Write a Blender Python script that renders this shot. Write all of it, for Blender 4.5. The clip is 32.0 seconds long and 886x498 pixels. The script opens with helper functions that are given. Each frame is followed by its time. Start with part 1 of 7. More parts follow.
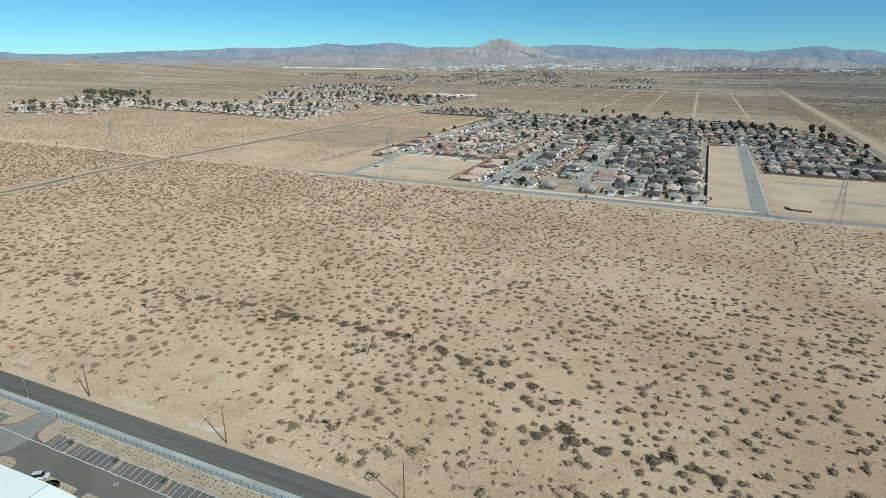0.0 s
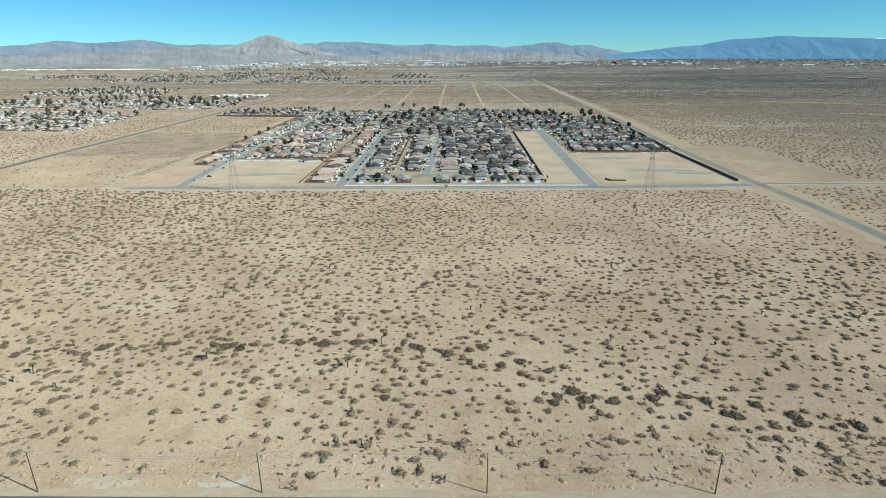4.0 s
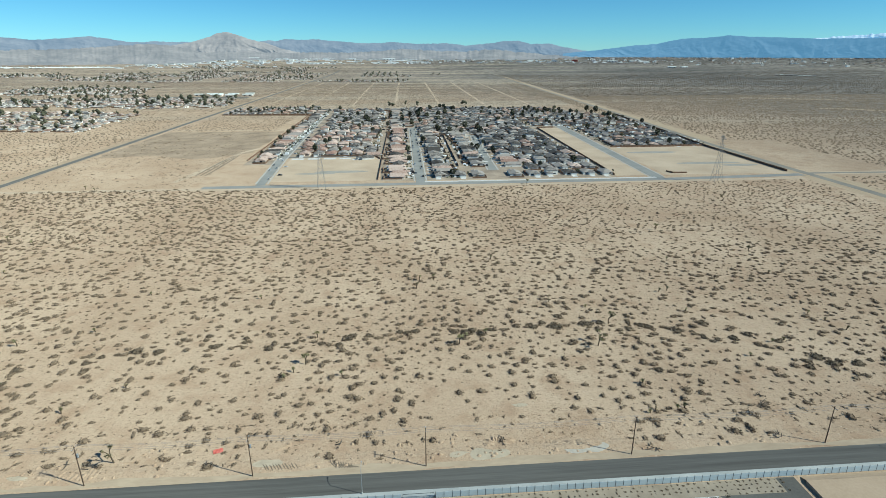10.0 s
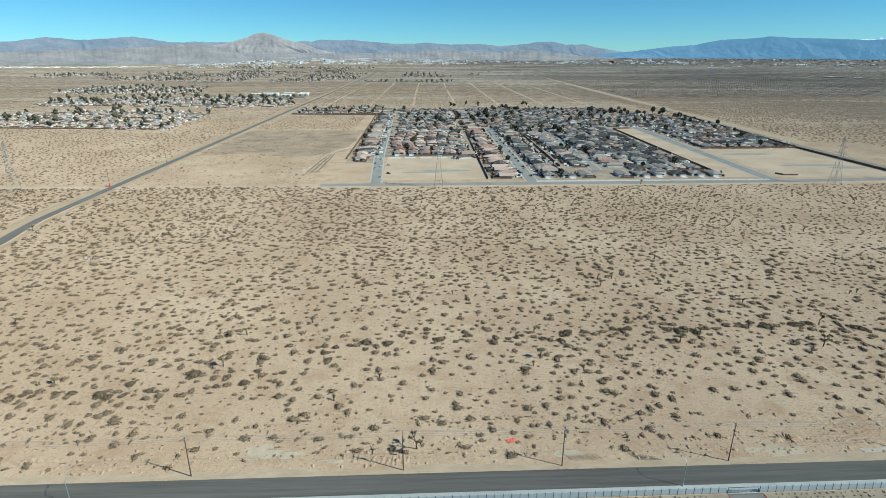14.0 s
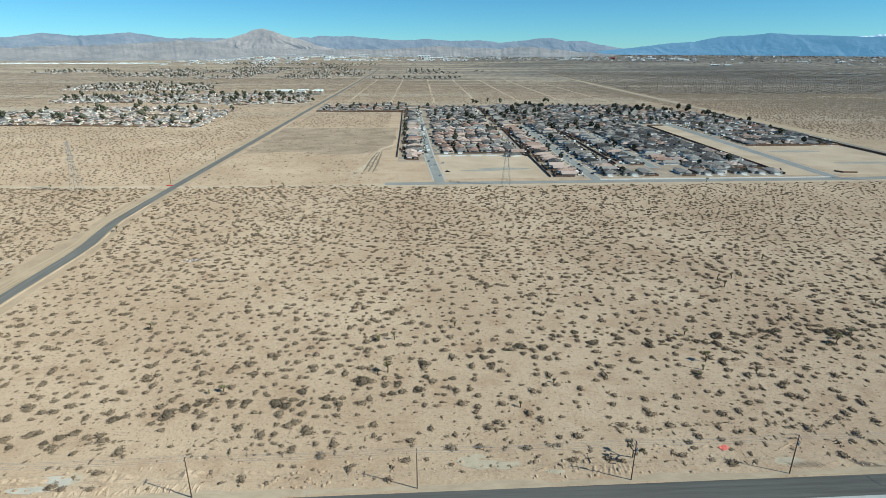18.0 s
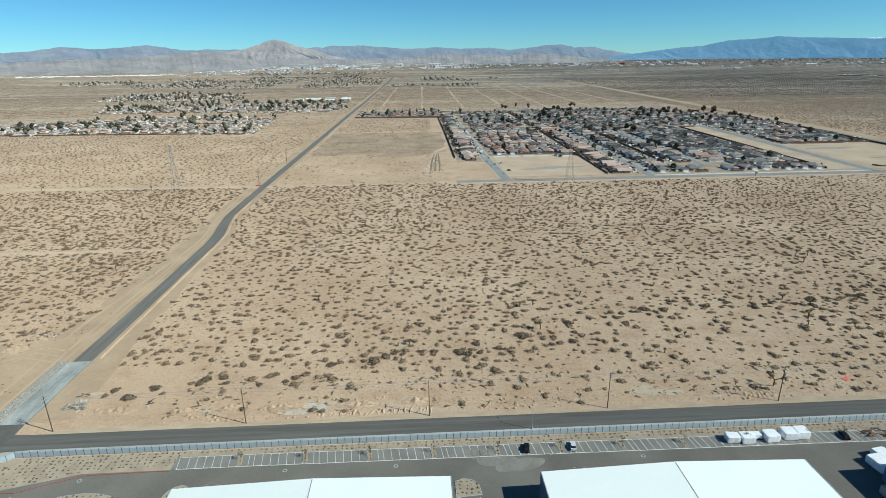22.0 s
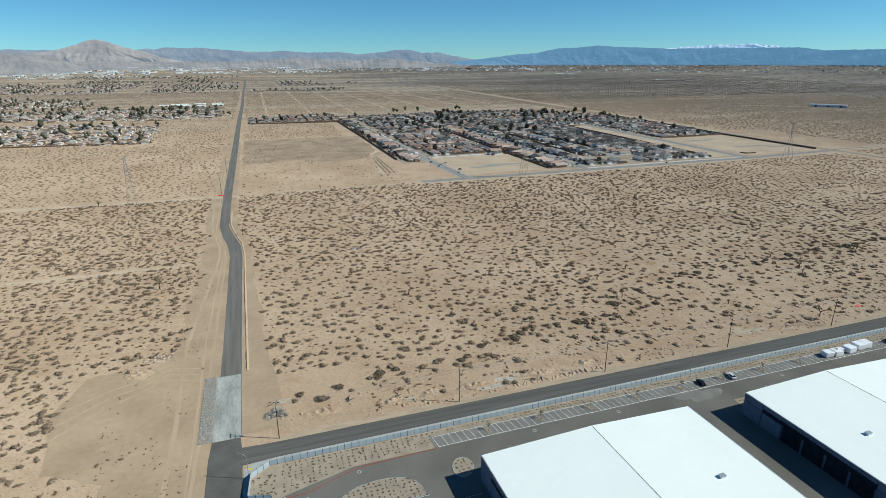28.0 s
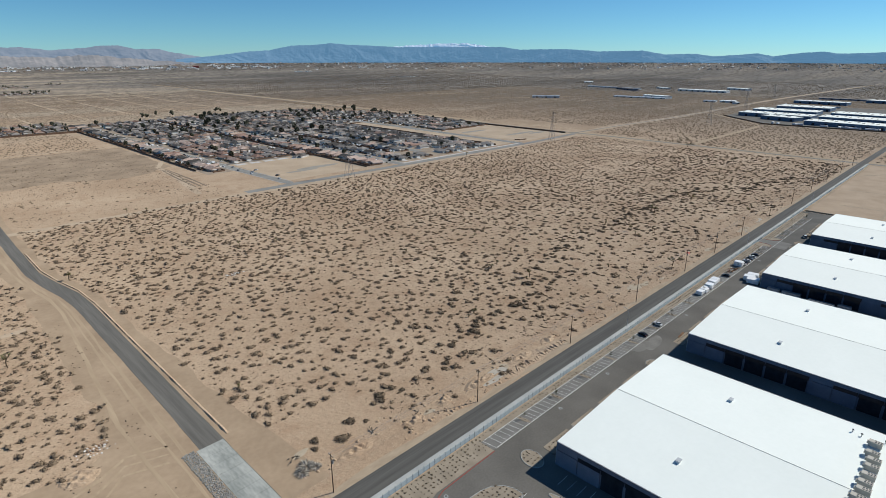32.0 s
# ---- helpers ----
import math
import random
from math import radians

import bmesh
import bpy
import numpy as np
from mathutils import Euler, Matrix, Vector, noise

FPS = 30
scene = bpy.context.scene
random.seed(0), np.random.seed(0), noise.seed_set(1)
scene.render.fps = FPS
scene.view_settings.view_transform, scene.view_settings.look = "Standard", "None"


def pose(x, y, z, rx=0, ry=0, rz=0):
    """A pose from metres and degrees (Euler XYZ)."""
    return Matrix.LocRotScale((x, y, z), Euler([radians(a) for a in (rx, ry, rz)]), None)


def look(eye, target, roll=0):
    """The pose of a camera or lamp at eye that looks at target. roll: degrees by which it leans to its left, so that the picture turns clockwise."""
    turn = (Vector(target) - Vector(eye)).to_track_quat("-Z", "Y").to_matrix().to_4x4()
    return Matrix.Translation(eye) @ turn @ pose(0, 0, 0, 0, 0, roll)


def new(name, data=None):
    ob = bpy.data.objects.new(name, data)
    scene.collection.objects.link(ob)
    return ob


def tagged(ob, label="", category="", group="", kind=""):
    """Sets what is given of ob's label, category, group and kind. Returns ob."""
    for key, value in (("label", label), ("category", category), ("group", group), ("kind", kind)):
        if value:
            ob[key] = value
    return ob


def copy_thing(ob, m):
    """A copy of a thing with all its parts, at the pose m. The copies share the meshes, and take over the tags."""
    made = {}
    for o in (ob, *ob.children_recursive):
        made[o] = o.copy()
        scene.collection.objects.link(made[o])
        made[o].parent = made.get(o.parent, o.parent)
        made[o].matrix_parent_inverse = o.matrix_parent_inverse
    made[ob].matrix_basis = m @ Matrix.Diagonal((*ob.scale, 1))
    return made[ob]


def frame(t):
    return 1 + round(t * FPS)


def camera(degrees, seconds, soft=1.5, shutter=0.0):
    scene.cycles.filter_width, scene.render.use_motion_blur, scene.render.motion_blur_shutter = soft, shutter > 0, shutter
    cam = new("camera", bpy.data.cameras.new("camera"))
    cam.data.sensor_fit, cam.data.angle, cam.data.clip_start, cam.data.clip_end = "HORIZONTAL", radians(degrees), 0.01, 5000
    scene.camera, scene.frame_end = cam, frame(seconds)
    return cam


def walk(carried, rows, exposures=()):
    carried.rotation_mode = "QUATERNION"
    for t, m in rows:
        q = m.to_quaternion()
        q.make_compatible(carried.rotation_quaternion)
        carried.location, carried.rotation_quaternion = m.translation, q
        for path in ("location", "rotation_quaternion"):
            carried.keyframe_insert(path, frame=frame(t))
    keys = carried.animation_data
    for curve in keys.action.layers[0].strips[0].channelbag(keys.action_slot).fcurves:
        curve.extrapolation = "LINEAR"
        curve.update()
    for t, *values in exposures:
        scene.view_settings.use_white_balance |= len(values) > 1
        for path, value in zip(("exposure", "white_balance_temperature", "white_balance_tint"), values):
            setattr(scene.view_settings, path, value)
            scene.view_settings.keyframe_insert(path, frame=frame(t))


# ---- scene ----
cam = camera(77.0, 32.0, soft=0.78)


def aim(x, y, z, head, pitch, roll):
    """A pose from a place, a heading clockwise from +y, a dip below the horizon and a roll, in degrees."""
    h, p = radians(head), radians(pitch)
    return look((x, y, z), (x + math.sin(h) * math.cos(p), y + math.cos(h) * math.cos(p), z - math.sin(p)), roll)


# seconds, x, y, z, heading, dip, roll
PATH = [
    (0, 573.08, -107.09, 122.80, -22.93, 19.11, 0.39),
    (0.5, 563.2, -112.3, 121.95, -11.5, 19.13, 0.24),
    (1, 553.65, -113.45, 121.79, -2.79, 19.19, 0.07),
    (1.5, 545.19, -110.75, 121.99, -2.33, 19.24, 0.13),
    (2, 536.38, -107.76, 122.22, -2.23, 19.22, 0.16),
    (2.5, 526.83, -108.20, 122.34, -2.23, 19.24, 0.15),
    (3, 517.67, -112.14, 122.44, -2.24, 19.26, 0.04),
    (3.5, 509.29, -117.97, 122.45, -1.92, 19.28, -0.06),
    (5.5, 475.84, -139.77, 122.12, 4.69, 19.65, -0.18),
    (6, 465.05, -142.73, 122.31, 4.68, 19.67, -0.00),
    (6.5, 453.90, -141.90, 122.39, 4.58, 19.64, 0.04),
    (7, 442.52, -140.55, 122.43, 4.62, 19.67, 0.02),
    (7.5, 431.17, -139.81, 122.68, 4.55, 19.65, 0.00),
    (8, 419.79, -139.20, 122.97, 4.53, 19.62, -0.06),
    (8.5, 408.25, -138.40, 123.21, 4.53, 19.60, -0.06),
    (9, 396.86, -137.44, 123.31, 4.51, 19.56, -0.08),
    (9.5, 385.12, -136.36, 123.22, 4.63, 19.54, -0.08),
    (10, 373.76, -135.23, 123.20, 4.64, 19.54, -0.07),
    (10.5, 362.46, -134.41, 123.29, 4.48, 19.53, -0.02),
    (11, 350.11, -133.78, 123.24, 2.51, 19.51, 0.12),
    (11.5, 338.69, -133.25, 123.00, 2.56, 19.51, 0.20),
    (12, 327.26, -132.75, 122.79, 2.57, 19.50, 0.21),
    (12.5, 315.81, -132.15, 122.67, 2.57, 19.49, 0.23),
    (13, 304.21, -131.94, 122.67, 2.54, 19.46, 0.20),
    (13.5, 293.35, -131.55, 122.52, 2.47, 19.48, 0.12),
    (14, 283.12, -133.31, 122.45, 2.41, 19.47, 0.05),
    (14.5, 273.34, -137.38, 122.45, 2.45, 19.43, -0.17),
    (16.5, 235.65, -143.43, 122.61, 2.84, 19.59, -0.10),
    (17, 228.11, -136.29, 122.94, 2.97, 19.76, 0.03),
    (17.5, 220.13, -128.95, 123.14, 3.16, 19.78, 0.16),
    (18, 212.03, -124.46, 122.99, 3.25, 19.81, 0.11),
    (18.5, 203.70, -123.89, 122.60, 3.28, 19.78, 0.00),
    (19, 195.63, -126.24, 122.18, 3.32, 19.73, -0.08),
    (19.5, 187.39, -130.87, 122.19, 3.24, 19.77, -0.15),
    (20, 178.92, -137.46, 122.31, 3.15, 19.76, -0.31),
    (20.5, 170.47, -144.75, 122.55, 3.15, 19.88, -0.28),
    (21, 161.65, -151.51, 123.02, 3.00, 19.98, -0.39),
    (21.5, 152.52, -158.03, 123.26, 2.87, 20.01, -0.57),
    (22, 144.03, -164.09, 123.18, 2.73, 19.08, -0.76),
    (22.5, 135.42, -171.67, 123.00, 3.61, 19.01, -0.80),
    (23, 125.71, -177.85, 122.82, 3.83, 18.93, -0.60),
    (23.5, 116.21, -180.85, 123.38, 3.71, 19.02, -0.58),
    (24, 105.58, -180.22, 123.94, 3.63, 19.10, -0.56),
    (24.5, 94.55, -177.30, 124.31, 3.54, 19.12, -0.47),
    (25, 83.02, -175.44, 124.36, 3.59, 19.17, -0.39),
    (25.5, 72.18, -175.11, 124.58, 4.45, 19.01, -0.48),
    (27.5, 26.62, -168.07, 124.69, 13.63, 18.71, -0.24),
    (28, 15.39, -165.42, 125.12, 18.87, 18.79, -0.16),
    (28.5, 4.55, -161.00, 125.30, 24.39, 18.82, -0.18),
    (29, -5.63, -156.00, 125.46, 28.47, 18.90, -0.16),
    (29.5, -15.71, -150.30, 125.79, 33.44, 18.92, -0.12),
    (30, -25.40, -144.38, 126.28, 35.96, 18.90, -0.10),
    (30.5, -34.82, -137.36, 126.38, 40.23, 18.95, -0.09),
    (31, -43.69, -129.72, 126.55, 41.95, 19.03, -0.14),
    (31.5, -52.35, -122.19, 126.82, 45.10, 19.04, -0.15),
    (32, -60.44, -113.66, 127.14, 45.30, 19.08, -0.02),
]
walk(cam, [(r[0], aim(*r[1:])) for r in PATH], exposures=[(0.0, 0.43, 6080, -3), (2.0, 0.62, 5970, -7), (9.0, 0.64, 5960, -7), (17.0, 0.61, 5960, -5), (20.0, 0.64, 5990, -6), (23.0, 0.51, 6160, -2), (25.0, 0.46, 6200, 0), (28.0, 0.48, 6200, 0), (30.0, 0.46, 6330, 3), (32.0, 0.42, 6450, 7)])

# ---------------------------------------------------------------- light
SUN_AZ, SUN_EL = 113.0, 38.0
world = bpy.data.worlds.new("desert_sky")
scene.world = world
world.use_nodes = True
wn = world.node_tree
sky = wn.nodes.new("ShaderNodeTexSky")
sky.sky_type, sky.sun_disc = "NISHITA", False
sky.sun_elevation, sky.sun_rotation = radians(SUN_EL), radians(SUN_AZ)
sky.altitude, sky.air_density, sky.dust_density, sky.ozone_density = 1200, 0.8, 0.0, 8.0
wn.nodes["Background"].inputs["Strength"].default_value = 0.082
tint = wn.nodes.new("ShaderNodeMix")
tint.data_type, tint.blend_type = "RGBA", "MULTIPLY"
tint.inputs["Factor"].default_value = 1.0
tint.inputs["B"].default_value = (0.61, 0.845, 0.835, 1)
wn.links.new(sky.outputs[0], tint.inputs["A"])
wn.links.new(tint.outputs["Result"], wn.nodes["Background"].inputs["Color"])
sun = new("sun", bpy.data.lights.new("sun", "SUN"))
sun.data.energy, sun.data.angle, sun.data.color = 3.72, radians(0.53), (1.0, 0.95, 0.87)
az, el = radians(SUN_AZ), radians(SUN_EL)
sun.matrix_world = look((400 * math.sin(az), 400 * math.cos(az), 400 * math.tan(el)), (0, 0, 0))


# ---------------------------------------------------------------- mesh helpers
class Shape:
    """Gathers faces for one mesh."""

    def __init__(self):
        self.v, self.f = [], []

    def face(self, *pts):
        n = len(self.v)
        self.v += [tuple(p) for p in pts]
        self.f.append(tuple(range(n, n + len(pts))))
        return self

    def box(self, x0, y0, z0, x1, y1, z1):
        n = len(self.v)
        self.v += [(x0, y0, z0), (x1, y0, z0), (x1, y1, z0), (x0, y1, z0), (x0, y0, z1), (x1, y0, z1), (x1, y1, z1), (x0, y1, z1)]
        for q in ((3, 2, 1, 0), (4, 5, 6, 7), (0, 1, 5, 4), (1, 2, 6, 5), (2, 3, 7, 6), (3, 0, 4, 7)):
            self.f.append(tuple(n + i for i in q))
        return self

    def bar(self, a, b, r, r2=None, sides=5):
        """A tapered bar from a to b."""
        a, b = Vector(a), Vector(b)
        w = (b - a).normalized()
        u = w.orthogonal().normalized()
        k = w.cross(u)
        r2 = r if r2 is None else r2
        n = len(self.v)
        for c, q in ((a, r), (b, r2)):
            for i in range(sides):
                t = 2 * math.pi * i / sides
                self.v.append(tuple(c + (u * math.cos(t) + k * math.sin(t)) * q))
        for i in range(sides):
            j = (i + 1) % sides
            self.f.append((n + i, n + j, n + sides + j, n + sides + i))
        self.f.append(tuple(n + sides + i for i in range(sides)))
        self.f.append(tuple(n + i for i in reversed(range(sides))))
        return self

    def prism(self, outline, z0, z1):
        """An upright block over an outline given counter-clockwise."""
        n, k = len(self.v), len(outline)
        self.v += [(x, y, z0) for x, y in outline] + [(x, y, z1) for x, y in outline]
        self.f.append(tuple(n + k + i for i in range(k)))
        self.f.append(tuple(n + i for i in reversed(range(k))))
        for i in range(k):
            j = (i + 1) % k
            self.f.append((n + i, n + j, n + k + j, n + k + i))
        return self

    def ribbon(self, left, right, z0, z1):
        """A strip of pavement between two lines of equal length, with thickness."""
        n, k = len(self.v), len(left)
        for z in (z1, z0):
            self.v += [(x, y, z) for x, y in left] + [(x, y, z) for x, y in right]
        for i in range(k - 1):
            self.f.append((n + i, n + k + i, n + k + i + 1, n + i + 1))
            self.f.append((n + i, n + i + 1, n + 2 * k + i + 1, n + 2 * k + i))
            self.f.append((n + k + i + 1, n + k + i, n + 3 * k + i, n + 3 * k + i + 1))
        return self

    def mesh(self, name):
        me = bpy.data.meshes.new(name)
        me.from_pydata(self.v, [], self.f)
        me.update()
        return me


def fast_mesh(name, verts, faces):
    """A mesh from arrays: verts (n, 3), faces (m, k)."""
    me = bpy.data.meshes.new(name)
    m, k = faces.shape
    me.vertices.add(len(verts))
    me.vertices.foreach_set("co", verts.astype(np.float32).ravel())
    me.loops.add(m * k)
    me.loops.foreach_set("vertex_index", faces.astype(np.int32).ravel())
    me.polygons.add(m)
    me.polygons.foreach_set("loop_start", np.arange(0, m * k, k, dtype=np.int32))
    me.update(calc_edges=True)
    return me


def part(name, shape, material, parent=None, label=""):
    me = shape.mesh(name) if isinstance(shape, Shape) else shape
    if not me.materials:
        me.materials.append(material)
    ob = new(name, me)
    ob.parent = parent
    if label:
        tagged(ob, label)
    return ob


def thing(name, x, y, z=0.0, rz=0.0, label="", category="", group="", kind=""):
    ob = new(name)
    ob.matrix_basis = pose(x, y, z, 0, 0, rz)
    return tagged(ob, label, category, group, kind)


def setting(name, shape, material, label, category):
    return tagged(part(name, shape, material), label, category, "", "structure")


# ---------------------------------------------------------------- materials
def mat(name, dark, light, scale=1.0, rough=0.9, bump=0.0, fine=None, metal=0.0, vary=0.0, space="Object", stretch=(1, 1, 1), island=0.0, contrast=0.25):
    """A two-tone surface: broad noise, finer grain, relief, and variation from piece to piece."""
    m = bpy.data.materials.new(name)
    m.use_nodes = True
    nt = m.node_tree
    b = nt.nodes["Principled BSDF"]
    if space == "World":
        co = nt.nodes.new("ShaderNodeNewGeometry").outputs["Position"]
    else:
        co = nt.nodes.new("ShaderNodeTexCoord").outputs["Object"]
    mp = nt.nodes.new("ShaderNodeMapping")
    mp.inputs["Scale"].default_value = stretch
    nt.links.new(co, mp.inputs["Vector"])
    n1 = nt.nodes.new("ShaderNodeTexNoise")
    n1.inputs["Scale"].default_value, n1.inputs["Detail"].default_value = scale, 5
    n2 = nt.nodes.new("ShaderNodeTexNoise")
    n2.inputs["Scale"].default_value, n2.inputs["Detail"].default_value = fine or scale * 9, 3
    add = nt.nodes.new("ShaderNodeMath")
    add.operation = "MULTIPLY_ADD"
    add.inputs[1].default_value = 0.45
    for n in (n1, n2):
        nt.links.new(mp.outputs[0], n.inputs["Vector"])
    nt.links.new(n2.outputs[0], add.inputs[0])
    nt.links.new(n1.outputs[0], add.inputs[2])
    last = add.outputs[0]
    if vary or island:
        rnd = nt.nodes.new("ShaderNodeNewGeometry").outputs["Random Per Island"] if island else nt.nodes.new("ShaderNodeObjectInfo").outputs["Random"]
        k = nt.nodes.new("ShaderNodeMath")
        k.operation = "MULTIPLY_ADD"
        k.inputs[1].default_value = vary or island
        nt.links.new(rnd, k.inputs[0])
        nt.links.new(last, k.inputs[2])
        k2 = nt.nodes.new("ShaderNodeMath")
        k2.operation = "SUBTRACT"
        k2.inputs[1].default_value = (vary or island) / 2
        nt.links.new(k.outputs[0], k2.inputs[0])
        last = k2.outputs[0]
    mr = nt.nodes.new("ShaderNodeMapRange")
    mr.inputs["From Min"].default_value, mr.inputs["From Max"].default_value = 0.725 - contrast, 0.725 + contrast
    nt.links.new(last, mr.inputs["Value"])
    mx = nt.nodes.new("ShaderNodeMix")
    mx.data_type = "RGBA"
    mx.inputs["A"].default_value, mx.inputs["B"].default_value = (*dark, 1), (*light, 1)
    nt.links.new(mr.outputs[0], mx.inputs["Factor"])
    nt.links.new(mx.outputs["Result"], b.inputs["Base Color"])
    b.inputs["Roughness"].default_value, b.inputs["Metallic"].default_value = rough, metal
    b.inputs["Specular IOR Level"].default_value = 0.18
    b.inputs["Diffuse Roughness"].default_value = 0.3 if rough > 0.85 else 0.0
    if bump:
        bp = nt.nodes.new("ShaderNodeBump")
        bp.inputs["Distance"].default_value, bp.inputs["Strength"].default_value = bump, 1.0
        nt.links.new(last, bp.inputs["Height"])
        nt.links.new(bp.outputs[0], b.inputs["Normal"])
    return m


asphalt_new = mat("asphalt_new", (0.082, 0.079, 0.073), (0.145, 0.141, 0.13), 0.45, 0.92, 0.01, 3.0, space="World", stretch=(0.03, 1, 1))
asphalt_old = mat("asphalt_old", (0.112, 0.106, 0.095), (0.19, 0.18, 0.162), 0.45, 0.92, 0.01, 2.0, space="World", stretch=(1, 0.04, 1))
asphalt_lot = mat("asphalt_lot", (0.124, 0.116, 0.103), (0.19, 0.178, 0.158), 0.05, 0.9, 0.01, 1.5, space="World")
walk_m = mat("worn_sidewalk", (0.36, 0.345, 0.315), (0.48, 0.46, 0.425), 0.3, 0.9, space="World")
street_m = mat("street_asphalt", (0.225, 0.222, 0.205), (0.31, 0.304, 0.282), 0.05, 0.9, 0.01, 1.5, space="World")
bay_m = mat("worn_bay_asphalt", (0.168, 0.164, 0.15), (0.238, 0.23, 0.212), 0.15, 0.92, 0.01, 2.0, space="World")
concrete = mat("concrete", (0.31, 0.325, 0.32), (0.44, 0.45, 0.435), 0.12, 0.85, 0.01, 2.0, space="World")
concrete_wet = mat("concrete_slab", (0.235, 0.25, 0.232), (0.47, 0.475, 0.44), 0.16, 0.8, 0.01, 1.2, space="World", stretch=(1, 0.3, 1), contrast=0.2)
sand_smooth = mat("smooth_sand", (0.31, 0.226, 0.15), (0.46, 0.346, 0.238), 0.05, 0.95, 0.08, 0.45, space="World", contrast=0.3)
graded = mat("graded_sand", (0.41, 0.312, 0.22), (0.55, 0.435, 0.315), 0.03, 0.95, 0.05, 0.6, space="World")
gravel = mat("decomposed_granite", (0.27, 0.225, 0.17), (0.39, 0.33, 0.255), 0.2, 0.95, 0.02, 6.0, space="World")
riprap = mat("riprap_stone", (0.2, 0.198, 0.185), (0.42, 0.41, 0.38), 1.5, 0.9, 0.1, 6.0, island=0.5)
line_paint = mat("line_paint", (0.6, 0.6, 0.58), (0.8, 0.8, 0.78), 0.8, 0.7)
red_paint = mat("red_curb_paint", (0.3, 0.06, 0.05), (0.42, 0.1, 0.08), 0.8, 0.7)
white_roof = mat("white_membrane", (0.74, 0.785, 0.755), (0.825, 0.865, 0.835), 0.05, 0.8, 0.0, 0.6, contrast=0.4)
seam_grey = mat("roof_seam", (0.2, 0.2, 0.2), (0.3, 0.3, 0.3), 1.0, 0.8)
panel_white = mat("painted_tilt_up", (0.5, 0.52, 0.55), (0.66, 0.67, 0.69), 0.15, 0.8, 0.0, 2.0, vary=0.15)
panel_blue = mat("slate_blue_panel", (0.10, 0.13, 0.18), (0.16, 0.19, 0.25), 0.2, 0.7, vary=0.1)
dark_glass = mat("dark_glazing", (0.012, 0.016, 0.022), (0.03, 0.036, 0.045), 0.4, 0.12)
steel_grey = mat("galvanised_steel", (0.38, 0.4, 0.42), (0.55, 0.57, 0.58), 1.2, 0.5, metal=0.6)
fence_panel_m = mat("fence_infill", (0.32, 0.385, 0.425), (0.46, 0.52, 0.55), 0.3, 0.6, vary=0.12)
fence_post_m = mat("fence_post_paint", (0.04, 0.045, 0.05), (0.08, 0.085, 0.09), 1.0, 0.5)
wood_pole = mat("weathered_pole_wood", (0.06, 0.04, 0.028), (0.13, 0.09, 0.06), 1.5, 0.9, 0.01, stretch=(4, 4, 0.4))
wire_m = mat("wire", (0.2, 0.2, 0.2), (0.3, 0.3, 0.3), 1.0, 0.6)
bush_m = mat("shrub_twigs", (0.16, 0.118, 0.08), (0.26, 0.193, 0.132), 0.6, 0.95, 0.06, 3.5, island=0.17, space="World", contrast=0.35)
bush_dark = mat("dark_shrub_twigs", (0.115, 0.087, 0.06), (0.19, 0.145, 0.1), 0.6, 0.95, 0.06, 3.5, island=0.17, contrast=0.35)
bark_m = mat("joshua_bark", (0.06, 0.045, 0.03), (0.16, 0.12, 0.08), 1.5, 0.95, 0.02)
spike_m = mat("joshua_spikes", (0.19, 0.168, 0.085), (0.38, 0.335, 0.19), 1.5, 0.8, island=0.4)
dead_m = mat("dead_wood", (0.02, 0.017, 0.014), (0.2, 0.17, 0.14), 1.2, 0.95, island=0.3)
leaf_m = mat("tree_leaves", (0.045, 0.047, 0.03), (0.125, 0.122, 0.08), 0.5, 0.9, island=0.4)
trunk_m = mat("tree_bark", (0.05, 0.035, 0.025), (0.12, 0.09, 0.06), 2.0, 0.95)
stucco_a = mat("warm_stucco", (0.36, 0.295, 0.235), (0.64, 0.56, 0.48), 0.2, 0.9, vary=0.6)
stucco_b = mat("pale_stucco", (0.38, 0.35, 0.32), (0.72, 0.7, 0.66), 0.2, 0.9, vary=0.6)
roof_a = mat("terracotta_tan_tiles", (0.28, 0.175, 0.135), (0.54, 0.42, 0.355), 0.5, 0.9, 0.04, 6.0, vary=0.6)
roof_b = mat("grey_shingles", (0.07, 0.063, 0.058), (0.33, 0.295, 0.265), 0.5, 0.9, 0.03, 6.0, vary=0.9)
garage_m = mat("garage_door_paint", (0.6, 0.58, 0.54), (0.75, 0.74, 0.72), 0.5, 0.6)
fence_brown = mat("brown_block_wall", (0.125, 0.075, 0.052), (0.22, 0.145, 0.1), 0.3, 0.9, 0.02, 3.0)
driveway_m = mat("driveway_concrete", (0.46, 0.44, 0.41), (0.66, 0.64, 0.61), 0.3, 0.9, space="World")
yard_m = mat("yard_dirt", (0.22, 0.176, 0.135), (0.44, 0.35, 0.265), 0.06, 0.95, 0.02, 0.5, space="World")
plastic_wrap = mat("white_shrink_wrap", (0.68, 0.7, 0.72), (0.84, 0.85, 0.86), 0.8, 0.35, 0.03, 3.0)
rust_m = mat("rusty_timber", (0.12, 0.055, 0.033), (0.3, 0.175, 0.1), 1.0, 0.9, island=0.4)
tyre_m = mat("tyre_rubber", (0.012, 0.012, 0.012), (0.025, 0.025, 0.025), 3.0, 0.85)
lattice_m = mat("lattice_steel", (0.25, 0.25, 0.25), (0.36, 0.36, 0.36), 0.3, 0.6, metal=0.3)
snowcap = (0.75, 0.78, 0.85)
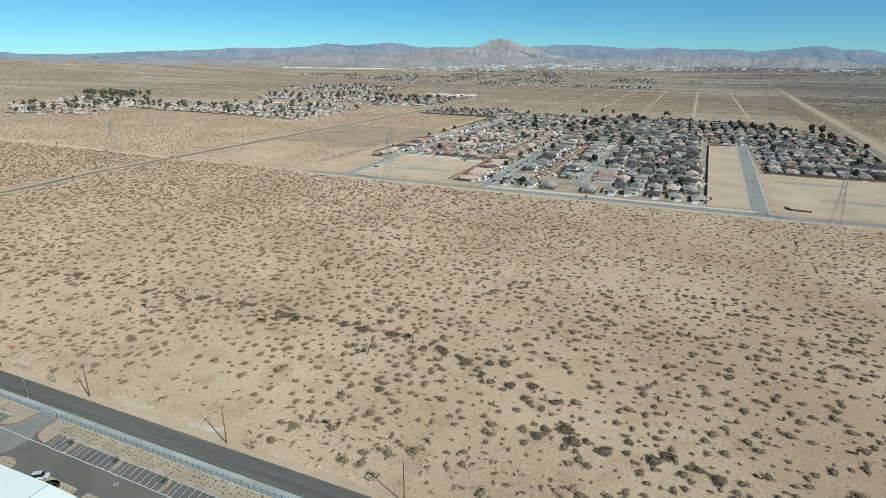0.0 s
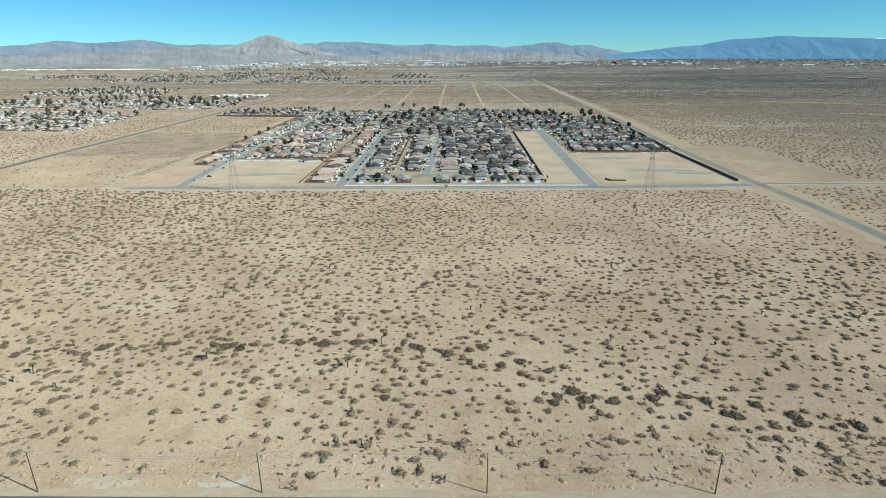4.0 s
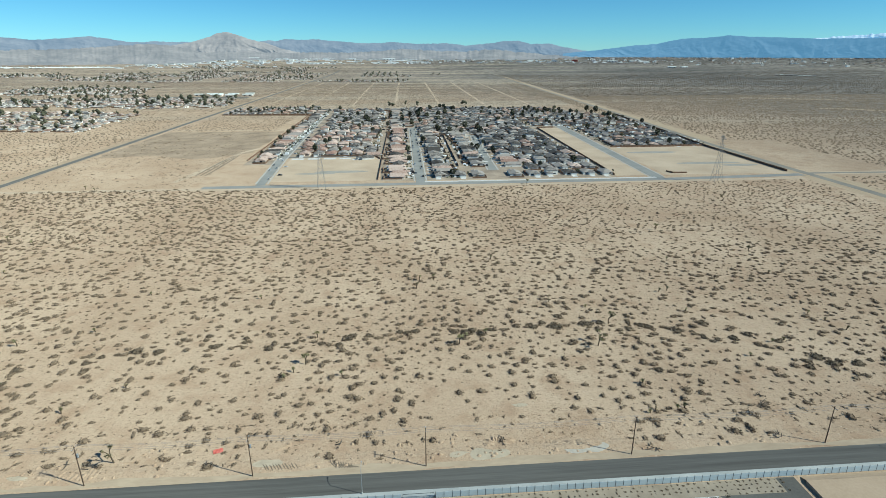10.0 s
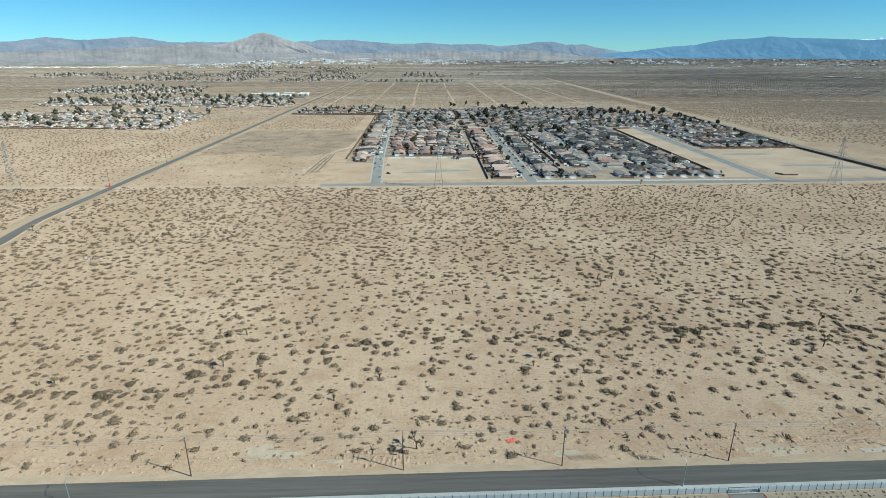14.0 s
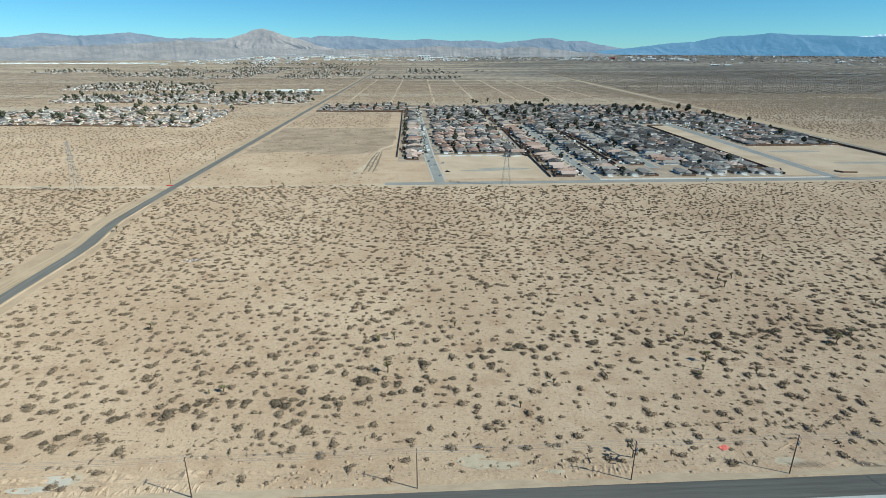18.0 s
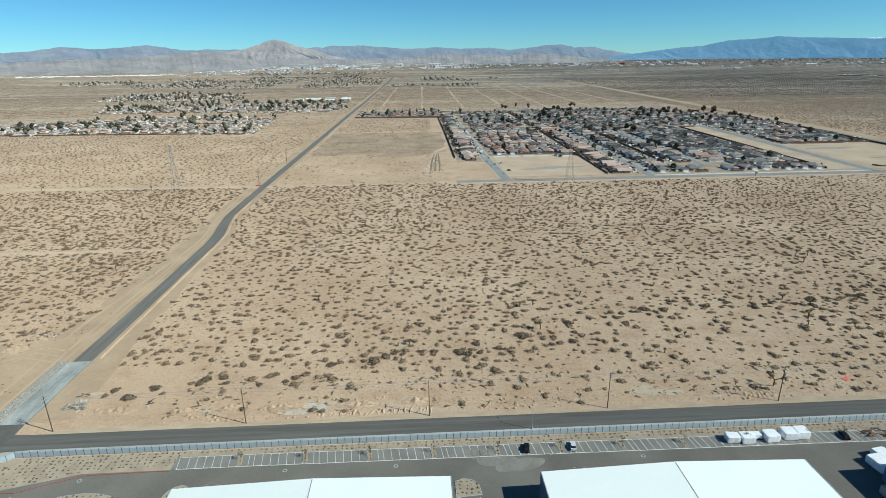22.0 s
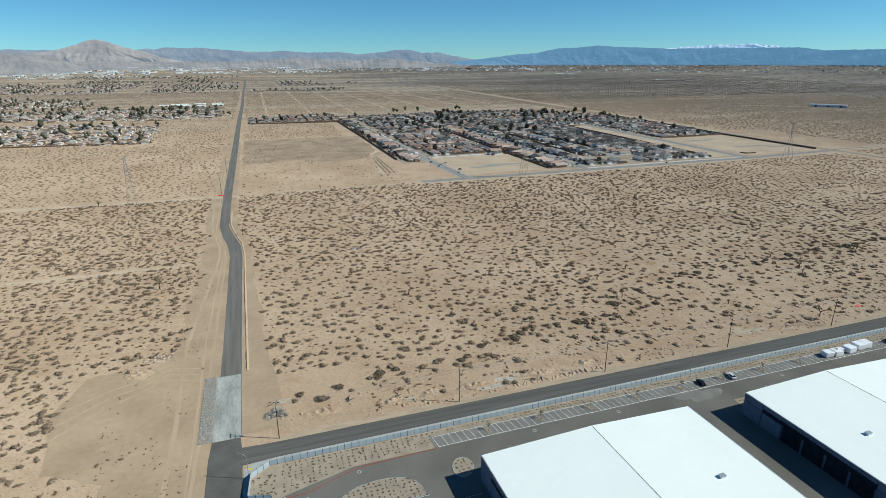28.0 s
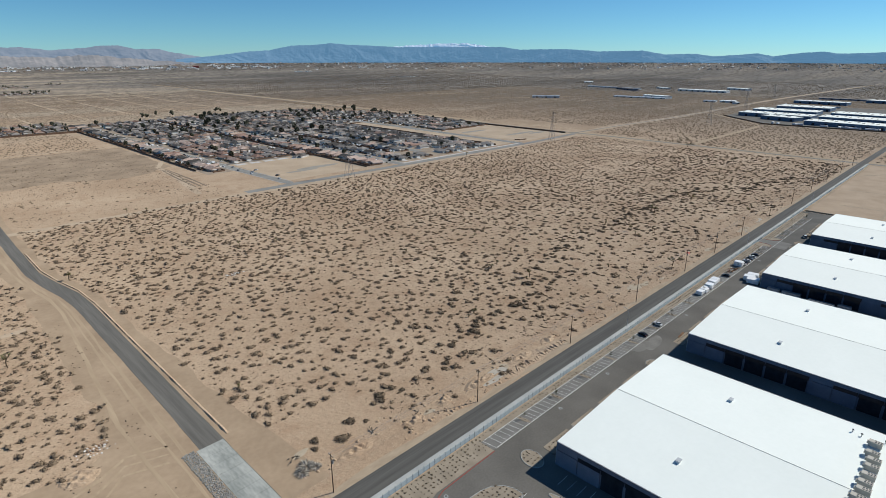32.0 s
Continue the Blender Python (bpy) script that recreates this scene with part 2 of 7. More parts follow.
apron_m = mat("airfield_concrete", (0.5, 0.5, 0.48), (0.68, 0.68, 0.66), 0.01, 0.9, space="World")
red_clad = mat("red_cladding", (0.3, 0.06, 0.05), (0.4, 0.1, 0.08), 0.1, 0.7)


def ground_material():
    """Desert soil: sandy patches at several scales, specks of litter, thin scrub that thickens far out, and haze greyed
    into the far plain.
    """
    m = bpy.data.materials.new("desert_soil")
    m.use_nodes = True
    nt = m.node_tree
    b = nt.nodes["Principled BSDF"]
    pos = nt.nodes.new("ShaderNodeNewGeometry").outputs["Position"]

    def noise_tex(scale, detail=4, stretch=(1, 1, 1), rough=0.5):
        mp = nt.nodes.new("ShaderNodeMapping")
        mp.inputs["Scale"].default_value = stretch
        nt.links.new(pos, mp.inputs["Vector"])
        n = nt.nodes.new("ShaderNodeTexNoise")
        n.inputs["Scale"].default_value, n.inputs["Detail"].default_value, n.inputs["Roughness"].default_value = scale, detail, rough
        nt.links.new(mp.outputs[0], n.inputs["Vector"])
        return n.outputs[0]

    def rng(value, a, c, lo=0.0, hi=1.0):
        r = nt.nodes.new("ShaderNodeMapRange")
        for key, q in (("From Min", a), ("From Max", c), ("To Min", lo), ("To Max", hi)):
            r.inputs[key].default_value = q
        nt.links.new(value, r.inputs["Value"])
        return r.outputs[0]

    def mix(f, a, c):
        x = nt.nodes.new("ShaderNodeMix")
        x.data_type = "RGBA"
        nt.links.new(f, x.inputs["Factor"])
        for key, q in (("A", a), ("B", c)):
            if isinstance(q, tuple):
                x.inputs[key].default_value = (*q, 1)
            else:
                nt.links.new(q, x.inputs[key])
        return x.outputs["Result"]

    def mul(a, c):
        x = nt.nodes.new("ShaderNodeMath")
        x.operation = "MULTIPLY"
        nt.links.new(a, x.inputs[0])
        if isinstance(c, float):
            x.inputs[1].default_value = c
        else:
            nt.links.new(c, x.inputs[1])
        return x.outputs[0]

    col = mix(rng(noise_tex(0.012, 5), 0.35, 0.65), (0.44, 0.316, 0.215), (0.56, 0.424, 0.3))
    col = mix(rng(noise_tex(0.07, 5), 0.5, 0.7, 0, 0.68), col, (0.37, 0.242, 0.155))
    col = mix(rng(noise_tex(0.5, 4), 0.52, 0.7, 0, 0.45), col, (0.54, 0.425, 0.295))
    col = mix(rng(noise_tex(0.9, 3), 0.56, 0.64, 0, 0.4), col, (0.24, 0.175, 0.115))
    col = mix(rng(noise_tex(1.9, 3), 0.57, 0.66, 0, 0.4), col, (0.19, 0.14, 0.095))
    col = mix(rng(noise_tex(4.5, 3, rough=0.7), 0.42, 0.7, 0.0, 0.36), col, (0.27, 0.2, 0.138))
    col = mix(rng(noise_tex(1.1, 2), 0.66, 0.72, 0, 0.75), col, (0.6, 0.5, 0.38))
    # how far out
    d = nt.nodes.new("ShaderNodeVectorMath")
    d.operation = "DISTANCE"
    nt.links.new(pos, d.inputs[0])
    d.inputs[1].default_value = (250, 0, 0)
    far = d.outputs["Value"]
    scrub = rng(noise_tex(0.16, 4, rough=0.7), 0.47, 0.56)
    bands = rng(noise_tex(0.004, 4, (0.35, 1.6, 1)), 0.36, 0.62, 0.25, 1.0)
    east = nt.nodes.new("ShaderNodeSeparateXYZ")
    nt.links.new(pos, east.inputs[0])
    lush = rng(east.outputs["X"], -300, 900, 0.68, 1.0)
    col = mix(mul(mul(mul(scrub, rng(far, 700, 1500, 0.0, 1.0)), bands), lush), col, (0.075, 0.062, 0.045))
    wide = rng(noise_tex(0.0016, 4, (0.5, 1.5, 1)), 0.38, 0.62)
    col = mix(rng(east.outputs["X"], 780, 1300, 0.0, 0.76), col, (0.2, 0.162, 0.126))
    col = mix(rng(east.outputs["X"], 330, 40, 0.0, 0.14), col, (0.5, 0.352, 0.225))
    # distance greys the plain: dense scrub and haze both put into its colour
    dim = mul(rng(far, 1100, 2600, 0.0, 1.0), rng(east.outputs["X"], -250, 900, 0.42, 1.0))
    col = mix(dim, col, mix(wide, (0.158, 0.143, 0.127), (0.28, 0.248, 0.212)))
    pale = mul(rng(far, 800, 1400, 0.0, 0.85), rng(east.outputs["X"], 700, 1700, 1.0, 0.3))
    col = mix(mul(rng(noise_tex(0.0026, 4, (0.3, 2.4, 1)), 0.53, 0.58), pale), col, (0.42, 0.345, 0.26))
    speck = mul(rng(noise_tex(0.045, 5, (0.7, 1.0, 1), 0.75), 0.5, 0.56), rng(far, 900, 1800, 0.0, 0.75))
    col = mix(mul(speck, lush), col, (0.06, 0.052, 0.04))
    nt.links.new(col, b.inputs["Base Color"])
    b.inputs["Roughness"].default_value = 0.95
    b.inputs["Specular IOR Level"].default_value = 0.1
    b.inputs["Diffuse Roughness"].default_value = 0.3
    bp = nt.nodes.new("ShaderNodeBump")
    bp.inputs["Distance"].default_value, bp.inputs["Strength"].default_value = 0.36, 1.0
    add = nt.nodes.new("ShaderNodeMath")
    add.operation = "MULTIPLY_ADD"
    nt.links.new(noise_tex(1.15, 4, (0.75, 1.15, 1), 0.62), add.inputs[0])
    add.inputs[1].default_value = 0.42
    nt.links.new(noise_tex(0.32, 6, rough=0.58), add.inputs[2])
    nt.links.new(add.outputs[0], bp.inputs["Height"])
    nt.links.new(bp.outputs[0], b.inputs["Normal"])
    return m


soil = ground_material()


def ground_z(x, y):
    """Level near by; far out the basin floor climbs gently to the foot of the hills."""
    u = max(0.0, (math.hypot(x - 250, y + 130) - 3000) / 2000)
    return 77 * u * u


def far_spot(azimuth, dip):
    """The place on the plain in a direction from the middle of the path, that many degrees below the level."""
    lo, hi = 1500.0, 4960.0
    for _ in range(40):
        r = (lo + hi) / 2
        x, y = 250 + r * math.sin(radians(azimuth)), -130 + r * math.cos(radians(azimuth))
        lo, hi = (r, hi) if 122 - ground_z(x, y) > r * math.tan(radians(dip)) else (lo, r)
    return x, y


# ---------------------------------------------------------------- large structure
gr = Shape()
rings = [0, 150, 400, 800, 1400, 2000, 2600] + list(range(3000, 5201, 100))
SEG = 96
gr.v.append((250, -130, 0))
for r in rings[1:]:
    for i in range(SEG):
        a = 2 * math.pi * i / SEG
        x, y = 250 + r * math.sin(a), -130 + r * math.cos(a)
        gr.v.append((x, y, ground_z(x, y)))
for i in range(SEG):
    gr.f.append((0, 1 + (i + 1) % SEG, 1 + i))
for k in range(len(rings) - 2):
    for i in range(SEG):
        j = (i + 1) % SEG
        gr.f.append((1 + k * SEG + i, 1 + k * SEG + j, 1 + (k + 1) * SEG + j, 1 + (k + 1) * SEG + i))
setting("ground", gr, soil, "pale sandy desert floor with thin dry scrub", "ground")


def wavy(line, amount, seed, step=6.0):
    """Breaks a line into short steps with an uneven edge."""
    out = []
    for (x0, y0), (x1, y1) in zip(line, line[1:]):
        n = max(1, int(math.hypot(x1 - x0, y1 - y0) / step))
        for i in range(n):
            t = i / n
            x, y = x0 + (x1 - x0) * t, y0 + (y1 - y0) * t
            q = noise.noise(Vector((x * 0.06, y * 0.06, seed))) + 0.6 * noise.noise(Vector((x * 0.23, y * 0.23, seed + 7)))
            nx, ny = -(y1 - y0), x1 - x0
            ln = math.hypot(nx, ny)
            out.append((x + nx / ln * q * amount, y + ny / ln * q * amount))
    out.append(line[-1])
    return out


def strip(name, line, width, material, z, label, category, rough_edge=0.0, seed=1.0, thick=0.03):
    """A road or track along a line of (x, y) or (x, y, width)."""
    left, right = [], []
    pts = [(p[0], p[1], p[2] if len(p) > 2 else width) for p in line]
    fine = []
    for a, b in zip(pts, pts[1:]):
        n = max(1, int(math.hypot(b[0] - a[0], b[1] - a[1]) / (8.0 if rough_edge else 25.0)))
        fine += [tuple(a[k] + (b[k] - a[k]) * i / n for k in range(3)) for i in range(n)]
    fine.append(pts[-1])
    for i, p in enumerate(fine):
        a, b = fine[max(0, i - 1)], fine[min(len(fine) - 1, i + 1)]
        dx, dy = b[0] - a[0], b[1] - a[1]
        ln = math.hypot(dx, dy)
        nx, ny = -dy / ln, dx / ln
        for side, out in ((1, left), (-1, right)):
            q = rough_edge * (noise.noise(Vector((p[0] * 0.07, p[1] * 0.07, seed + side))) + 0.6 * noise.noise(Vector((p[0] * 0.3, p[1] * 0.3, seed + side * 3))))
            w = p[2] / 2 + q
            out.append((p[0] + side * nx * w, p[1] + side * ny * w))
    s = Shape()
    n, k = 0, len(left)
    zs = [ground_z(*p[:2]) for p in fine]
    s.v += [(x, y, q + z) for (x, y), q in zip(left, zs)] + [(x, y, q + z) for (x, y), q in zip(right, zs)]
    s.v += [(x, y, q + z - thick) for (x, y), q in zip(left, zs)] + [(x, y, q + z - thick) for (x, y), q in zip(right, zs)]
    for i in range(k - 1):
        s.f.append((i, k + i, k + i + 1, i + 1))
        s.f.append((i, i + 1, 2 * k + i + 1, 2 * k + i))
        s.f.append((k + i + 1, k + i, 3 * k + i, 3 * k + i + 1))
    return setting(name, s, material, label, category)


rutted_y = mat("rutted_sand", (0.36, 0.268, 0.178), (0.49, 0.378, 0.258), 0.5, 0.95, 0.12, 0.35, space="World", stretch=(1, 0.07, 1), contrast=0.33)
rutted_x = mat("churned_sand", (0.35, 0.27, 0.19), (0.49, 0.39, 0.28), 0.35, 0.95, 0.2, 1.1, space="World", stretch=(0.35, 1, 1), contrast=0.33)
basin_m = mat("basin_silt", (0.28, 0.265, 0.23), (0.38, 0.35, 0.3), 0.1, 0.95, space="World")
junction_m = mat("junction_asphalt", (0.088, 0.085, 0.079), (0.135, 0.131, 0.121), 0.15, 0.92, 0.01, 2.0, space="World")
# the road past the warehouses, its walk and the bare verge beyond
strip("road_south", [(1.2, 1.5, 9.4), (8, 1.5, 8.6), (16, 1.5, 8.2), (300, 1.5), (800, 1.0), (1000, 0.0), (1500, -40)], 8.2, asphalt_new, 0.08, "dark grey two-lane asphalt road beside the fence", "road")
strip("pavement", [(12, -4.1), (800, -4.4)], 3.0, concrete, 0.14, "pale concrete sidewalk with kerb along the road", "sidewalk", thick=0.14)
strip("verge", [(12, 7.0), (400, 7.0), (790, 7.0)], 3.2, rutted_x, 0.03, "bare churned sand along the road edge", "verge", 2.2, 3)
setting("corner_walk", Shape().prism([(1.7, -19), (3.0, -19), (3.9, -10.3), (9.7, -5.9), (12, -5.6), (12, -2.7), (4.5, -3.2), (2.2, -5.5)], 0.0, 0.13), concrete, "pale concrete walk round the fence corner", "sidewalk")
ramp_paint = mat("yellow_ramp_paint", (0.55, 0.4, 0.06), (0.68, 0.5, 0.1), 1.0, 0.7)
setting("ramp_mat", Shape().box(3.4, -6.2, 0.1, 4.6, -5.2, 0.138), ramp_paint, "yellow tactile mat on the walk", "ramp mat")
# the road to the hills
WEST = [(-4, -260, 11), (-4, -30, 11), (-3.6, 6, 10.5), (-3.2, 14, 9), (-2.5, 90, 8), (-2, 215, 8), (-3.4, 238, 8.5), (-8, 264, 8), (-11.5, 292, 7.2), (-11.6, 330, 7.6), (-11.4, 400, 8), (-9.5, 550, 8.4), (-6.5, 809, 8.6), (-3.5, 1130, 9), (2.5, 1525, 9), (10, 2400, 10), (24, 3600, 12)]
strip("road_side", [(-4, -260, 11), (-4, -30, 11), (-3.7, 3, 10.8), (-3.6, 12.15, 9.4)], 11, junction_m, 0.07, "dark grey asphalt side road by the gate", "road")
strip("road_west", [(-3.2, 12.3, 9)] + WEST[3:], 8, asphalt_old, 0.07, "worn grey asphalt road running toward the town", "road", 0.3, 151)
strip("shoulder_west", [(-21, -260, 36), (-20, 30, 34), (-15, 110, 22), (-14, 220, 19), (-18, 330, 15), (-15, 700, 13), (-8, 1130, 16), (8, 2400, 20)], 24, sand_smooth, 0.03, "wide graded sand shoulder beside the road", "shoulder", 3.0, 5)
strip("shoulder_right", [(8, 14, 18), (7, 60, 12), (5.2, 215, 7), (1, 250, 8), (-5, 290, 7), (-5.5, 420, 7), (-3, 800, 8)], 8, sand_smooth, 0.028, "bare sand shoulder beside the road", "shoulder", 2.4, 6)
setting("sand_clearing", Shape().prism(wavy([(-12, 72), (-24, 84), (-34, 75), (-58, 72), (-66, 50), (-60, 12), (-40, 2), (-34, -40), (-20, -60), (-12, -60), (-12, 72)], 2.0, 57, 3.0)[:-1], -0.2, 0.026), sand_smooth, "bare sand clearing with wheel marks", "clearing")
for rr in (0, 4.5, 9):
    strip("tyre_track", [(-14 - rr * 0.3, 66 - rr), (-26 - rr * 0.4, 70 - rr), (-36, 64 - rr), (-48, 60 - rr * 1.5), (-62, 50 - rr * 2)], 1.0, rutted_y, 0.044, "tyre track curving through the sand clearing", "tyre track", 0.4, 140 + rr)
for k, (off, w) in enumerate(((-9.5, 1.3), (-12.5, 1.0), (-19, 1.6))):
    line = [(x + off * (0.55 if y > 200 else 1.0) + 1.5 * math.sin(y * 0.02 + k), y, w) for x, y, _ in WEST[1:12] for y in (y,)]
    strip("tyre_track", line[:7] if k > 2 else line, w, rutted_y, 0.042 + 0.002 * k, "tyre track pressed into the sand shoulder", "tyre track", 0.5, 80 + k)
berm = Shape()
bl = [(3.6, 58), (3.4, 110), (3.2, 160), (3.2, 215), (1.6, 243), (-3.2, 268), (-6.6, 294), (-6.8, 340)]
for (xa, ya), (xb, yb) in zip(bl, bl[1:]):
    n = max(1, int((yb - ya) / 2.0))
    for i in range(n):
        t0, t1 = i / n, (i + 1) / n
        x0, y0, x1, y1 = xa + (xb - xa) * t0, ya + (yb - ya) * t0, xa + (xb - xa) * t1, ya + (yb - ya) * t1
        h0, h1 = (0.36 + 0.3 * noise.noise(Vector((q * 0.3, 4.4, 0))) for q in (y0, y1))
        berm.face((x0 - 0.5, y0, 0), (x0, y0, h0), (x1, y1, h1), (x1 - 0.5, y1, 0)).face((x0, y0, h0), (x0 + 0.9, y0, 0), (x1 + 0.9, y1, 0), (x1, y1, h1))
setting("roadside_berm", berm, soil, "low ridge of dug sand along the road edge", "berm")
slab = Shape()
for i in range(8):
    slab.box(-8.2, 12.2 + i * 5.5, 0.02, 1.2, 12.2 + (i + 1) * 5.5 - 0.06, 0.115)
setting("road_slab", slab, concrete_wet, "pale concrete ford slab across the road", "slab")
strip("track", [(-400, 208), (-203, 207), (-30, 205)], 5, graded, 0.025, "sandy wheel track through the scrub", "track", 1.6, 11)
strip("dirt_road", [(-700, 430), (-343, 416), (-16, 399), (190, 398)], 9, graded, 0.035, "sandy dirt road crossing the desert", "dirt road", 2.0, 13)
strip("graded_lot_west", [(95, 420), (95, 560)], 185, soil, 0.02, "graded bare sand lot", "lot", 5.0, 17)
strip("track", [(-2, 832), (192, 816)], 6, graded, 0.025, "sandy track across the open field", "track", 1.4, 71)
strip("track", [(150, 430, 7), (166, 520, 9), (172, 600, 6), (190, 640, 5)], 6, graded, 0.03, "pale eroded wheel track in the field", "track", 1.6, 73)
# also serves for ruts and for mound shadows painted on the verge
dark_strip_m = mat("dark_soil_and_shadow", (0.15, 0.12, 0.09), (0.26, 0.21, 0.155), 0.3, 0.95, 0.05, 1.5, space="World")
field_m = mat("old_field_soil", (0.25, 0.188, 0.13), (0.41, 0.312, 0.22), 0.035, 0.95, 0.06, 0.5, space="World", contrast=0.2)
setting("field", Shape().prism(wavy([(4, 575), (60, 590), (130, 560), (186, 600), (190, 805), (4, 812), (4, 575)], 5.0, 83)[:-1], -0.2, 0.022), field_m, "old field of brown weedy soil", "field")
for k in range(3):
    strip("furrow", [(161 + k * 5, 462, 1.6), (163 + k * 5, 500, 2.2), (166 + k * 4, 545, 2.0), (170 + k * 2.5, 580, 1.2)], 2, dark_strip_m, 0.04, "dark eroded furrow in the field", "furrow", 0.7, 130 + k)
# the road along the housing tract
strip("road_tract", [(186, 404), (400, 405), (650, 405), (800, 414)], 11, street_m, 0.08, "grey asphalt road along the housing tract", "road")
strip("pavement_tract", [(400, 413.2), (640, 413.6)], 4.5, driveway_m, 0.12, "pale sidewalk along the tract road", "sidewalk")
strip("verge_tract", [(180, 394), (500, 394), (790, 398)], 7, graded, 0.03, "bare sand verge of the tract road", "verge", 1.5, 19)
dusty = mat("dusty_asphalt", (0.2, 0.182, 0.155), (0.3, 0.268, 0.22), 0.04, 0.9, 0.01, 0.5, space="World")
strip("road_east", [(812, -400, 10), (803, 0, 10), (806, 200, 10), (810, 330, 10), (808, 460, 10), (812, 625, 10), (834, 992, 9), (867, 1844, 9), (930, 3121, 10), (980, 4000, 11)], 12, dusty, 0.06, "worn asphalt road with sandy shoulders", "road")
strip("shoulder_east", [(812, -400, 30), (808, 200, 30), (812, 460, 36), (822, 625, 40), (842, 992, 24), (876, 1844, 24), (938, 3121, 28)], 30, rutted_y, 0.03, "bare sand beside the road", "shoulder", 5.0, 23)
EAST = [(806, 420), (970, 416), (1207, 405), (1440, 404), (1730, 412), (2100, 406), (2800, 380), (3500, 347)]
strip("road_far_east", EAST, 15, graded, 0.04, "sandy road toward the industrial park", "road", 1.5, 29)
strip("road_east_spur", EAST[:5], 6, dusty, 0.066, "pale worn asphalt road running east", "road")
setting("graded_lot_east", Shape().prism(wavy([(812, 424), (860, 428), (908, 450), (916, 530), (912, 612), (868, 630), (822, 646), (812, 424)], 3.0, 31)[:-1], -0.2, 0.036), soil, "bare sand clearing", "lot")
for k, gx in enumerate((60, 165, 268, 372, 480, 590, 700)):
    strip("track", [(gx, 1260), (gx + 8, 1800), (gx + 16, 2300)], 6, graded, 0.03, "sandy track between empty plots", "track", 1.5, 37 + k)
for k, gy in enumerate((1235, 1900, 2350)):
    strip("track", [(-10, gy + 10), (850, gy)], 9, graded, 0.028, "sandy track across empty plots", "track", 2.0, 47 + k)
for k, line in enumerate(([(1330, 1400, 20), (1385, 1382, 34), (1521, 1312, 30), (1620, 1290, 8)], [(1330, 1090, 10), (1381, 1075, 30), (1497, 983, 36), (1640, 930, 14)], [(1400, 1000, 7), (1572, 645, 7)])):
    strip("wash", line, 20, rutted_x, 0.03, "pale sandy wash on the open plain", "wash", 7.0, 120 + k)
# warehouse yard and the bare pad east of it
yard = Shape().prism([(12, -320), (492, -320), (492, -6.6), (14, -6.6), (12, -12)], -0.3, 0.03)
setting("yard", yard, asphalt_lot, "grey asphalt yard round the warehouses", "yard")
pad = Shape().prism(wavy([(494, -9.5), (494, -320), (786, -320), (786, -9.5), (494, -9.5)], 0.25, 53)[:-1], -0.3, 1.0)
pad.face((494, -9.5, 1.0), (494, -6.9, 0.05), (786, -6.9, 0.05), (786, -9.5, 1.0))
pad_m = mat("pad_sand", (0.4, 0.298, 0.205), (0.52, 0.398, 0.284), 0.05, 0.95, 0.04, 1.2, space="World", contrast=0.25)
setting("pad", pad, pad_m, "levelled bare sand building pad", "pad")
for px0, py0, px1, py1 in ((535, -25, 538, -120), (611, -18, 617, -120), (704, -14, 744, -40), (500, -60, 780, -64)):
    strip("pad_track", [(px0, py0), (px1, py1)], 3.0, rutted_x, 1.03, "dark wheel track across the building pad", "track", 0.7, px0)
# housing tract floor and streets
tract = Shape().prism([(196, 516), (232, 516), (232, 556), (352, 556), (356, 420), (600, 420), (611, 812), (660, 816), (660, 604), (796, 606), (812, 740), (822, 1010), (720, 1150), (196, 1185)], -0.3, 0.04)
setting("tract_ground", tract, yard_m, "bare dirt yards of the housing tract", "yard")
strip("lot_basin", [(298, 424), (298, 556)], 108, graded, 0.05, "empty graded lot between the houses", "lot", 1.0, 61)
strip("lot_strip", [(618, 424, 34), (628, 808, 36)], 34, graded, 0.06, "long empty graded strip", "lot", 0.6, 63)
strip("lot_basin_east", [(722, 424), (724, 600)], 132, graded, 0.05, "empty graded lot inside a block wall", "lot", 1.0, 67)
for bx, by, rx_, ry_ in ((312, 470, 30, 6), (285, 462, 22, 4), (735, 485, 40, 6), (700, 560, 34, 7), (765, 470, 22, 6)):
    setting("dry_basin", Shape().prism(wavy([(bx + rx_ * math.cos(-k * 0.35) * -1, by + ry_ * math.sin(k * 0.35)) for k in range(18)][::-1], 0.6, bx)[:-1], 0.0, 0.075), basin_m, "pale grey drainage basin in the empty lot", "basin")
STREETS = [[(239, 410), (233, 560), (225, 1080)], [(396, 410), (400, 832)], [(478, 466), (483, 600), (492, 724)], [(574, 850), (574, 1000)], [(642, 410), (655, 812), (668, 1050)]]
for k, line in enumerate(STREETS):
    w = (9, 9.5, 9, 8, 12)[k]
    strip("street", line, w, street_m, 0.09, "pale grey residential street", "street")
    for side in (-1, 1):
        strip("pavement_tract", [(x + side * (w / 2 + 1.3), y + (6 if y < 420 else 0)) for x, y in line], 1.6, walk_m, 0.11, "pale concrete sidewalk beside the street", "sidewalk")
for k in range(4):
    setting("driveway_pad", Shape().box(246 + k * 19, 546, 0.0, 260 + k * 19, 555, 0.1), driveway_m, "pale concrete driveway pad on the empty lot", "driveway")
EW = [(254, 350, 564, 58), (522, 600, 488, 58)]
for x0, x1, y0, step in EW:
    for y in range(y0, 1140, step):
        strip("street", [(x0 - 20, y), (x1 - 24, y)], 7, asphalt_old, 0.085, "pale grey residential street", "street")
for y, x0, x1 in ((836, 402, 812), (700, 660, 800), (733, 452, 500)):
    strip("street", [(x0, y), (x1, y)], 9, street_m, 0.085, "pale grey residential street", "street")


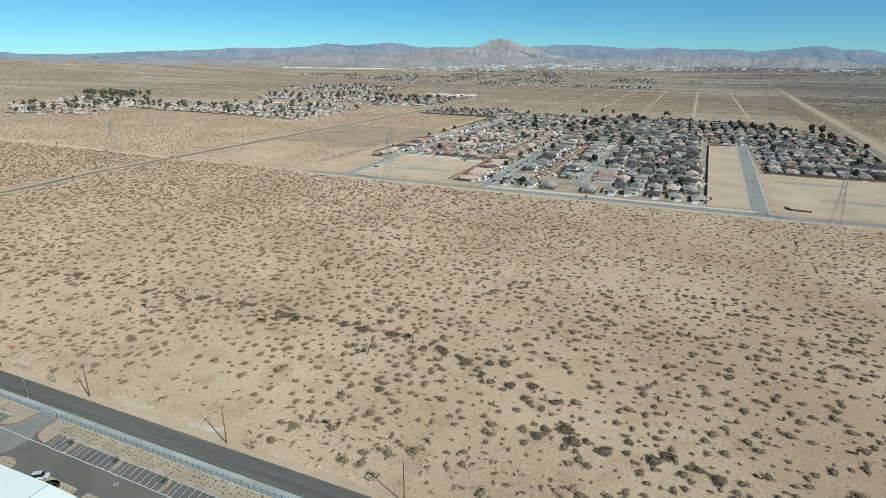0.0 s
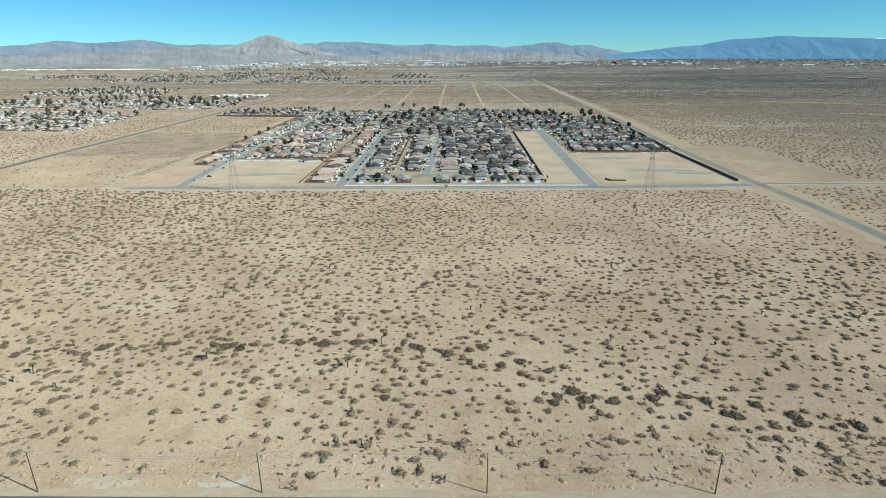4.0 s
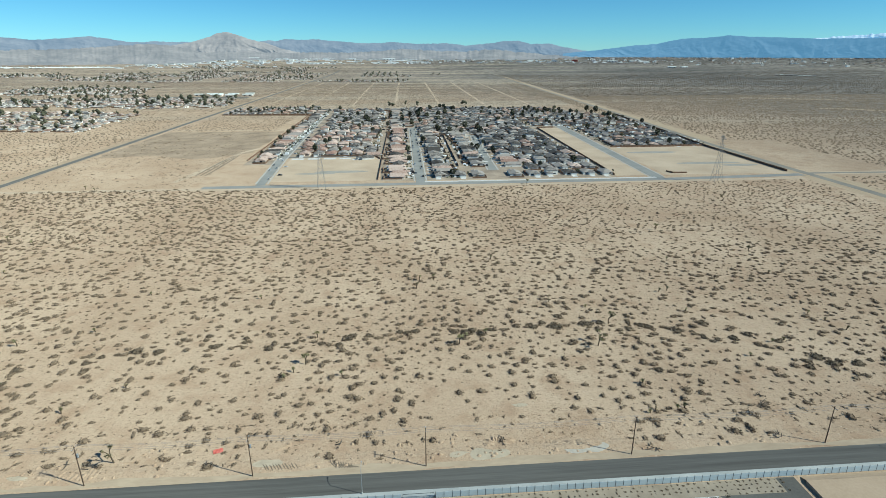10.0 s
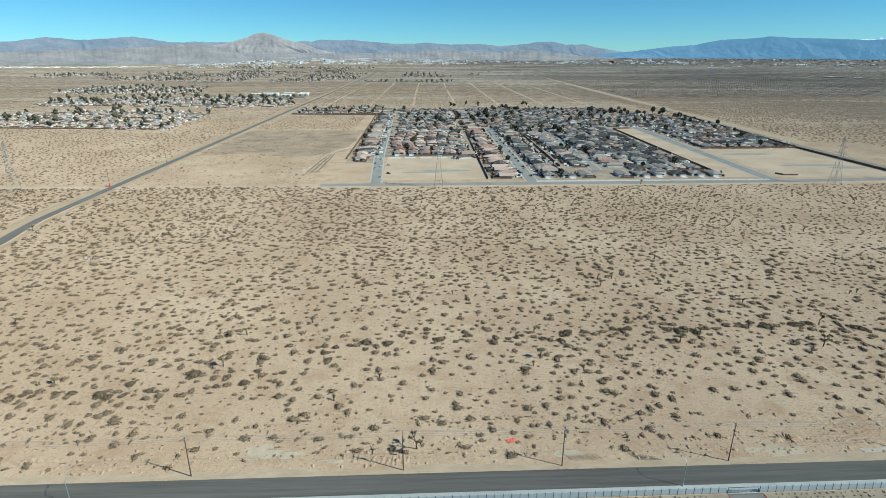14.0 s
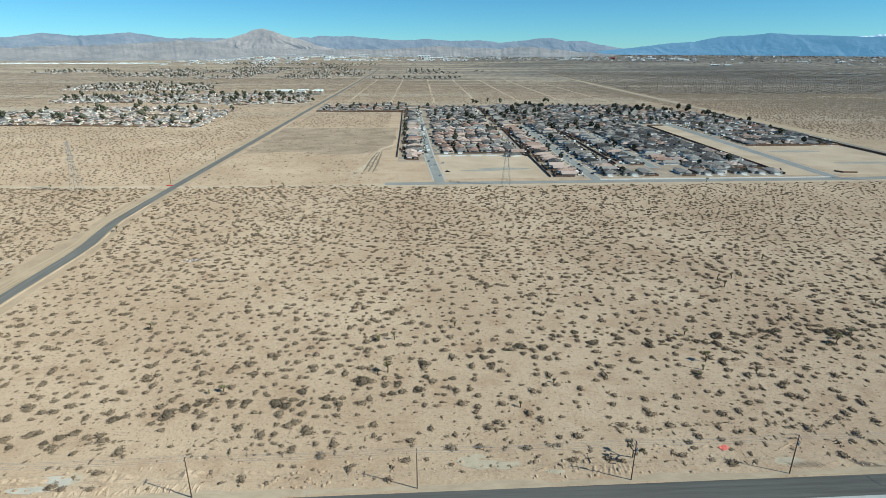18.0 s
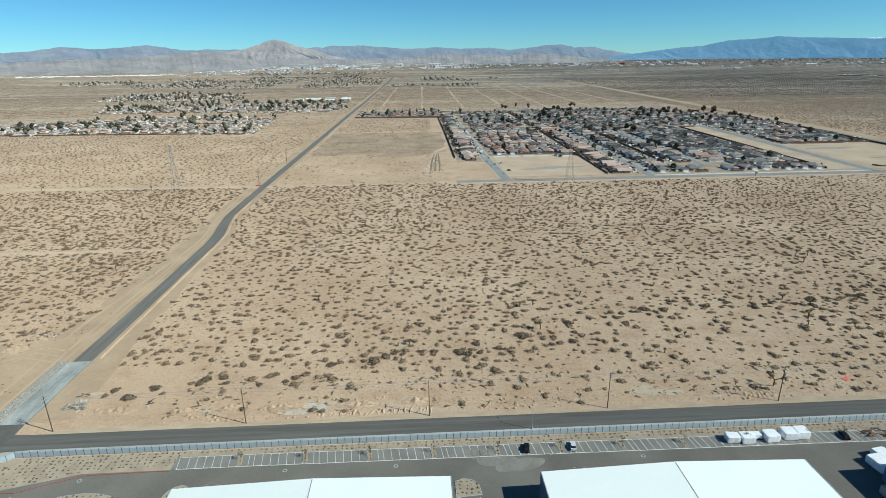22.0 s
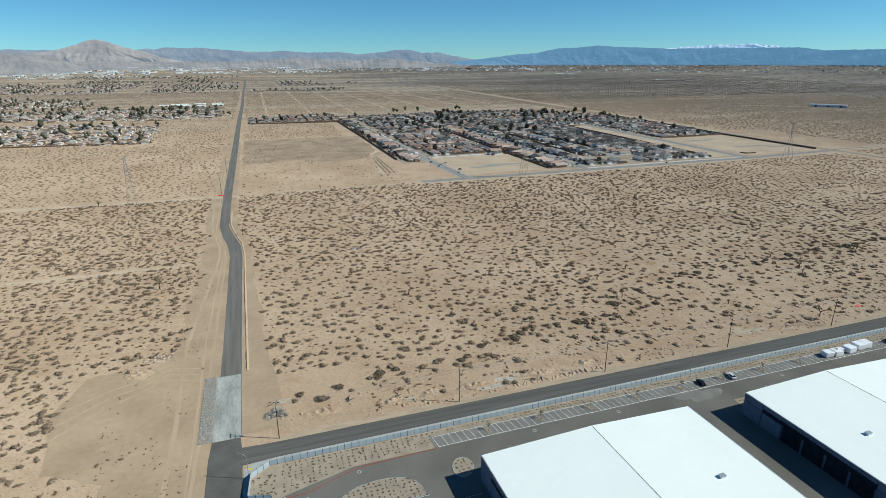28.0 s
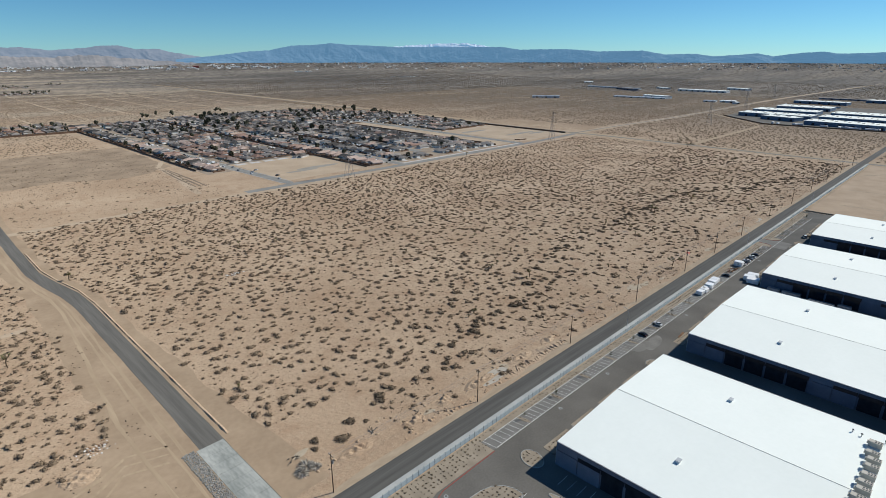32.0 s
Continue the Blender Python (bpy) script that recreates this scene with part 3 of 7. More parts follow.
# ---------------------------------------------------------------- warehouses
WH = [(72.6, 151.8), (177.7, 257.0), (282.7, 358.5), (387.0, 463.0)]
NORTH, SOUTH, EAVE, RIDGE = -34.0, -170.0, 8.9, 10.3


def warehouse(x0, x1, north):
    w = thing("warehouse", x0, north, 0.0, 0, "low warehouse with white membrane roof and panel walls", "warehouse", "warehouses", "")
    W, L = x1 - x0, north - SOUTH
    core = Shape().box(0.35, -L + 0.35, 0, W - 0.35, -0.35, EAVE - 0.4)
    part("core", core, panel_blue, w, "slate blue inner wall")
    roof = Shape()
    for a, b, za, zb in ((0.0, W / 2, EAVE, RIDGE), (W / 2, W, RIDGE, EAVE)):
        n = len(roof.v)
        roof.v += [(a, -L, za), (b, -L, zb), (b, 0, zb), (a, 0, za), (a, -L, za - 0.35), (b, -L, zb - 0.35), (b, 0, zb - 0.35), (a, 0, za - 0.35)]
        for q in ((0, 1, 2, 3), (7, 6, 5, 4), (0, 4, 5, 1), (2, 6, 7, 3)):
            roof.f.append(tuple(n + i for i in q))
    part("roof", roof, white_roof, w, "bright white membrane roof")
    part("ridge_seam", Shape().box(W / 2 - 0.09, -L, RIDGE - 0.05, W / 2 + 0.09, -0.3, RIDGE + 0.06), seam_grey, w, "dark grey ridge joint")
    for gx in (0.0, W - 0.25):
        part("gutter", Shape().box(gx, -L, EAVE - 0.12, gx + 0.25, 0, EAVE + 0.06), steel_grey, w)
    part("gable_wall", Shape().face((0, -0.3, EAVE - 0.5), (W, -0.3, EAVE - 0.5), (W, -0.3, EAVE - 0.3), (W / 2, -0.3, RIDGE - 0.36), (0, -0.3, EAVE - 0.3)), panel_white, w)
    # long walls: tall panels toned dark for shade, glazing band, dock openings blackened likewise
    n = 17
    step = L / n
    for side, xa, xb in ((-1, 0.0, 0.3), (1, W - 0.3, W)):
        for i in range(n):
            ya, yb = -step * (i + 1) + 0.12, -step * i - 0.12
            dock = i % 6 in (2, 3, 4, 5)
            if dock:
                part("wall_panel", Shape().box(xa, ya, 7.3, xb, yb, EAVE - 0.3), panel_blue, w, "slate blue upper panel, darkened for shade")
                part("glazing", Shape().box(xa + 0.05, ya, 5.5, xb - 0.05, yb, 7.25), dark_glass, w, "dark glazed band")
                part("dock_door", Shape().box(xa + 0.08, ya + 0.35, 0.1, xb - 0.08, yb - 0.35, 5.45), dark_glass, w, "loading door blackened for its shaded recess")
            elif i % 3 == 1:
                part("wall_panel", Shape().box(xa, ya, 0, xb, yb, 5.6), panel_blue, w, "slate blue wall panel, darkened for the shadow side")
                part("glazing", Shape().box(xa + 0.05, ya, 5.6, xb - 0.05, yb, 7.2), dark_glass, w, "dark glazed band")
                part("wall_panel", Shape().box(xa, ya, 7.2, xb, yb, EAVE - 0.3), panel_blue, w, "slate blue wall panel, darkened for the shadow side")
            else:
                part("wall_panel", Shape().box(xa, ya, 0, xb, yb, EAVE - 3.1), panel_blue, w, "slate blue wall panel, darkened for the shadow side")
                part("wall_panel", Shape().box(xa, ya, EAVE - 2.9, xb, yb, EAVE - 0.3), panel_blue, w, "slate blue wall panel, darkened for the shadow side")
    m = 10
    step = W / m
    for i in range(m):
        xa, xb = step * i + 0.12, step * (i + 1) - 0.12
        part("wall_panel", Shape().box(xa, -0.3, 0, xb, 0, 5.4), panel_white, w)
        part("glazing" if i in (1, 4, 5, 8) else "wall_panel", Shape().box(xa, -0.28, 5.5, xb, -0.02, EAVE - 0.32), dark_glass if i in (1, 4, 5, 8) else panel_white, w)
    for hx in (W * 0.22, W * 0.79):
        h = part("roof_hatch", Shape().box(hx - 0.9, -33.0, RIDGE - 1.0, hx + 0.9, -31.8, RIDGE - 0.1), panel_white, w, "white roof hatch")
        part("hatch_lid", Shape().box(hx - 1.0, -33.1, RIDGE - 0.1, hx + 1.0, -31.7, RIDGE - 0.02), steel_grey, h)
    for vx in (W * 0.12, W * 0.16, W * 0.62, W * 0.68):
        v = Shape().bar((vx, 0.25, EAVE - 0.5), (vx, 0.25, EAVE + 0.7), 0.05).bar((vx, 0.25, EAVE + 0.7), (vx + 0.8, 0.25, EAVE + 0.7), 0.05)
        part("roof_ladder", v, steel_grey, w)
    return w


for k, (a, b) in enumerate(WH):
    warehouse(a, b, NORTH - (1.1 if k == 3 else 0.0))


def aircon(x, y, z, long):
    a = thing("rooftop_unit", x, y, z, 90, "beige rooftop air conditioner on a kerb", "air conditioner", "rooftop units")
    part("cabinet", Shape().box(-long / 2, -0.85, 0.35, long / 2, 0.85, 1.95).box(-long / 2 - 0.06, -0.9, 1.95, long / 2 + 0.06, 0.9, 2.02), beige_metal, a)
    part("kerb", Shape().box(-long / 2 + 0.1, -0.75, -0.9, long / 2 - 0.1, 0.75, 0.35), steel_grey, a)
    for i in range(3):
        for fy in (-0.42, 0.42):
            fx = -long / 2 + 0.4 + i * 0.72
            part("fan_grille", Shape().bar((fx, fy, 2.02), (fx, fy, 2.07), 0.27, sides=10), fence_post_m, a, "dark fan grille")
    part("hood", Shape().prism([(long / 2, -0.6), (long / 2 + 0.5, -0.6), (long / 2 + 0.5, 0.6), (long / 2, 0.6)], 0.8, 1.5), beige_metal, a)
    part("access_panel", Shape().box(-0.5, -0.88, 0.6, 0.5, -0.85, 1.7), steel_grey, a)
    return a


beige_metal = mat("beige_painted_metal", (0.38, 0.36, 0.31), (0.5, 0.475, 0.42), 0.5, 0.55, vary=0.2)


def roof_z(x, a, b):
    return EAVE + (RIDGE - EAVE) * (1 - abs(x - (a + b) / 2) / ((b - a) / 2))


for x, y in ((141.0, -108.0), (134.3, -108.2), (130.3, -109.1), (126.1, -109.1), (120.9, -109.1), (116.3, -109.0), (112.3, -109.2), (108.2, -108.6), (104.0, -109.0), (99.6, -109.0), (139.4, -115.9), (135.2, -115.7)):
    aircon(x, y, roof_z(x, *WH[0]), 2.6 if y < -115 else 3.5)
for x, y in ((145.6, -101.3), (144.8, -103.9), (145.8, -110.1), (144.8, -115.3), (143.6, -116.0)):
    v = thing("roof_vent", x, y, roof_z(x, *WH[0]), 0, "small dark roof vent pipe", "vent", "roof vents")
    part("pipe", Shape().bar((0, 0, -0.3), (0, 0, 0.9), 0.18), steel_grey, v)
    part("cap", Shape().bar((0, 0, 0.9), (0, 0, 1.15), 0.38, 0.2, 8), fence_post_m, v)


# ---------------------------------------------------------------- fence, lights, poles
def fence_run(name, pts, label, spacing=2.45):
    f = thing(name, pts[0][0], pts[0][1], 0, 0, label, "fence", "", "")
    post = Shape().box(-0.06, -0.06, 0, 0.06, 0.06, 2.35).mesh("post")
    post.materials.append(fence_post_m)
    for (x0, y0), (x1, y1) in zip(pts, pts[1:]):
        ln = math.hypot(x1 - x0, y1 - y0)
        n = max(1, round(ln / spacing))
        ang = math.degrees(math.atan2(y1 - y0, x1 - x0))
        w = ln / n
        pane = Shape().box(0.06, -0.025, 0.12, w - 0.06, 0.025, 2.1).mesh("infill")
        pane.materials.append(fence_panel_m)
        for i in range(n):
            t = i / n
            m = pose(x0 + (x1 - x0) * t - pts[0][0], y0 + (y1 - y0) * t - pts[0][1], 0, 0, 0, ang)
            for nm, me in (("post", post), ("infill", pane)):
                o = new(nm, me)
                o.parent, o.matrix_basis = f, m
    return f


FENCE = "steel fence of pale blue-grey panels between dark posts"
fence_run("fence", [(10, -6.2), (372, -6.2)], FENCE)
fence_run("fence", [(382, -6.2), (588, -6.3)], FENCE)
fence_run("fence", [(597, -6.3), (786, -6.5)], FENCE)
fence_run("fence", [(10, -6.2), (4.2, -10.5), (3.2, -20), (10, -22)], "pale steel fence turning the corner at the gate")
fence_run("fence", [(10, -33), (4.4, -35.5), (3.2, -40), (3.2, -150)], "pale steel fence along the side road")


def gate(x, y, w, rz):
    g = thing("sliding_gate", x, y, 0.05, rz, "pale steel sliding gate across a driveway", "gate", "driveway gates")
    part("gate_frame", Shape().box(0, -0.05, 0.1, w, 0.05, 0.2).box(0, -0.05, 1.9, w, 0.05, 2.0).box(0, -0.05, 0.1, 0.1, 0.05, 2.0).box(w - 0.1, -0.05, 0.1, w, 0.05, 2.0), fence_post_m, g)
    bar = Shape().box(0.0, -0.02, 0.2, 0.04, 0.02, 1.9).mesh("bar")
    for i in range(int(w / 0.25)):
        part("bar", bar, fence_panel_m, g).matrix_basis = pose(0.15 + i * 0.25, 0, 0)
    return g


gate(372.4, -6.2, 9.2, 0)
gate(588.4, -6.3, 8.2, 0)
gate(10, -32.6, 10.2, 90)
for gx in (376.8, 592.4):
    setting("driveway", Shape().box(gx - 4.4, -6.6, 0.02, gx + 4.4, -2.7, 0.152), concrete, "pale concrete driveway apron", "driveway")


def street_light(x, y, rz=0):
    s = thing("street_lamp", x, y, 0.1, rz, "tall pale street lamp with one arm over the road", "street lamp", "street lamps")
    part("base", Shape().bar((0, 0, 0), (0, 0, 0.5), 0.28, 0.2, 8), concrete, s)
    part("pole", Shape().bar((0, 0, 0.4), (0, 0, 8.4), 0.11, 0.07, 6), steel_grey, s)
    part("arm", Shape().bar((0, 0, 8.3), (0, 1.2, 9.1), 0.06).bar((0, 1.2, 9.1), (0, 2.6, 9.3), 0.05), steel_grey, s)
    part("lamp_head", Shape().box(-0.13, 2.45, 9.22, 0.13, 3.1, 9.36), steel_grey, s)


for lx in (182, 360.5, 541, 720):
    street_light(lx, -2.9)
street_light(3.6, -10.2, 60)


def utility_pole(x, y, kind, h=14.4, rz=0):
    p = thing("utility_pole", x, y, 0, rz, "tall weathered wooden utility pole with crossarm", "utility pole", "utility poles")
    part("pole", Shape().bar((0, 0, -0.3), (0, 0, h), 0.19, 0.12, 7), wood_pole, p)
    part("crossarm", Shape().box(-0.06, -1.3, h - 0.7, 0.06, 1.3, h - 0.54), wood_pole, p)
    if kind:
        part("crossarm", Shape().box(-0.06, -1.2, h - 2.0, 0.06, 1.2, h - 1.86), wood_pole, p)
        part("transformer", Shape().bar((0.45, 0.0, h - 3.8), (0.45, 0.0, h - 2.7), 0.3, sides=8), steel_grey, p, "grey can transformer")
    for iy in (-1.2, -0.4, 0.7, 1.2):
        part("insulator", Shape().bar((0, iy, h - 0.54), (0, iy, h - 0.28), 0.07, 0.05, 6), panel_white, p)


for px, py in ((-16.8, 408), (-15.2, 533)):
    utility_pole(px, py, False, 17.0, 90)
guard = thing("red_barrier", -17.0, 405.6, 0.03, 4, "low bright red plastic barrier round a pole foot", "barrier")
barrier_m = mat("red_plastic", (0.55, 0.06, 0.06), (0.7, 0.12, 0.1), 0.8, 0.5)
for k in range(3):
    part("barrier_unit", Shape().prism([(-3.0 + k * 2.05, -0.3), (-1.05 + k * 2.05, -0.3), (-1.05 + k * 2.05, 0.3), (-3.0 + k * 2.05, 0.3)], 0.0, 0.25).box(-2.95 + k * 2.05, -0.14, 0.25, -1.1 + k * 2.05, 0.14, 1.0), barrier_m, guard)
POLES = [13.8, 80.9, 146.5, 212.0, 276.8, 326.5, 379.9, 446.6, 513.0, 580.0, 646.0, 712.0, 777.0]
for k, px in enumerate(POLES):
    utility_pole(px, 7.3, k in (0, 4, 5, 9))
lines = thing("power_line", POLES[0], 7.3, 0, 0, "overhead electric wires strung between the poles", "wires")
for iy in (-1.2, -0.4, 0.7, 1.2):
    s = Shape()
    run = []
    for a, b in zip(POLES, POLES[1:]):
        run += [(a + (b - a) * i / 6 - POLES[0], 14.1 - 1.1 * 4 * i / 6 * (1 - i / 6) * 0.8) for i in range(6)]
    run.append((POLES[-1] - POLES[0], 14.1))
    for x, z in run:
        s.v += [(x, iy, z + 0.026), (x, iy - 0.022, z - 0.013), (x, iy + 0.022, z - 0.013)]
    for i in range(len(run) - 1):
        s.f += [(3 * i + k, 3 * i + (k + 1) % 3, 3 * i + 3 + (k + 1) % 3, 3 * i + 3 + k) for k in range(3)]
    part("wire", s, wire_m, lines)


def pylon(x, y, h):
    p = thing("transmission_tower", x, y, ground_z(x, y), 0, "tall grey lattice steel transmission tower", "pylon", "transmission towers")
    legs, braces, arms = [Shape() for _ in range(4)], Shape(), Shape()
    levels = [(0, 4.2), (0.22, 3.1), (0.42, 2.2), (0.6, 1.5), (0.8, 1.1), (1.0, 0.6)]
    for (t0, w0), (t1, w1) in zip(levels, levels[1:]):
        c0 = [(sx * w0, sy * w0, t0 * h) for sx, sy in ((-1, -1), (1, -1), (1, 1), (-1, 1))]
        c1 = [(sx * w1, sy * w1, t1 * h) for sx, sy in ((-1, -1), (1, -1), (1, 1), (-1, 1))]
        for i in range(4):
            legs[i].bar(c0[i], c1[i], 0.11, sides=4)
            braces.bar(c0[i], c1[(i + 1) % 4], 0.05, sides=3).bar(c0[(i + 1) % 4], c1[i], 0.05, sides=3).bar(c1[i], c1[(i + 1) % 4], 0.05, sides=3)
    for az_, wd in ((0.66, 8.5), (0.8, 7), (0.94, 5.5)):
        for sx in (-1, 1):
            arms.bar((0, 0.8, az_ * h), (0, sx * wd, az_ * h + 0.2), 0.12, sides=4).bar((0, 0.3, az_ * h + 1.6), (0, sx * wd, az_ * h + 0.2), 0.09, sides=4)
    for q in legs:
        part("leg", q, lattice_m, p)
    tagged(part("bracing", braces, lattice_m, p), "thin crossed steel bracing", "", "", "stuff")
    part("crossarms", arms, lattice_m, p)


for px, py in ((690, 388), (301, 390), (-91, 386), (-481, 384), (1090, 296), (1494, 357), (1880, 400)):
    pylon(px, py, 46)

# ---------------------------------------------------------------- parking and planting
rs = random.Random(5)
lot_lines = thing("parking_markings", 65, -9.5, 0.03, 0, "white painted parking bay lines on asphalt", "parking lines", "", "structure")
stripe = Shape().box(-0.06, -5.6, 0.004, 0.06, 0.0, 0.012).mesh("bay_line")
stripe.materials.append(line_paint)


def bay_y(x):
    return -9.6 - 2.6 * max(0.0, x - 90) / 330


setting("driveway", Shape().prism([(2.3, -19.5), (2.3, -36), (4.6, -35.8), (10.2, -33.2), (14, -34), (14, -22), (10.2, -22.2), (4, -20.2)], 0.0, 0.11), concrete, "pale concrete driveway at the side gate", "driveway")
side_line = Shape().box(0.0, -0.06, 0.004, 5.6, 0.06, 0.012).mesh("bay_line")
side_line.materials.append(line_paint)
for k in range(9):
    o = new("bay_line", side_line)
    o.parent, o.matrix_basis = lot_lines, pose(49.7 - 65, -35.3 - k * 2.62 + 9.5, 0)
for bx in (154.6, 260.0):
    setting("parking_bays", Shape().box(bx, -100, 0.0, bx + 5.8, -33.4, 0.036), bay_m, "worn pale grey asphalt of the parking bays", "parking bays")
    setting("bay_back_line", Shape().box(bx + 5.7, -100, 0.0, bx + 5.86, -33.4, 0.05), line_paint, "white painted line along the parking bays", "parking lines")
for k in range(24):
    for bx in (154.8, 260.2):
        o = new("bay_line", side_line)
        o.parent, o.matrix_basis = lot_lines, pose(bx - 65, -38 - k * 2.62 + 9.5, 0)
xs = [63.4] + list(range(75, 300, 12)) + [300]
setting("parking_bays", Shape().ribbon([(x, bay_y(x)) for x in xs], [(x, bay_y(x) - 5.6) for x in xs], 0.0, 0.036), bay_m, "worn pale grey asphalt of the parking bays", "parking bays")
islands = []
GROUPS = [(65 + 20.94 * k, 8, 2.62) for k in range(10)] + [(274.4, 5, 2.62), (287.4, 8, 2.62), (307.4, 8, 2.5), (327.2, 8, 2.5), (347.2, 8, 2.54), (391.3, 5, 2.3), (403.2, 8, 2.66), (424.4, 8, 2.66), (445.6, 8, 2.66)]
for gx, lines, gap in GROUPS:
    for i in range(lines):
        bx = gx + i * gap
        o = new("bay_line", stripe)
        o.parent, o.matrix_basis = lot_lines, pose(bx - 65 + (0.9 if i == 0 and gx > 65 else -0.6 if i == 0 else 0), bay_y(bx) + 9.5, 0, 0, 0, 8)
    if gx != 347.2:
        islands.append(gx + (lines - 1) * gap + 1.1)
back_line = Shape()
for a in range(65, 465, 10):
    if not 361 < a < 389:
        back_line.box(a, bay_y(a + 5) - 0.12, 0.0, a + 10, bay_y(a + 5) + 0.04, 0.05)
setting("bay_back_line", back_line, line_paint, "white painted line behind the parking bays", "parking lines")
kerb = Shape()
for a in range(65, 470, 15):
    kerb.box(a, bay_y(a + 7) - 5.75, 0.0, a + 15, bay_y(a + 7) - 5.55, 0.045)
setting("gutter_line", kerb, line_paint, "pale concrete gutter line along the parking bays", "gutter")
for xs in (list(range(12, 61, 12)) + [63.4, 63.5] + list(range(72, 361, 12)) + [366], range(390, 493, 12)):
    bed = Shape().ribbon([(x, -6.7) for x in xs], [(x, bay_y(x) + 0.1 if x >= 63.5 else (-15.5 if x > 36 else -15.5 - (36 - x) * 0.27)) for x in xs], 0.0, 0.1)
    setting("planting_bed", bed, gravel, "tan gravel planting bed with young shrubs", "planting bed")
for o in ([(366.01, -6.7), (366.01, -16.2), (368, -15.9), (371, -14.2), (372.1, -10.6), (372.2, -6.7)], [(389.99, -6.7), (382.9, -6.7), (383.1, -11.5), (384.3, -14.6), (387, -16.3), (391.2, -17.0), (391.2, -11.95), (389.99, -11.9)]):
    setting("planting_bed", Shape().prism(o, 0.0, 0.1), gravel, "tan gravel planting bed beside the driveway", "planting bed")
setting("planting_bed", Shape().prism([(4.5, -10.7), (3.6, -19.7), (10, -21.7), (12, -22.0), (12, -6.7), (10.1, -6.6)], 0.0, 0.1), gravel, "tan gravel planting bed at the fence corner", "planting bed")
sealed = mat("sealed_asphalt", (0.1, 0.096, 0.088), (0.16, 0.153, 0.138), 0.06, 0.9, 0.01, 1.5, space="World")
setting("yard_east", Shape().prism([(300, -60), (492, -60), (492, -7), (384, -7), (384, bay_y(384)), (367, bay_y(367)), (300, bay_y(300))], 0.0, 0.034), sealed, "dark freshly sealed asphalt in the parking lane", "yard")
setting("driveway", Shape().prism([(372.2, -7), (382.9, -7), (383.1, -14.6), (385, -17), (384, -25.5), (366, -25.5), (366, -16.2), (371, -14.2)], 0.0, 0.039), bay_m, "pale worn asphalt driveway inside the gate", "driveway")
for sg, x0 in ((1, 372.2), (-1, 382.9)):
    rk = Shape()
    pts = [(x0, -7.2), (x0, -11.5), (x0 - sg * 1.2, -14.4), (x0 - sg * 3.6, -16.1), (x0 - sg * 7.5, -16.9)]
    for pa, pb in zip(pts, pts[1:]):
        rk.bar((*pa, 0.09), (*pb, 0.09), 0.13, sides=4)
    setting("red_kerb", rk, red_paint, "red painted kerb beside the driveway", "kerb")
red = Shape()
rl = [(63.5, -15.9), (55, -15.9), (38, -16.3), (30, -18.8), (20, -22.6), (12, -22.4)]
for a, b in zip(rl, rl[1:]):
    red.bar((*a, 0.08), (*b, 0.08), 0.12, sides=4)
setting("red_kerb", red, red_paint, "red painted kerb", "kerb")


def blob(cx, cy, rx, ry, n=18, turn=0.0):
    return [(cx + rx * math.cos(2 * math.pi * i / n) * math.cos(turn) - ry * math.sin(2 * math.pi * i / n) * math.sin(turn), cy + rx * math.cos(2 * math.pi * i / n) * math.sin(turn) + ry * math.sin(2 * math.pi * i / n) * math.cos(turn)) for i in range(n)]


FRONT = []
for a, b in WH:
    for q in (0.14, 0.36, 0.6, 0.84):
        if (a, q) == (387.0, 0.14):
            FRONT += [blob(389.0, -28.2, 4.6, 2.6, 20), blob(412.4, -29.0, 3.0, 2.4, 18)]
            continue
        cx = a + (b - a) * q
        FRONT.append([(cx - 7.5, -31.0), (cx + 7.5, -31.0), (cx + 7.0, -26.6), (cx - 7.0, -26.4)])
for a, b in WH[:1]:
    for k in range(22):
        o = new("bay_line", side_line)
        o.parent, o.matrix_basis = lot_lines, pose(a - 7.5 - 65, -40 - k * 3.4 + 9.5, 0)
KIDNEY = [(11.7, -32.0), (20.7, -31.0), (28.0, -29.2), (31.5, -27.0), (35.2, -25.0), (41.2, -24.2), (46.0, -24.6), (49.8, -25.7), (53.0, -28.4), (54.3, -31.5), (54.3, -34.9), (49.7, -34.9), (49.4, -62), (45.8, -62), (45.8, -40.5), (42.6, -35.4), (36.4, -31.7), (28.6, -31.8), (19.9, -33.4), (12.5, -38.0)]
BEDS = FRONT + [KIDNEY, blob(69.3, -27.2, 3.4, 4.6, 28, -0.35), [(153.4, -33), (153.4, -26.5), (156, -25.4), (159, -26.3), (160.6, -28.6), (161, -32.4)], [(152.2, -110), (153.9, -110), (154.6, -33.2), (153.3, -33.2)], blob(262, -32, 2.6, 4.4), blob(60, -70, 2.4, 30), blob(375, -29, 4, 3)]
for o in BEDS:
    setting("planting_bed", Shape().prism(o, 0.0, 0.13), gravel, "kerbed gravel island with young shrubs", "planting bed")
for o in BEDS[len(FRONT):]:
    rim = Shape()
    for pa, pb in zip(o, o[1:] + o[:1]):
        rim.bar((*pa, 0.09), (*pb, 0.09), 0.13, sides=4)
    setting("kerb", rim, concrete, "pale concrete kerb round the planting island", "kerb")
stain = mat("stained_concrete", (0.17, 0.162, 0.145), (0.28, 0.266, 0.238), 0.15, 0.9, 0.01, 1.0, space="World")
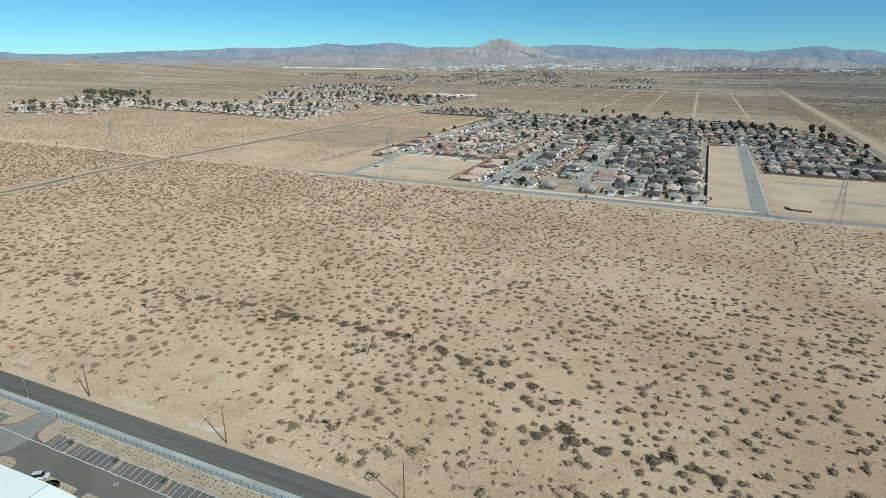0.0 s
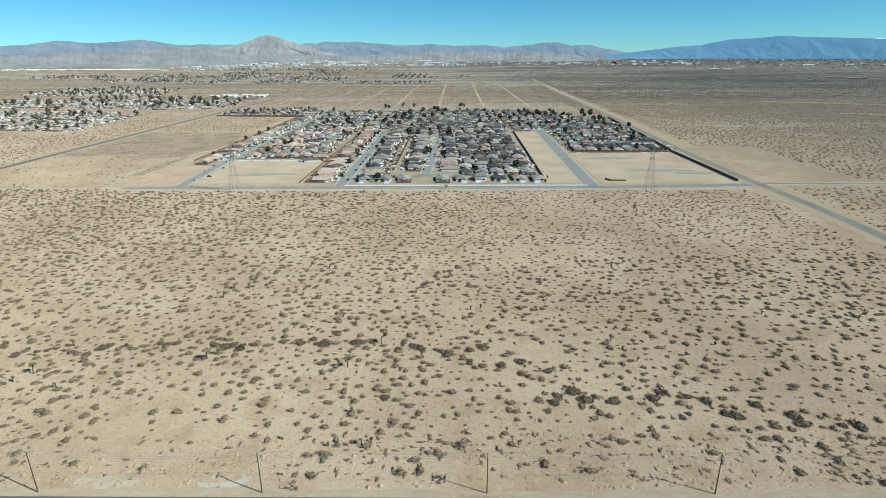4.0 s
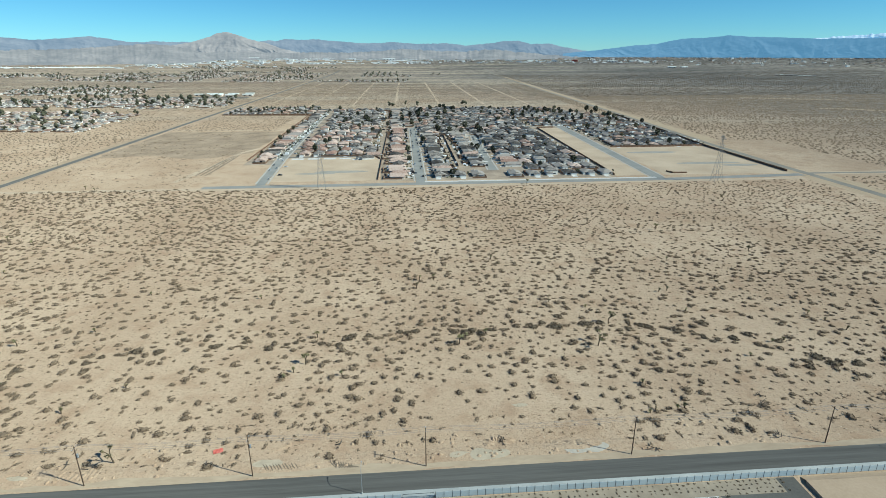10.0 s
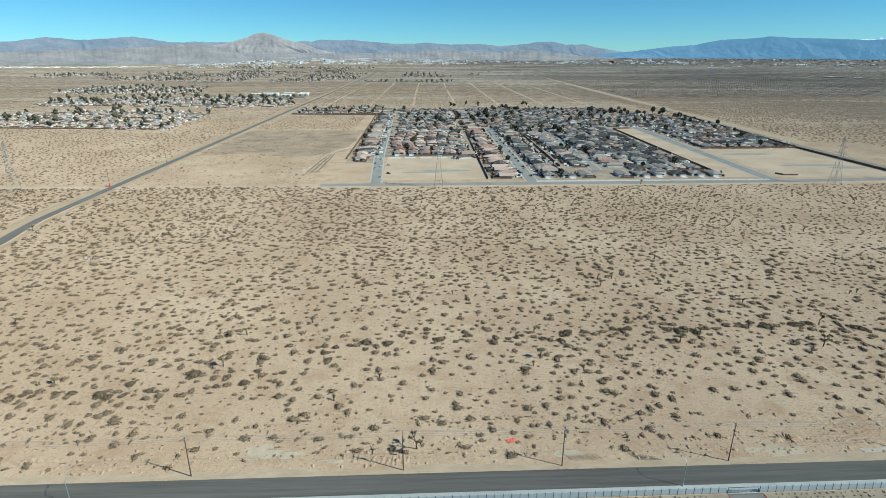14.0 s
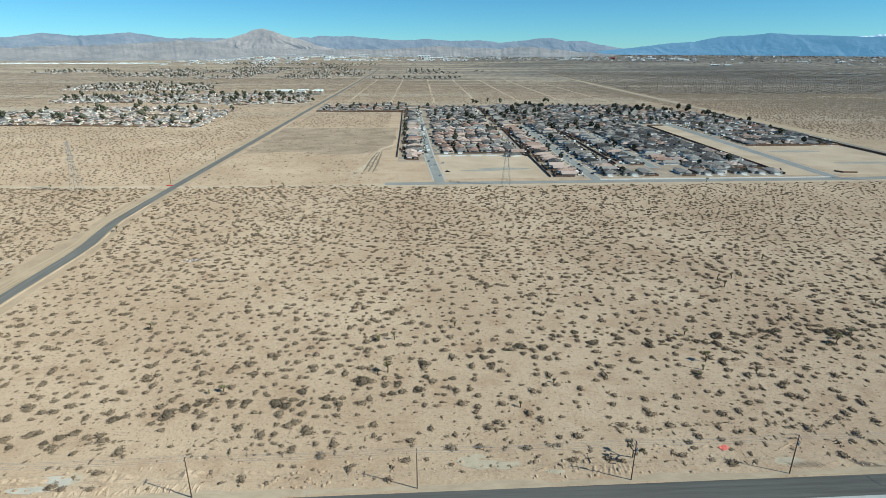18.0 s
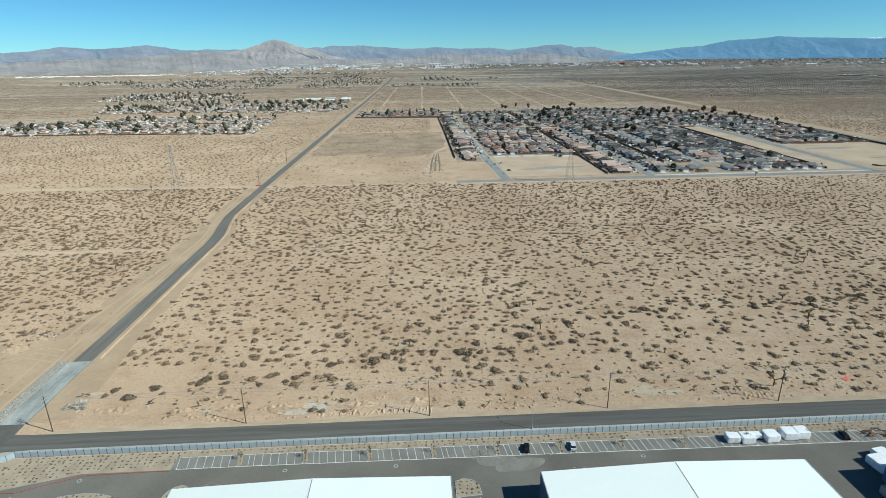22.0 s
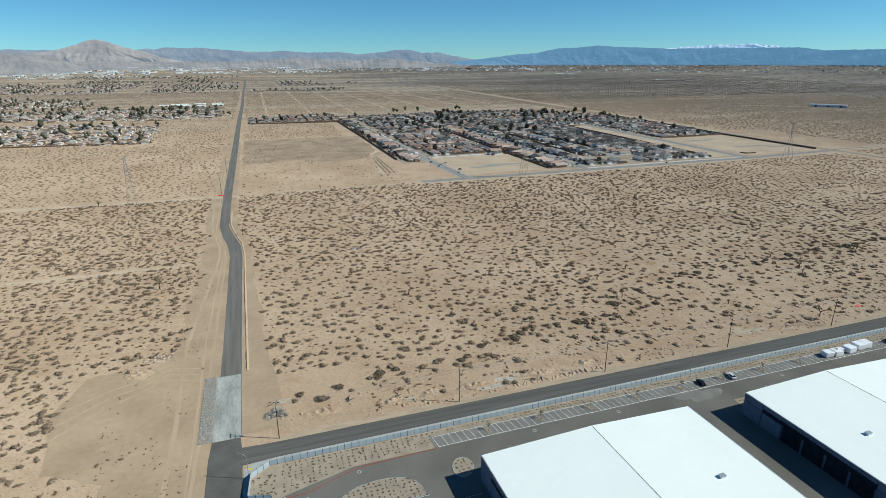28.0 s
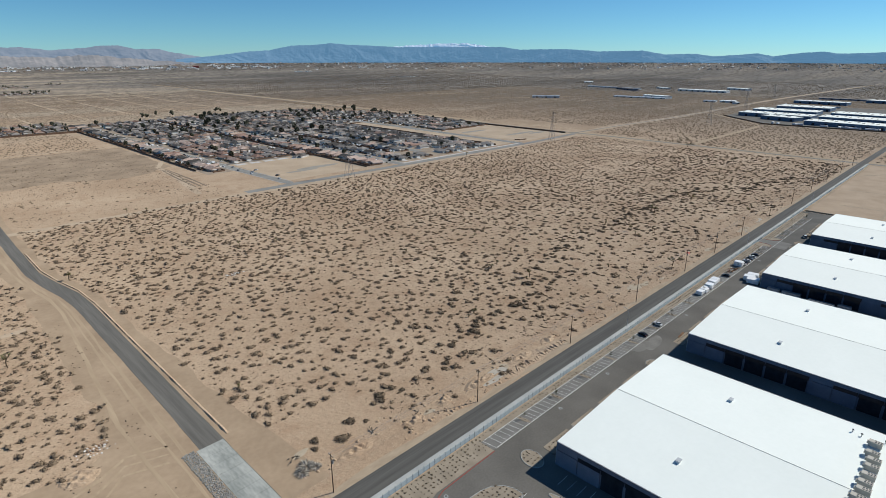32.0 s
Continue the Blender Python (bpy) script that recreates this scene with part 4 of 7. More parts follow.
for k, o in enumerate((blob(168, -17.5, 7, 3.0, 20, -0.1), blob(175, -20, 8, 2.6, 20, 0.2), blob(162, -14.5, 4.5, 2.2, 16))):
    setting("concrete_patch", Shape().prism(wavy(o + o[:1], 1.6, 91 + k, 1.2)[:-1], 0.0, 0.038 + k * 0.002), stain, "pale dusty stain on the asphalt yard", "stain")
setting("bare_ground", Shape().prism([(12.5, -38.1), (12.5, -62), (45.7, -62), (45.7, -40.6), (42.5, -35.5), (36.4, -31.8), (28.6, -31.9), (19.9, -33.5)], 0.0, 0.09), sand_smooth, "bare sand inside the island", "sand")
for ix in islands:
    setting("kerb_island", Shape().prism(blob(ix, bay_y(ix) - 2.8, 0.85, 2.9, 12, 0.14), 0.0, 0.14), gravel, "small kerbed parking island", "island")


# ---------------------------------------------------------------- plants
def tuft(n, seed, flat=0.75, blade=0.42):
    """Blades that fan out from the middle of a dome: a dry shrub of unit radius."""
    r = np.random.RandomState(seed)
    a = r.uniform(0, 2 * np.pi, n)
    e = np.arcsin(r.uniform(0.02, 1, n) ** 1.3)
    d = np.stack([np.cos(a) * np.cos(e), np.sin(a) * np.cos(e), np.sin(e) * flat], 1)
    ln = r.uniform(0.65, 1.1, n)[:, None]
    side = np.cross(d, r.normal(size=(n, 3)))
    side /= np.linalg.norm(side, axis=1)[:, None]
    root, tip = d * 0.12, d * ln
    mid = d * ln * 0.62
    v = np.stack([root, mid - side * blade * 0.5, tip, mid + side * blade * 0.5], 1).reshape(-1, 3)
    return v, np.arange(n * 4).reshape(n, 4)


def thin(template):
    """The same tuft with single-triangle blades, for far shrubs."""
    v, f = template
    keep = v.reshape(-1, 4, 3)[:, [1, 2, 3]].copy()
    keep[:, [0, 2]] *= np.array([1.0, 1.0, 0.35])
    return keep.reshape(-1, 3), np.arange(len(keep) * 3).reshape(-1, 3)


def scatter(name, pts, sizes, templates, material, label, category, seed=3):
    """One object of many shrubs."""
    r = np.random.RandomState(seed)
    V, F, n = [], [], 0
    pick = r.randint(0, len(templates), len(pts))
    for k, (tv, tf) in enumerate(templates):
        sel = np.where(pick == k)[0]
        if not len(sel):
            continue
        ang = r.uniform(0, 2 * np.pi, len(sel))
        c, s = np.cos(ang), np.sin(ang)
        sz = sizes[sel][:, None]
        st = r.uniform(0.75, 1.3, (len(sel), 1))
        x = (tv[None, :, 0] * c[:, None] - tv[None, :, 1] * s[:, None]) * sz * st + pts[sel, 0][:, None]
        y = (tv[None, :, 0] * s[:, None] + tv[None, :, 1] * c[:, None]) * sz / st + pts[sel, 1][:, None]
        z = tv[None, :, 2] * sz + pts[sel, 2][:, None]
        V.append(np.stack([x, y, z], 2).reshape(-1, 3))
        F.append((tf[None] + (np.arange(len(sel)) * len(tv))[:, None, None]).reshape(-1, tf.shape[1]) + n)
        n += len(sel) * len(tv)
    me = fast_mesh(name, np.concatenate(V), np.concatenate(F))
    me.materials.append(material)
    return tagged(new(name, me), label, category, "", "stuff")


def clear_of_roads(p):
    """Which points stand on open desert."""
    x, y = p[:, 0], p[:, 1]
    wx = np.interp(y, [-260, 30, 110, 220, 330, 700, 1130, 2400], [-21, -20, -15, -14, -18, -15, -8, 8])
    wx = wx + 4.5 * np.sin(y * 0.11) * np.sin(y * 0.037 + 1) + 2.5 * np.sin(y * 0.31) - np.where(y < 30, (30 - y) * 0.05, 0)
    ok = ((x < wx - np.interp(y, [40, 110, 220, 700], [17, 10, 9, 7])) | (x > np.interp(y, [60, 215, 290, 2400], [13, 9, -1, 22]))) & ~((x > -4) & (x < 795) & (y < 11) & (y > -400))
    ok &= ~((x > -62) & (x < -5) & (y > 8 + (x + 62) * 0.25) & (y < 72 + 5 * np.sin(x * 0.2))) & ~((x > -48) & (x < -5) & (y < 10))
    ok &= ~((x > -5) & (x < 50) & (y < 50)) & ~((x > 175) & (x < 800) & (y > 390) & (y < 1190))
    ok &= ~((x > -700) & (x < 200) & (np.abs(y - 405 - (x < 0) * (-x) * 0.03) < 6)) & ~((x < -28) & (np.abs(y - 207) < 3.5))
    ok &= (np.abs(x - np.interp(y, [-400, 200, 460, 625, 992, 1844], [806, 796, 812, 824, 846, 880])) > 19)
    ok &= ~((x > 800) & (np.abs(y - np.interp(x, [806, 970, 1207, 1730, 2800], [420, 416, 405, 412, 380])) < 9)) & ~((y > 412) & (y < 818) & (x > 0) & (x < 192) & (np.sin(x * 12.9 + y * 78.2) < 0.9))
    ok &= ~((x > 800) & (x < 920) & (y > 400) & (y < 650)) & ~((x > 800) & (x < 1000) & (y > 404) & (y < 436)) & ~((x > 795) & (np.abs(y) < 8)) & ~((x > 1178) & (x < 1760) & (y < 345) & (y - 225 < (x - 1183) * 0.98)) & ~((x > 795) & (x < 1150) & (np.abs(y - 219) < 5)) & ~((y < -6) & (x > 4) & (x < 795))
    return ok


nr = np.random.RandomState(11)


def field(step, x0, x1, y0, y1, lo, hi, clump=0.0, power=1.7, jitter=0.4):
    """Shrubs that keep their distance from one another, thinner here and thicker there."""
    gx, gy = np.meshgrid(np.arange(x0, x1, step * 1.07), np.arange(y0, y1, step * 0.93))
    gx[1::2] += step * 0.53
    p = np.stack([gx.ravel(), gy.ravel(), np.zeros(gx.size)], 1)
    p[:, :2] += nr.uniform(-jitter, jitter, (len(p), 2)) * step
    if clump:
        w = np.array([noise.noise(Vector((a * 0.012, b * 0.012, 3.3))) + 0.6 * noise.noise(Vector((a * 0.05, b * 0.05, 8.3))) for a, b in p[:, :2]])
        p = p[nr.uniform(0, 1, len(p)) < 0.82 + clump * w]
    p = p[clear_of_roads(p)]
    p = p[~((p[:, 1] < 42) & (p[:, 1] > 0) & (p[:, 0] > 30) & (p[:, 0] < 620) & (nr.uniform(0, 1, len(p)) < np.interp(p[:, 1], [12, 26, 42], [0.75, 0.6, 0.0])))]
    p = p[~((np.hypot((p[:, 0] - 412) / 46, (p[:, 1] - 34) / 26) < 1) & (nr.uniform(0, 1, len(p)) < 0.5))]
    for q in p:
        q[2] = ground_z(q[0], q[1])
    s = lo + (hi - lo) * nr.uniform(0, 1, len(p)) ** power
    s = s * np.where((p[:, 0] > 430) & (p[:, 0] < 800) & (p[:, 1] > 210), np.interp(p[:, 0], [430, 600], [0.9, 0.7]), 1.0)
    return p, s


def dome(seg, seed, flat=0.6):
    """A lumpy rounded mound of unit radius."""
    r = np.random.RandomState(seed)
    rings_, v = ((0.5, 0.86), (0.88, 0.5), (0.84, -0.06)), [(0, 0, flat)]
    for q, h in rings_:
        for k in range(seg):
            t, e = 2 * np.pi * (k + r.uniform(-0.3, 0.3)) / seg, q * r.uniform(0.72, 1.22)
            v.append((e * np.cos(t), e * np.sin(t), h * flat * r.uniform(0.7, 1.2)))
    f = [(0, 1 + k, 1 + k + 1, 1 + (k + 2) % seg) for k in range(0, seg, 2)]
    for j in range(2):
        f += [(1 + j * seg + k, 1 + (j + 1) * seg + k, 1 + (j + 1) * seg + (k + 1) % seg, 1 + j * seg + (k + 1) % seg) for k in range(seg)]
    return np.array(v), np.array(f)


def clump(n, seed, flat=0.42, leaf=0.26, seg=6):
    """A fuzzy low shrub: a dark lumpy heart wrapped in small leafy sprays that point every way."""
    r = np.random.RandomState(seed)
    cv, cf = dome(seg, seed + 300, flat * 0.8)
    cv = cv * np.array([0.76, 0.76, 0.92])
    g = r.normal(size=(n, 3))
    g[:, 2] = np.abs(g[:, 2]) * 0.8
    g /= np.linalg.norm(g, axis=1)[:, None]
    lobes = 1.0 + 0.16 * np.sin(3 * np.arctan2(g[:, 1], g[:, 0]) + seed)[:, None]
    p = g * r.uniform(0.66, 1.06, (n, 1)) * lobes * np.array([1.0, 1.0, flat])
    a = r.normal(size=(n, 3)) + g * 1.2
    a /= np.linalg.norm(a, axis=1)[:, None]
    b = np.cross(a, r.normal(size=(n, 3)))
    b /= np.linalg.norm(b, axis=1)[:, None]
    a, b = a * leaf * r.uniform(0.6, 1.3, (n, 1)), b * leaf * 0.5
    v = np.stack([p - a - b, p + a, p - a + b], 1).reshape(-1, 3)
    v[:, 2] = np.maximum(v[:, 2], -0.03)
    cf = np.concatenate([cf[:, [0, 1, 2]], cf[:, [0, 2, 3]]])
    return np.concatenate([cv, v]), np.concatenate([cf, np.arange(n * 3).reshape(n, 3) + len(cv)])


def knoll(seed):
    """A small lump of twigs, for shrubs far off."""
    r = np.random.RandomState(seed)
    v = [(0, 0, 0.5)]
    for q, h in ((0.7, 0.36), (0.95, -0.04)):
        for k in range(4):
            t, e = np.pi / 2 * (k + r.uniform(-0.35, 0.35)), q * r.uniform(0.65, 1.3)
            v.append((e * np.cos(t), e * np.sin(t), h * r.uniform(0.7, 1.3)))
    f = []
    for k in range(4):
        m = (k + 1) % 4
        f += [(0, 1 + k, 1 + m), (1 + k, 5 + k, 5 + m), (1 + k, 5 + m, 1 + m)]
    return np.array(v), np.array(f)


def bump_of_twigs(seed):
    """A low uneven five-sided tuft."""
    r = np.random.RandomState(seed)
    v = [(r.uniform(-0.2, 0.2), r.uniform(-0.2, 0.2), 0.56)]
    for k in range(5):
        t, e = 2 * np.pi * (k + r.uniform(-0.3, 0.3)) / 5, r.uniform(0.65, 1.25)
        v.append((e * np.cos(t), e * np.sin(t), -0.04))
    return np.array(v), np.array([(0, 1 + k, 1 + (k + 1) % 5) for k in range(5)])


def crumb(seed):
    """A tiny dry tuft."""
    r = np.random.RandomState(seed)
    e = r.uniform(0.7, 1.3, 3)
    v = [(0.1, 0, 0.75)] + [(e[k] * np.cos(2.1 * k), e[k] * np.sin(2.1 * k), -0.02) for k in range(3)]
    return np.array(v), np.array([(0, 1, 2), (0, 2, 3), (0, 3, 1)])


near_t = [clump(76, k, 0.38 + 0.03 * (k % 4), 0.18) for k in range(11)]
mid_t = [clump(14, 20 + k, 0.42, 0.36, 4) for k in range(9)]
far_t = [knoll(40 + k) for k in range(10)]
tuft_t = [bump_of_twigs(140 + k) for k in range(10)]
speck_t = [thin(tuft(5, 70 + k, flat=0.6, blade=1.9)) for k in range(6)]
crumb_t = [crumb(90 + k) for k in range(8)]
P, Q = field(4.8, -120, 800, 11, 235, 0.65, 2.2, 0.35, 1.5)
scatter("desert_shrubs", P, Q, near_t, bush_m, "dry brown desert shrubs scattered over sand", "shrubs", 1)
P, Q = field(4.5, -420, 820, 235, 402, 0.9, 2.45, 0.3, 1.5)
scatter("desert_shrubs", P, Q, mid_t, bush_m, "dry brown desert shrubs scattered over sand", "shrubs", 2)
P, Q = field(3.9, -200, 800, 8, 400, 0.25, 0.62, 0.7, 2.2, 0.6)
scatter("low_weeds", P, Q, tuft_t, bush_m, "low dry weeds and tufts on sand", "weeds", 3)
P, Q = field(2.1, -60, 790, 10, 190, 0.14, 0.36, 0.9, 1.4, 0.7)
scatter("dry_tufts", P, Q, crumb_t, bush_m, "tiny dry tufts and litter specks on sand", "weeds", 39)
P, Q = field(1.5, 2, 194, 412, 815, 0.25, 0.9, 0.9, 2.0, 0.6)
scatter("low_weeds", P, Q, crumb_t, bush_m, "sparse dry weeds on the graded lot", "weeds", 36)
P, Q = field(4.9, -420, -25, -260, 235, 0.7, 2.1, 0.5, 1.5)
scatter("desert_shrubs", P, Q, mid_t, bush_m, "dry brown desert shrubs west of the road", "shrubs", 4)
P, Q = field(2.6, -160, -25, -120, 235, 0.16, 0.42, 0.9, 1.4, 0.7)
scatter("dry_tufts", P, Q, crumb_t, bush_m, "tiny dry tufts on sand west of the road", "weeds", 40)
P, Q = field(6.2, -900, 195, 410, 1050, 0.9, 2.5, 0.8)
scatter("desert_shrubs", P, Q, tuft_t, bush_m, "dry desert shrubs on open land near the town", "shrubs", 5)
P, Q = field(6.7, 800, 2000, -100, 1500, 1.3, 3.2, 0.6)
scatter("desert_shrubs", P, Q, tuft_t, bush_m, "dry desert shrubs on open land", "shrubs", 6)
P, Q = field(7.2, -20, 860, 1210, 2200, 1.1, 2.6, 0.8)
scatter("desert_shrubs", P, Q, tuft_t, bush_m, "dry desert shrubs on empty plots", "shrubs", 7)
P, Q = field(10.0, 860, 3000, 1480, 3000, 1.4, 3.4, 0.7)
scatter("desert_shrubs", P, Q, speck_t, bush_m, "dry desert shrubs far out on the plain", "shrubs", 21)
P, Q = field(11.0, 2000, 3300, -100, 1500, 1.4, 3.2, 0.7)
scatter("desert_shrubs", P, Q, speck_t, bush_m, "dry desert shrubs far out on the plain", "shrubs", 22)
P, Q = field(11.0, -1500, -20, 1060, 2400, 1.1, 2.6, 0.9)
scatter("desert_shrubs", P, Q, speck_t, bush_m, "dry desert shrubs between the suburbs", "shrubs", 23)
# the wash: a winding line of large dark shrubs
WASH = [(20, 30), (95, 38), (146, 55), (205, 58), (224, 75), (280, 95), (340, 92), (414, 98), (461, 100), (491, 92), (522, 80), (548, 60), (590, 52), (650, 40)]
big_t = [clump(170, 60 + k, 0.5, 0.165, 8) for k in range(5)]
big_me = []
for k, (tv, tf) in enumerate(big_t):
    me = fast_mesh("shrub", tv, tf)
    me.materials.append(bush_dark)
    big_me.append(me)
wr = random.Random(8)
for (x0, y0), (x1, y1) in zip(WASH, WASH[1:]):
    n = int(math.hypot(x1 - x0, y1 - y0) / 5.4)
    for i in range(n):
        t = (i + wr.random()) / n
        o = new("creosote_shrub", wr.choice(big_me))
        s = 1.2 + 1.8 * wr.random() ** 1.5
        o.matrix_basis = pose(x0 + (x1 - x0) * t + wr.gauss(0, 3.5), max(13, y0 + (y1 - y0) * t + wr.gauss(0, 4.2)), 0, 0, 0, wr.uniform(0, 360)) @ Matrix.Diagonal((s * wr.uniform(0.8, 1.3), s, s * 0.8, 1))
        tagged(o, "large dark desert shrub along the sandy wash", "shrub", "wash shrubs")
for x, y, q in ((549.5, 59.4, 3.2), (541, 52.4, 2.4), (553, 54, 2.8), (489.4, 92.5, 2.6), (478, 55.4, 2.2), (578.6, 55.2, 2.8), (517.3, 93.7, 2.5), (501.3, 86.9, 2.4), (511, 91, 2.2), (410, 92, 2.6), (403, 94, 2.8), (398, 95, 2.3)):
    o = new("creosote_shrub", wr.choice(big_me))
    o.matrix_basis = pose(x, y, 0, 0, 0, wr.uniform(0, 360)) @ Matrix.Diagonal((q, q, q * 0.8, 1))
    tagged(o, "very large dark desert shrub on the sandy wash", "shrub", "wash shrubs")
# planted shrubs in the beds
bedpts = [(rs.uniform(4.8, 11.5), rs.uniform(-20, -10.5), 0.1) for _ in range(34)]
for x in np.arange(14, 488, 1.9):
    if 366 < x < 385:
        continue
    lo = bay_y(x) + 0.7 if x >= 65 else (-14.8 if x > 36 else -14.8 - (36 - x) * 0.27)
    for y in np.arange(-7.4, lo, -1.5):
        if rs.random() < 0.93:
            bedpts.append((x + rs.uniform(-0.4, 0.4), y + rs.uniform(-0.3, 0.3), 0.1))


def inside(x, y, poly):
    hit = False
    for (xa, ya), (xb, yb) in zip(poly, poly[1:] + poly[:1]):
        if (ya > y) != (yb > y) and x < (xb - xa) * (y - ya) / (yb - ya) + xa:
            hit = not hit
    return hit


for o in BEDS:
    xs, ys = [p[0] for p in o], [p[1] for p in o]
    for x in np.arange(min(xs), max(xs), 1.7):
        for y in np.arange(min(ys), max(ys), 1.6):
            if inside(x, y, o):
                bedpts.append((x + rs.uniform(-0.4, 0.4), y + rs.uniform(-0.3, 0.3), 0.12))
for ix in islands:
    bedpts += [(ix, bay_y(ix) - 1.2, 0.13), (ix + 0.2, bay_y(ix) - 3.2, 0.13), (ix + 0.4, bay_y(ix) - 4.6, 0.13)]
bp_ = np.array(bedpts)
scatter("bed_shrubs", bp_, np.array([rs.uniform(0.26, 0.54) for _ in bedpts]), mid_t, bush_dark, "small dark young shrubs planted in gravel", "shrubs", 9)


def joshua(name_seed, h, dead=False):
    """Trunk with forked limbs and a ball of stiff leaves on each tip."""
    r = random.Random(name_seed)
    wood, leaves = Shape(), Shape()

    def limb(p, d, ln, rad, depth):
        q = Vector(p) + Vector(d) * ln
        wood.bar(p, q, rad, rad * 0.75, 6)
        if depth == 0 or ln < 0.5:
            if not dead:
                for _ in range(34):
                    v = Vector((r.gauss(0, 1), r.gauss(0, 1), r.gauss(0.25, 1))).normalized()
                    k = v.orthogonal().normalized() * 0.1
                    a = q + v * 0.12
                    leaves.face(a - k, a + k, q + v * r.uniform(0.6, 0.95))
            return
        for _ in range(r.choice((2, 2, 3))):
            nd = (Vector(d) + Vector((r.gauss(0, 0.7), r.gauss(0, 0.7), r.uniform(-0.1, 0.5)))).normalized()
            limb(q, nd, ln * r.uniform(0.5, 0.75), rad * 0.72, depth - 1)

    limb((0, 0, -0.1), Vector((r.gauss(0, 0.08), r.gauss(0, 0.08), 1)).normalized(), h * 0.42, 0.26, 3 if h > 4 else 2 if h > 2.5 else 1)
    return wood.mesh("trunk"), (leaves.mesh("leaf_crown") if leaves.v else None)


JT = [joshua(100 + k, hh) for k, hh in enumerate((6.5, 5.0, 4.0, 3.0, 7.5))]
POST = [joshua(130 + k, hh) for k, hh in enumerate((2.2, 2.6, 1.9))]
for a, b in JT + POST:
    a.materials.append(bark_m)
    if b:
        b.materials.append(spike_m)


def plant_joshua(x, y, kind, rz=0, small=False):
    a, b = (POST if small else JT)[kind]
    t = thing("joshua_tree", x, y, 0, rz, "small young joshua tree with a single stem" if small else "branching joshua tree with green spiky tufts", "joshua tree", "joshua trees")
    part("trunk", a, bark_m, t)
    if b:
        part("leaf_crown", b, spike_m, t)


BIG = [(399, 84, 1), (460, 77, 4), (472, 97, 0), (333, 72, 1), (384, 158, 2), (655, 315, 0), (783, 212, 4), (78, 407, 2), (500, 396, 1), (2, 264, 1), (91, 398, 2), (-43, 168, 0), (201, 71, 1), (281, 17, 4), (392, 158, 2), (104, 252, 2), (127, 241, 2), (203, 98, 2), (335, 95, 2), (402, 88, 2), (90, 113, 2), (382, 147, 2), (412, 92, 3), (196, 97, 3), (139, 61, 3), (-120, 395, 1), (-230, 402, 0), (-300, 260, 1), (-180, 120, 2), (600, 190, 2), (560, 240, 1), (700, 120, 0)]
for k, (x, y, v) in enumerate(BIG):
    plant_joshua(x, y, v, k * 47 % 360)
SMALL = [(326, 62), (349, 62), (467, 116), (450, 124), (518, 133), (516, 108), (539, 74), (313, 230), (465, 30), (476, 30), (467, 46), (578, 92), (575, 100), (581, 82), (584, 58), (522, 63), (473, 29), (462, 28), (657, 127), (588, 151), (665, 183), (545, 75), (231, 109), (134, 60), (197, 70), (329, 66), (70, 206), (20, 83), (513, 132), (620, 96), (240, 150), (300, 140), (180, 160), (140, 190), (430, 190), (540, 180), (610, 60), (640, 85), (700, 70), (266, 60), (250, 45)]
for k, (x, y) in enumerate(SMALL):
    plant_joshua(x, y, k % 3, k * 71 % 360, True)


def dead_trunk(x, y, rz, n, seed, label):
    r = random.Random(seed)
    d = thing("fallen_joshua_tree", x, y, 0, rz, label, "dead tree", "fallen joshua trees")
    for _ in range(n):
        s = Shape()
        a = Vector((r.uniform(-1.5, 1.5), r.uniform(-1, 1), 0.15))
        b = a + Vector((r.uniform(-2.2, 2.2), r.uniform(-1.6, 1.6), r.uniform(-0.05, 0.9)))
        s.bar(a, b, 0.17, 0.1, 5).bar(b, b + Vector((r.uniform(-0.9, 0.9), r.uniform(-0.9, 0.9), r.uniform(0, 0.5))), 0.1, 0.06, 5)
        part("limb", s, dead_m, d)


for k, (x, y, n) in enumerate(((-24, -29, 9), (-22, -27, 6), (351, 20, 5), (507, 35, 5), (500, 12, 6), (505, 29, 4), (274, 16, 8), (13, 30, 6), (79, 203, 6), (266, 16, 4), (455, 10, 6), (40, 22, 5), (60, 19, 4))):
    dead_trunk(x, y, k * 53, n, 200 + k, "dark fallen joshua tree limbs lying on sand")

# berms of spoil along the road edge
for k, (x, y, rx, ry, h) in enumerate(((30, 18, 9, 3, 0.7), (55, 16, 6, 2.5, 0.9), (72, 17, 5, 2.5, 1.0), (92, 16, 9, 3, 1.1), (120, 16, 8, 3, 0.9), (142, 17, 6, 2.6, 0.8), (160, 16, 8, 2.4, 0.6), (430, 14, 10, 3, 0.5), (-40, 70, 6, 5, 0.8))):
    r = random.Random(300 + k)
    v, f = [], []
    n1, n2 = 8, 18
    for i in range(n1 + 1):
        q = i / n1
        for j in range(n2):
            a = 2 * math.pi * j / n2
            ed = 1 + 0.3 * noise.noise(Vector((math.cos(a) * 1.5, math.sin(a) * 1.5, k * 3.1)))
            px, py = rx * q * ed * math.cos(a), ry * q * ed * math.sin(a)
            v.append((px, py, max(-0.05, 1.4 * h * (1 - q * q) * (0.65 + 0.9 * noise.noise(Vector((px * 0.6, py * 0.6, k * 1.7)))) - 0.02)))
    for i in range(n1):
        for j in range(n2):
            f.append((i * n2 + j, (i + 1) * n2 + j, (i + 1) * n2 + (j + 1) % n2, i * n2 + (j + 1) % n2))
    s = Shape()
    s.v, s.f = v, f
    ob = part("sand_mound", s, soil)
    ob.matrix_basis = pose(x, y, 0)
    tagged(ob, "low mound of loose sand beside the road", "sand mound", "sand mounds")

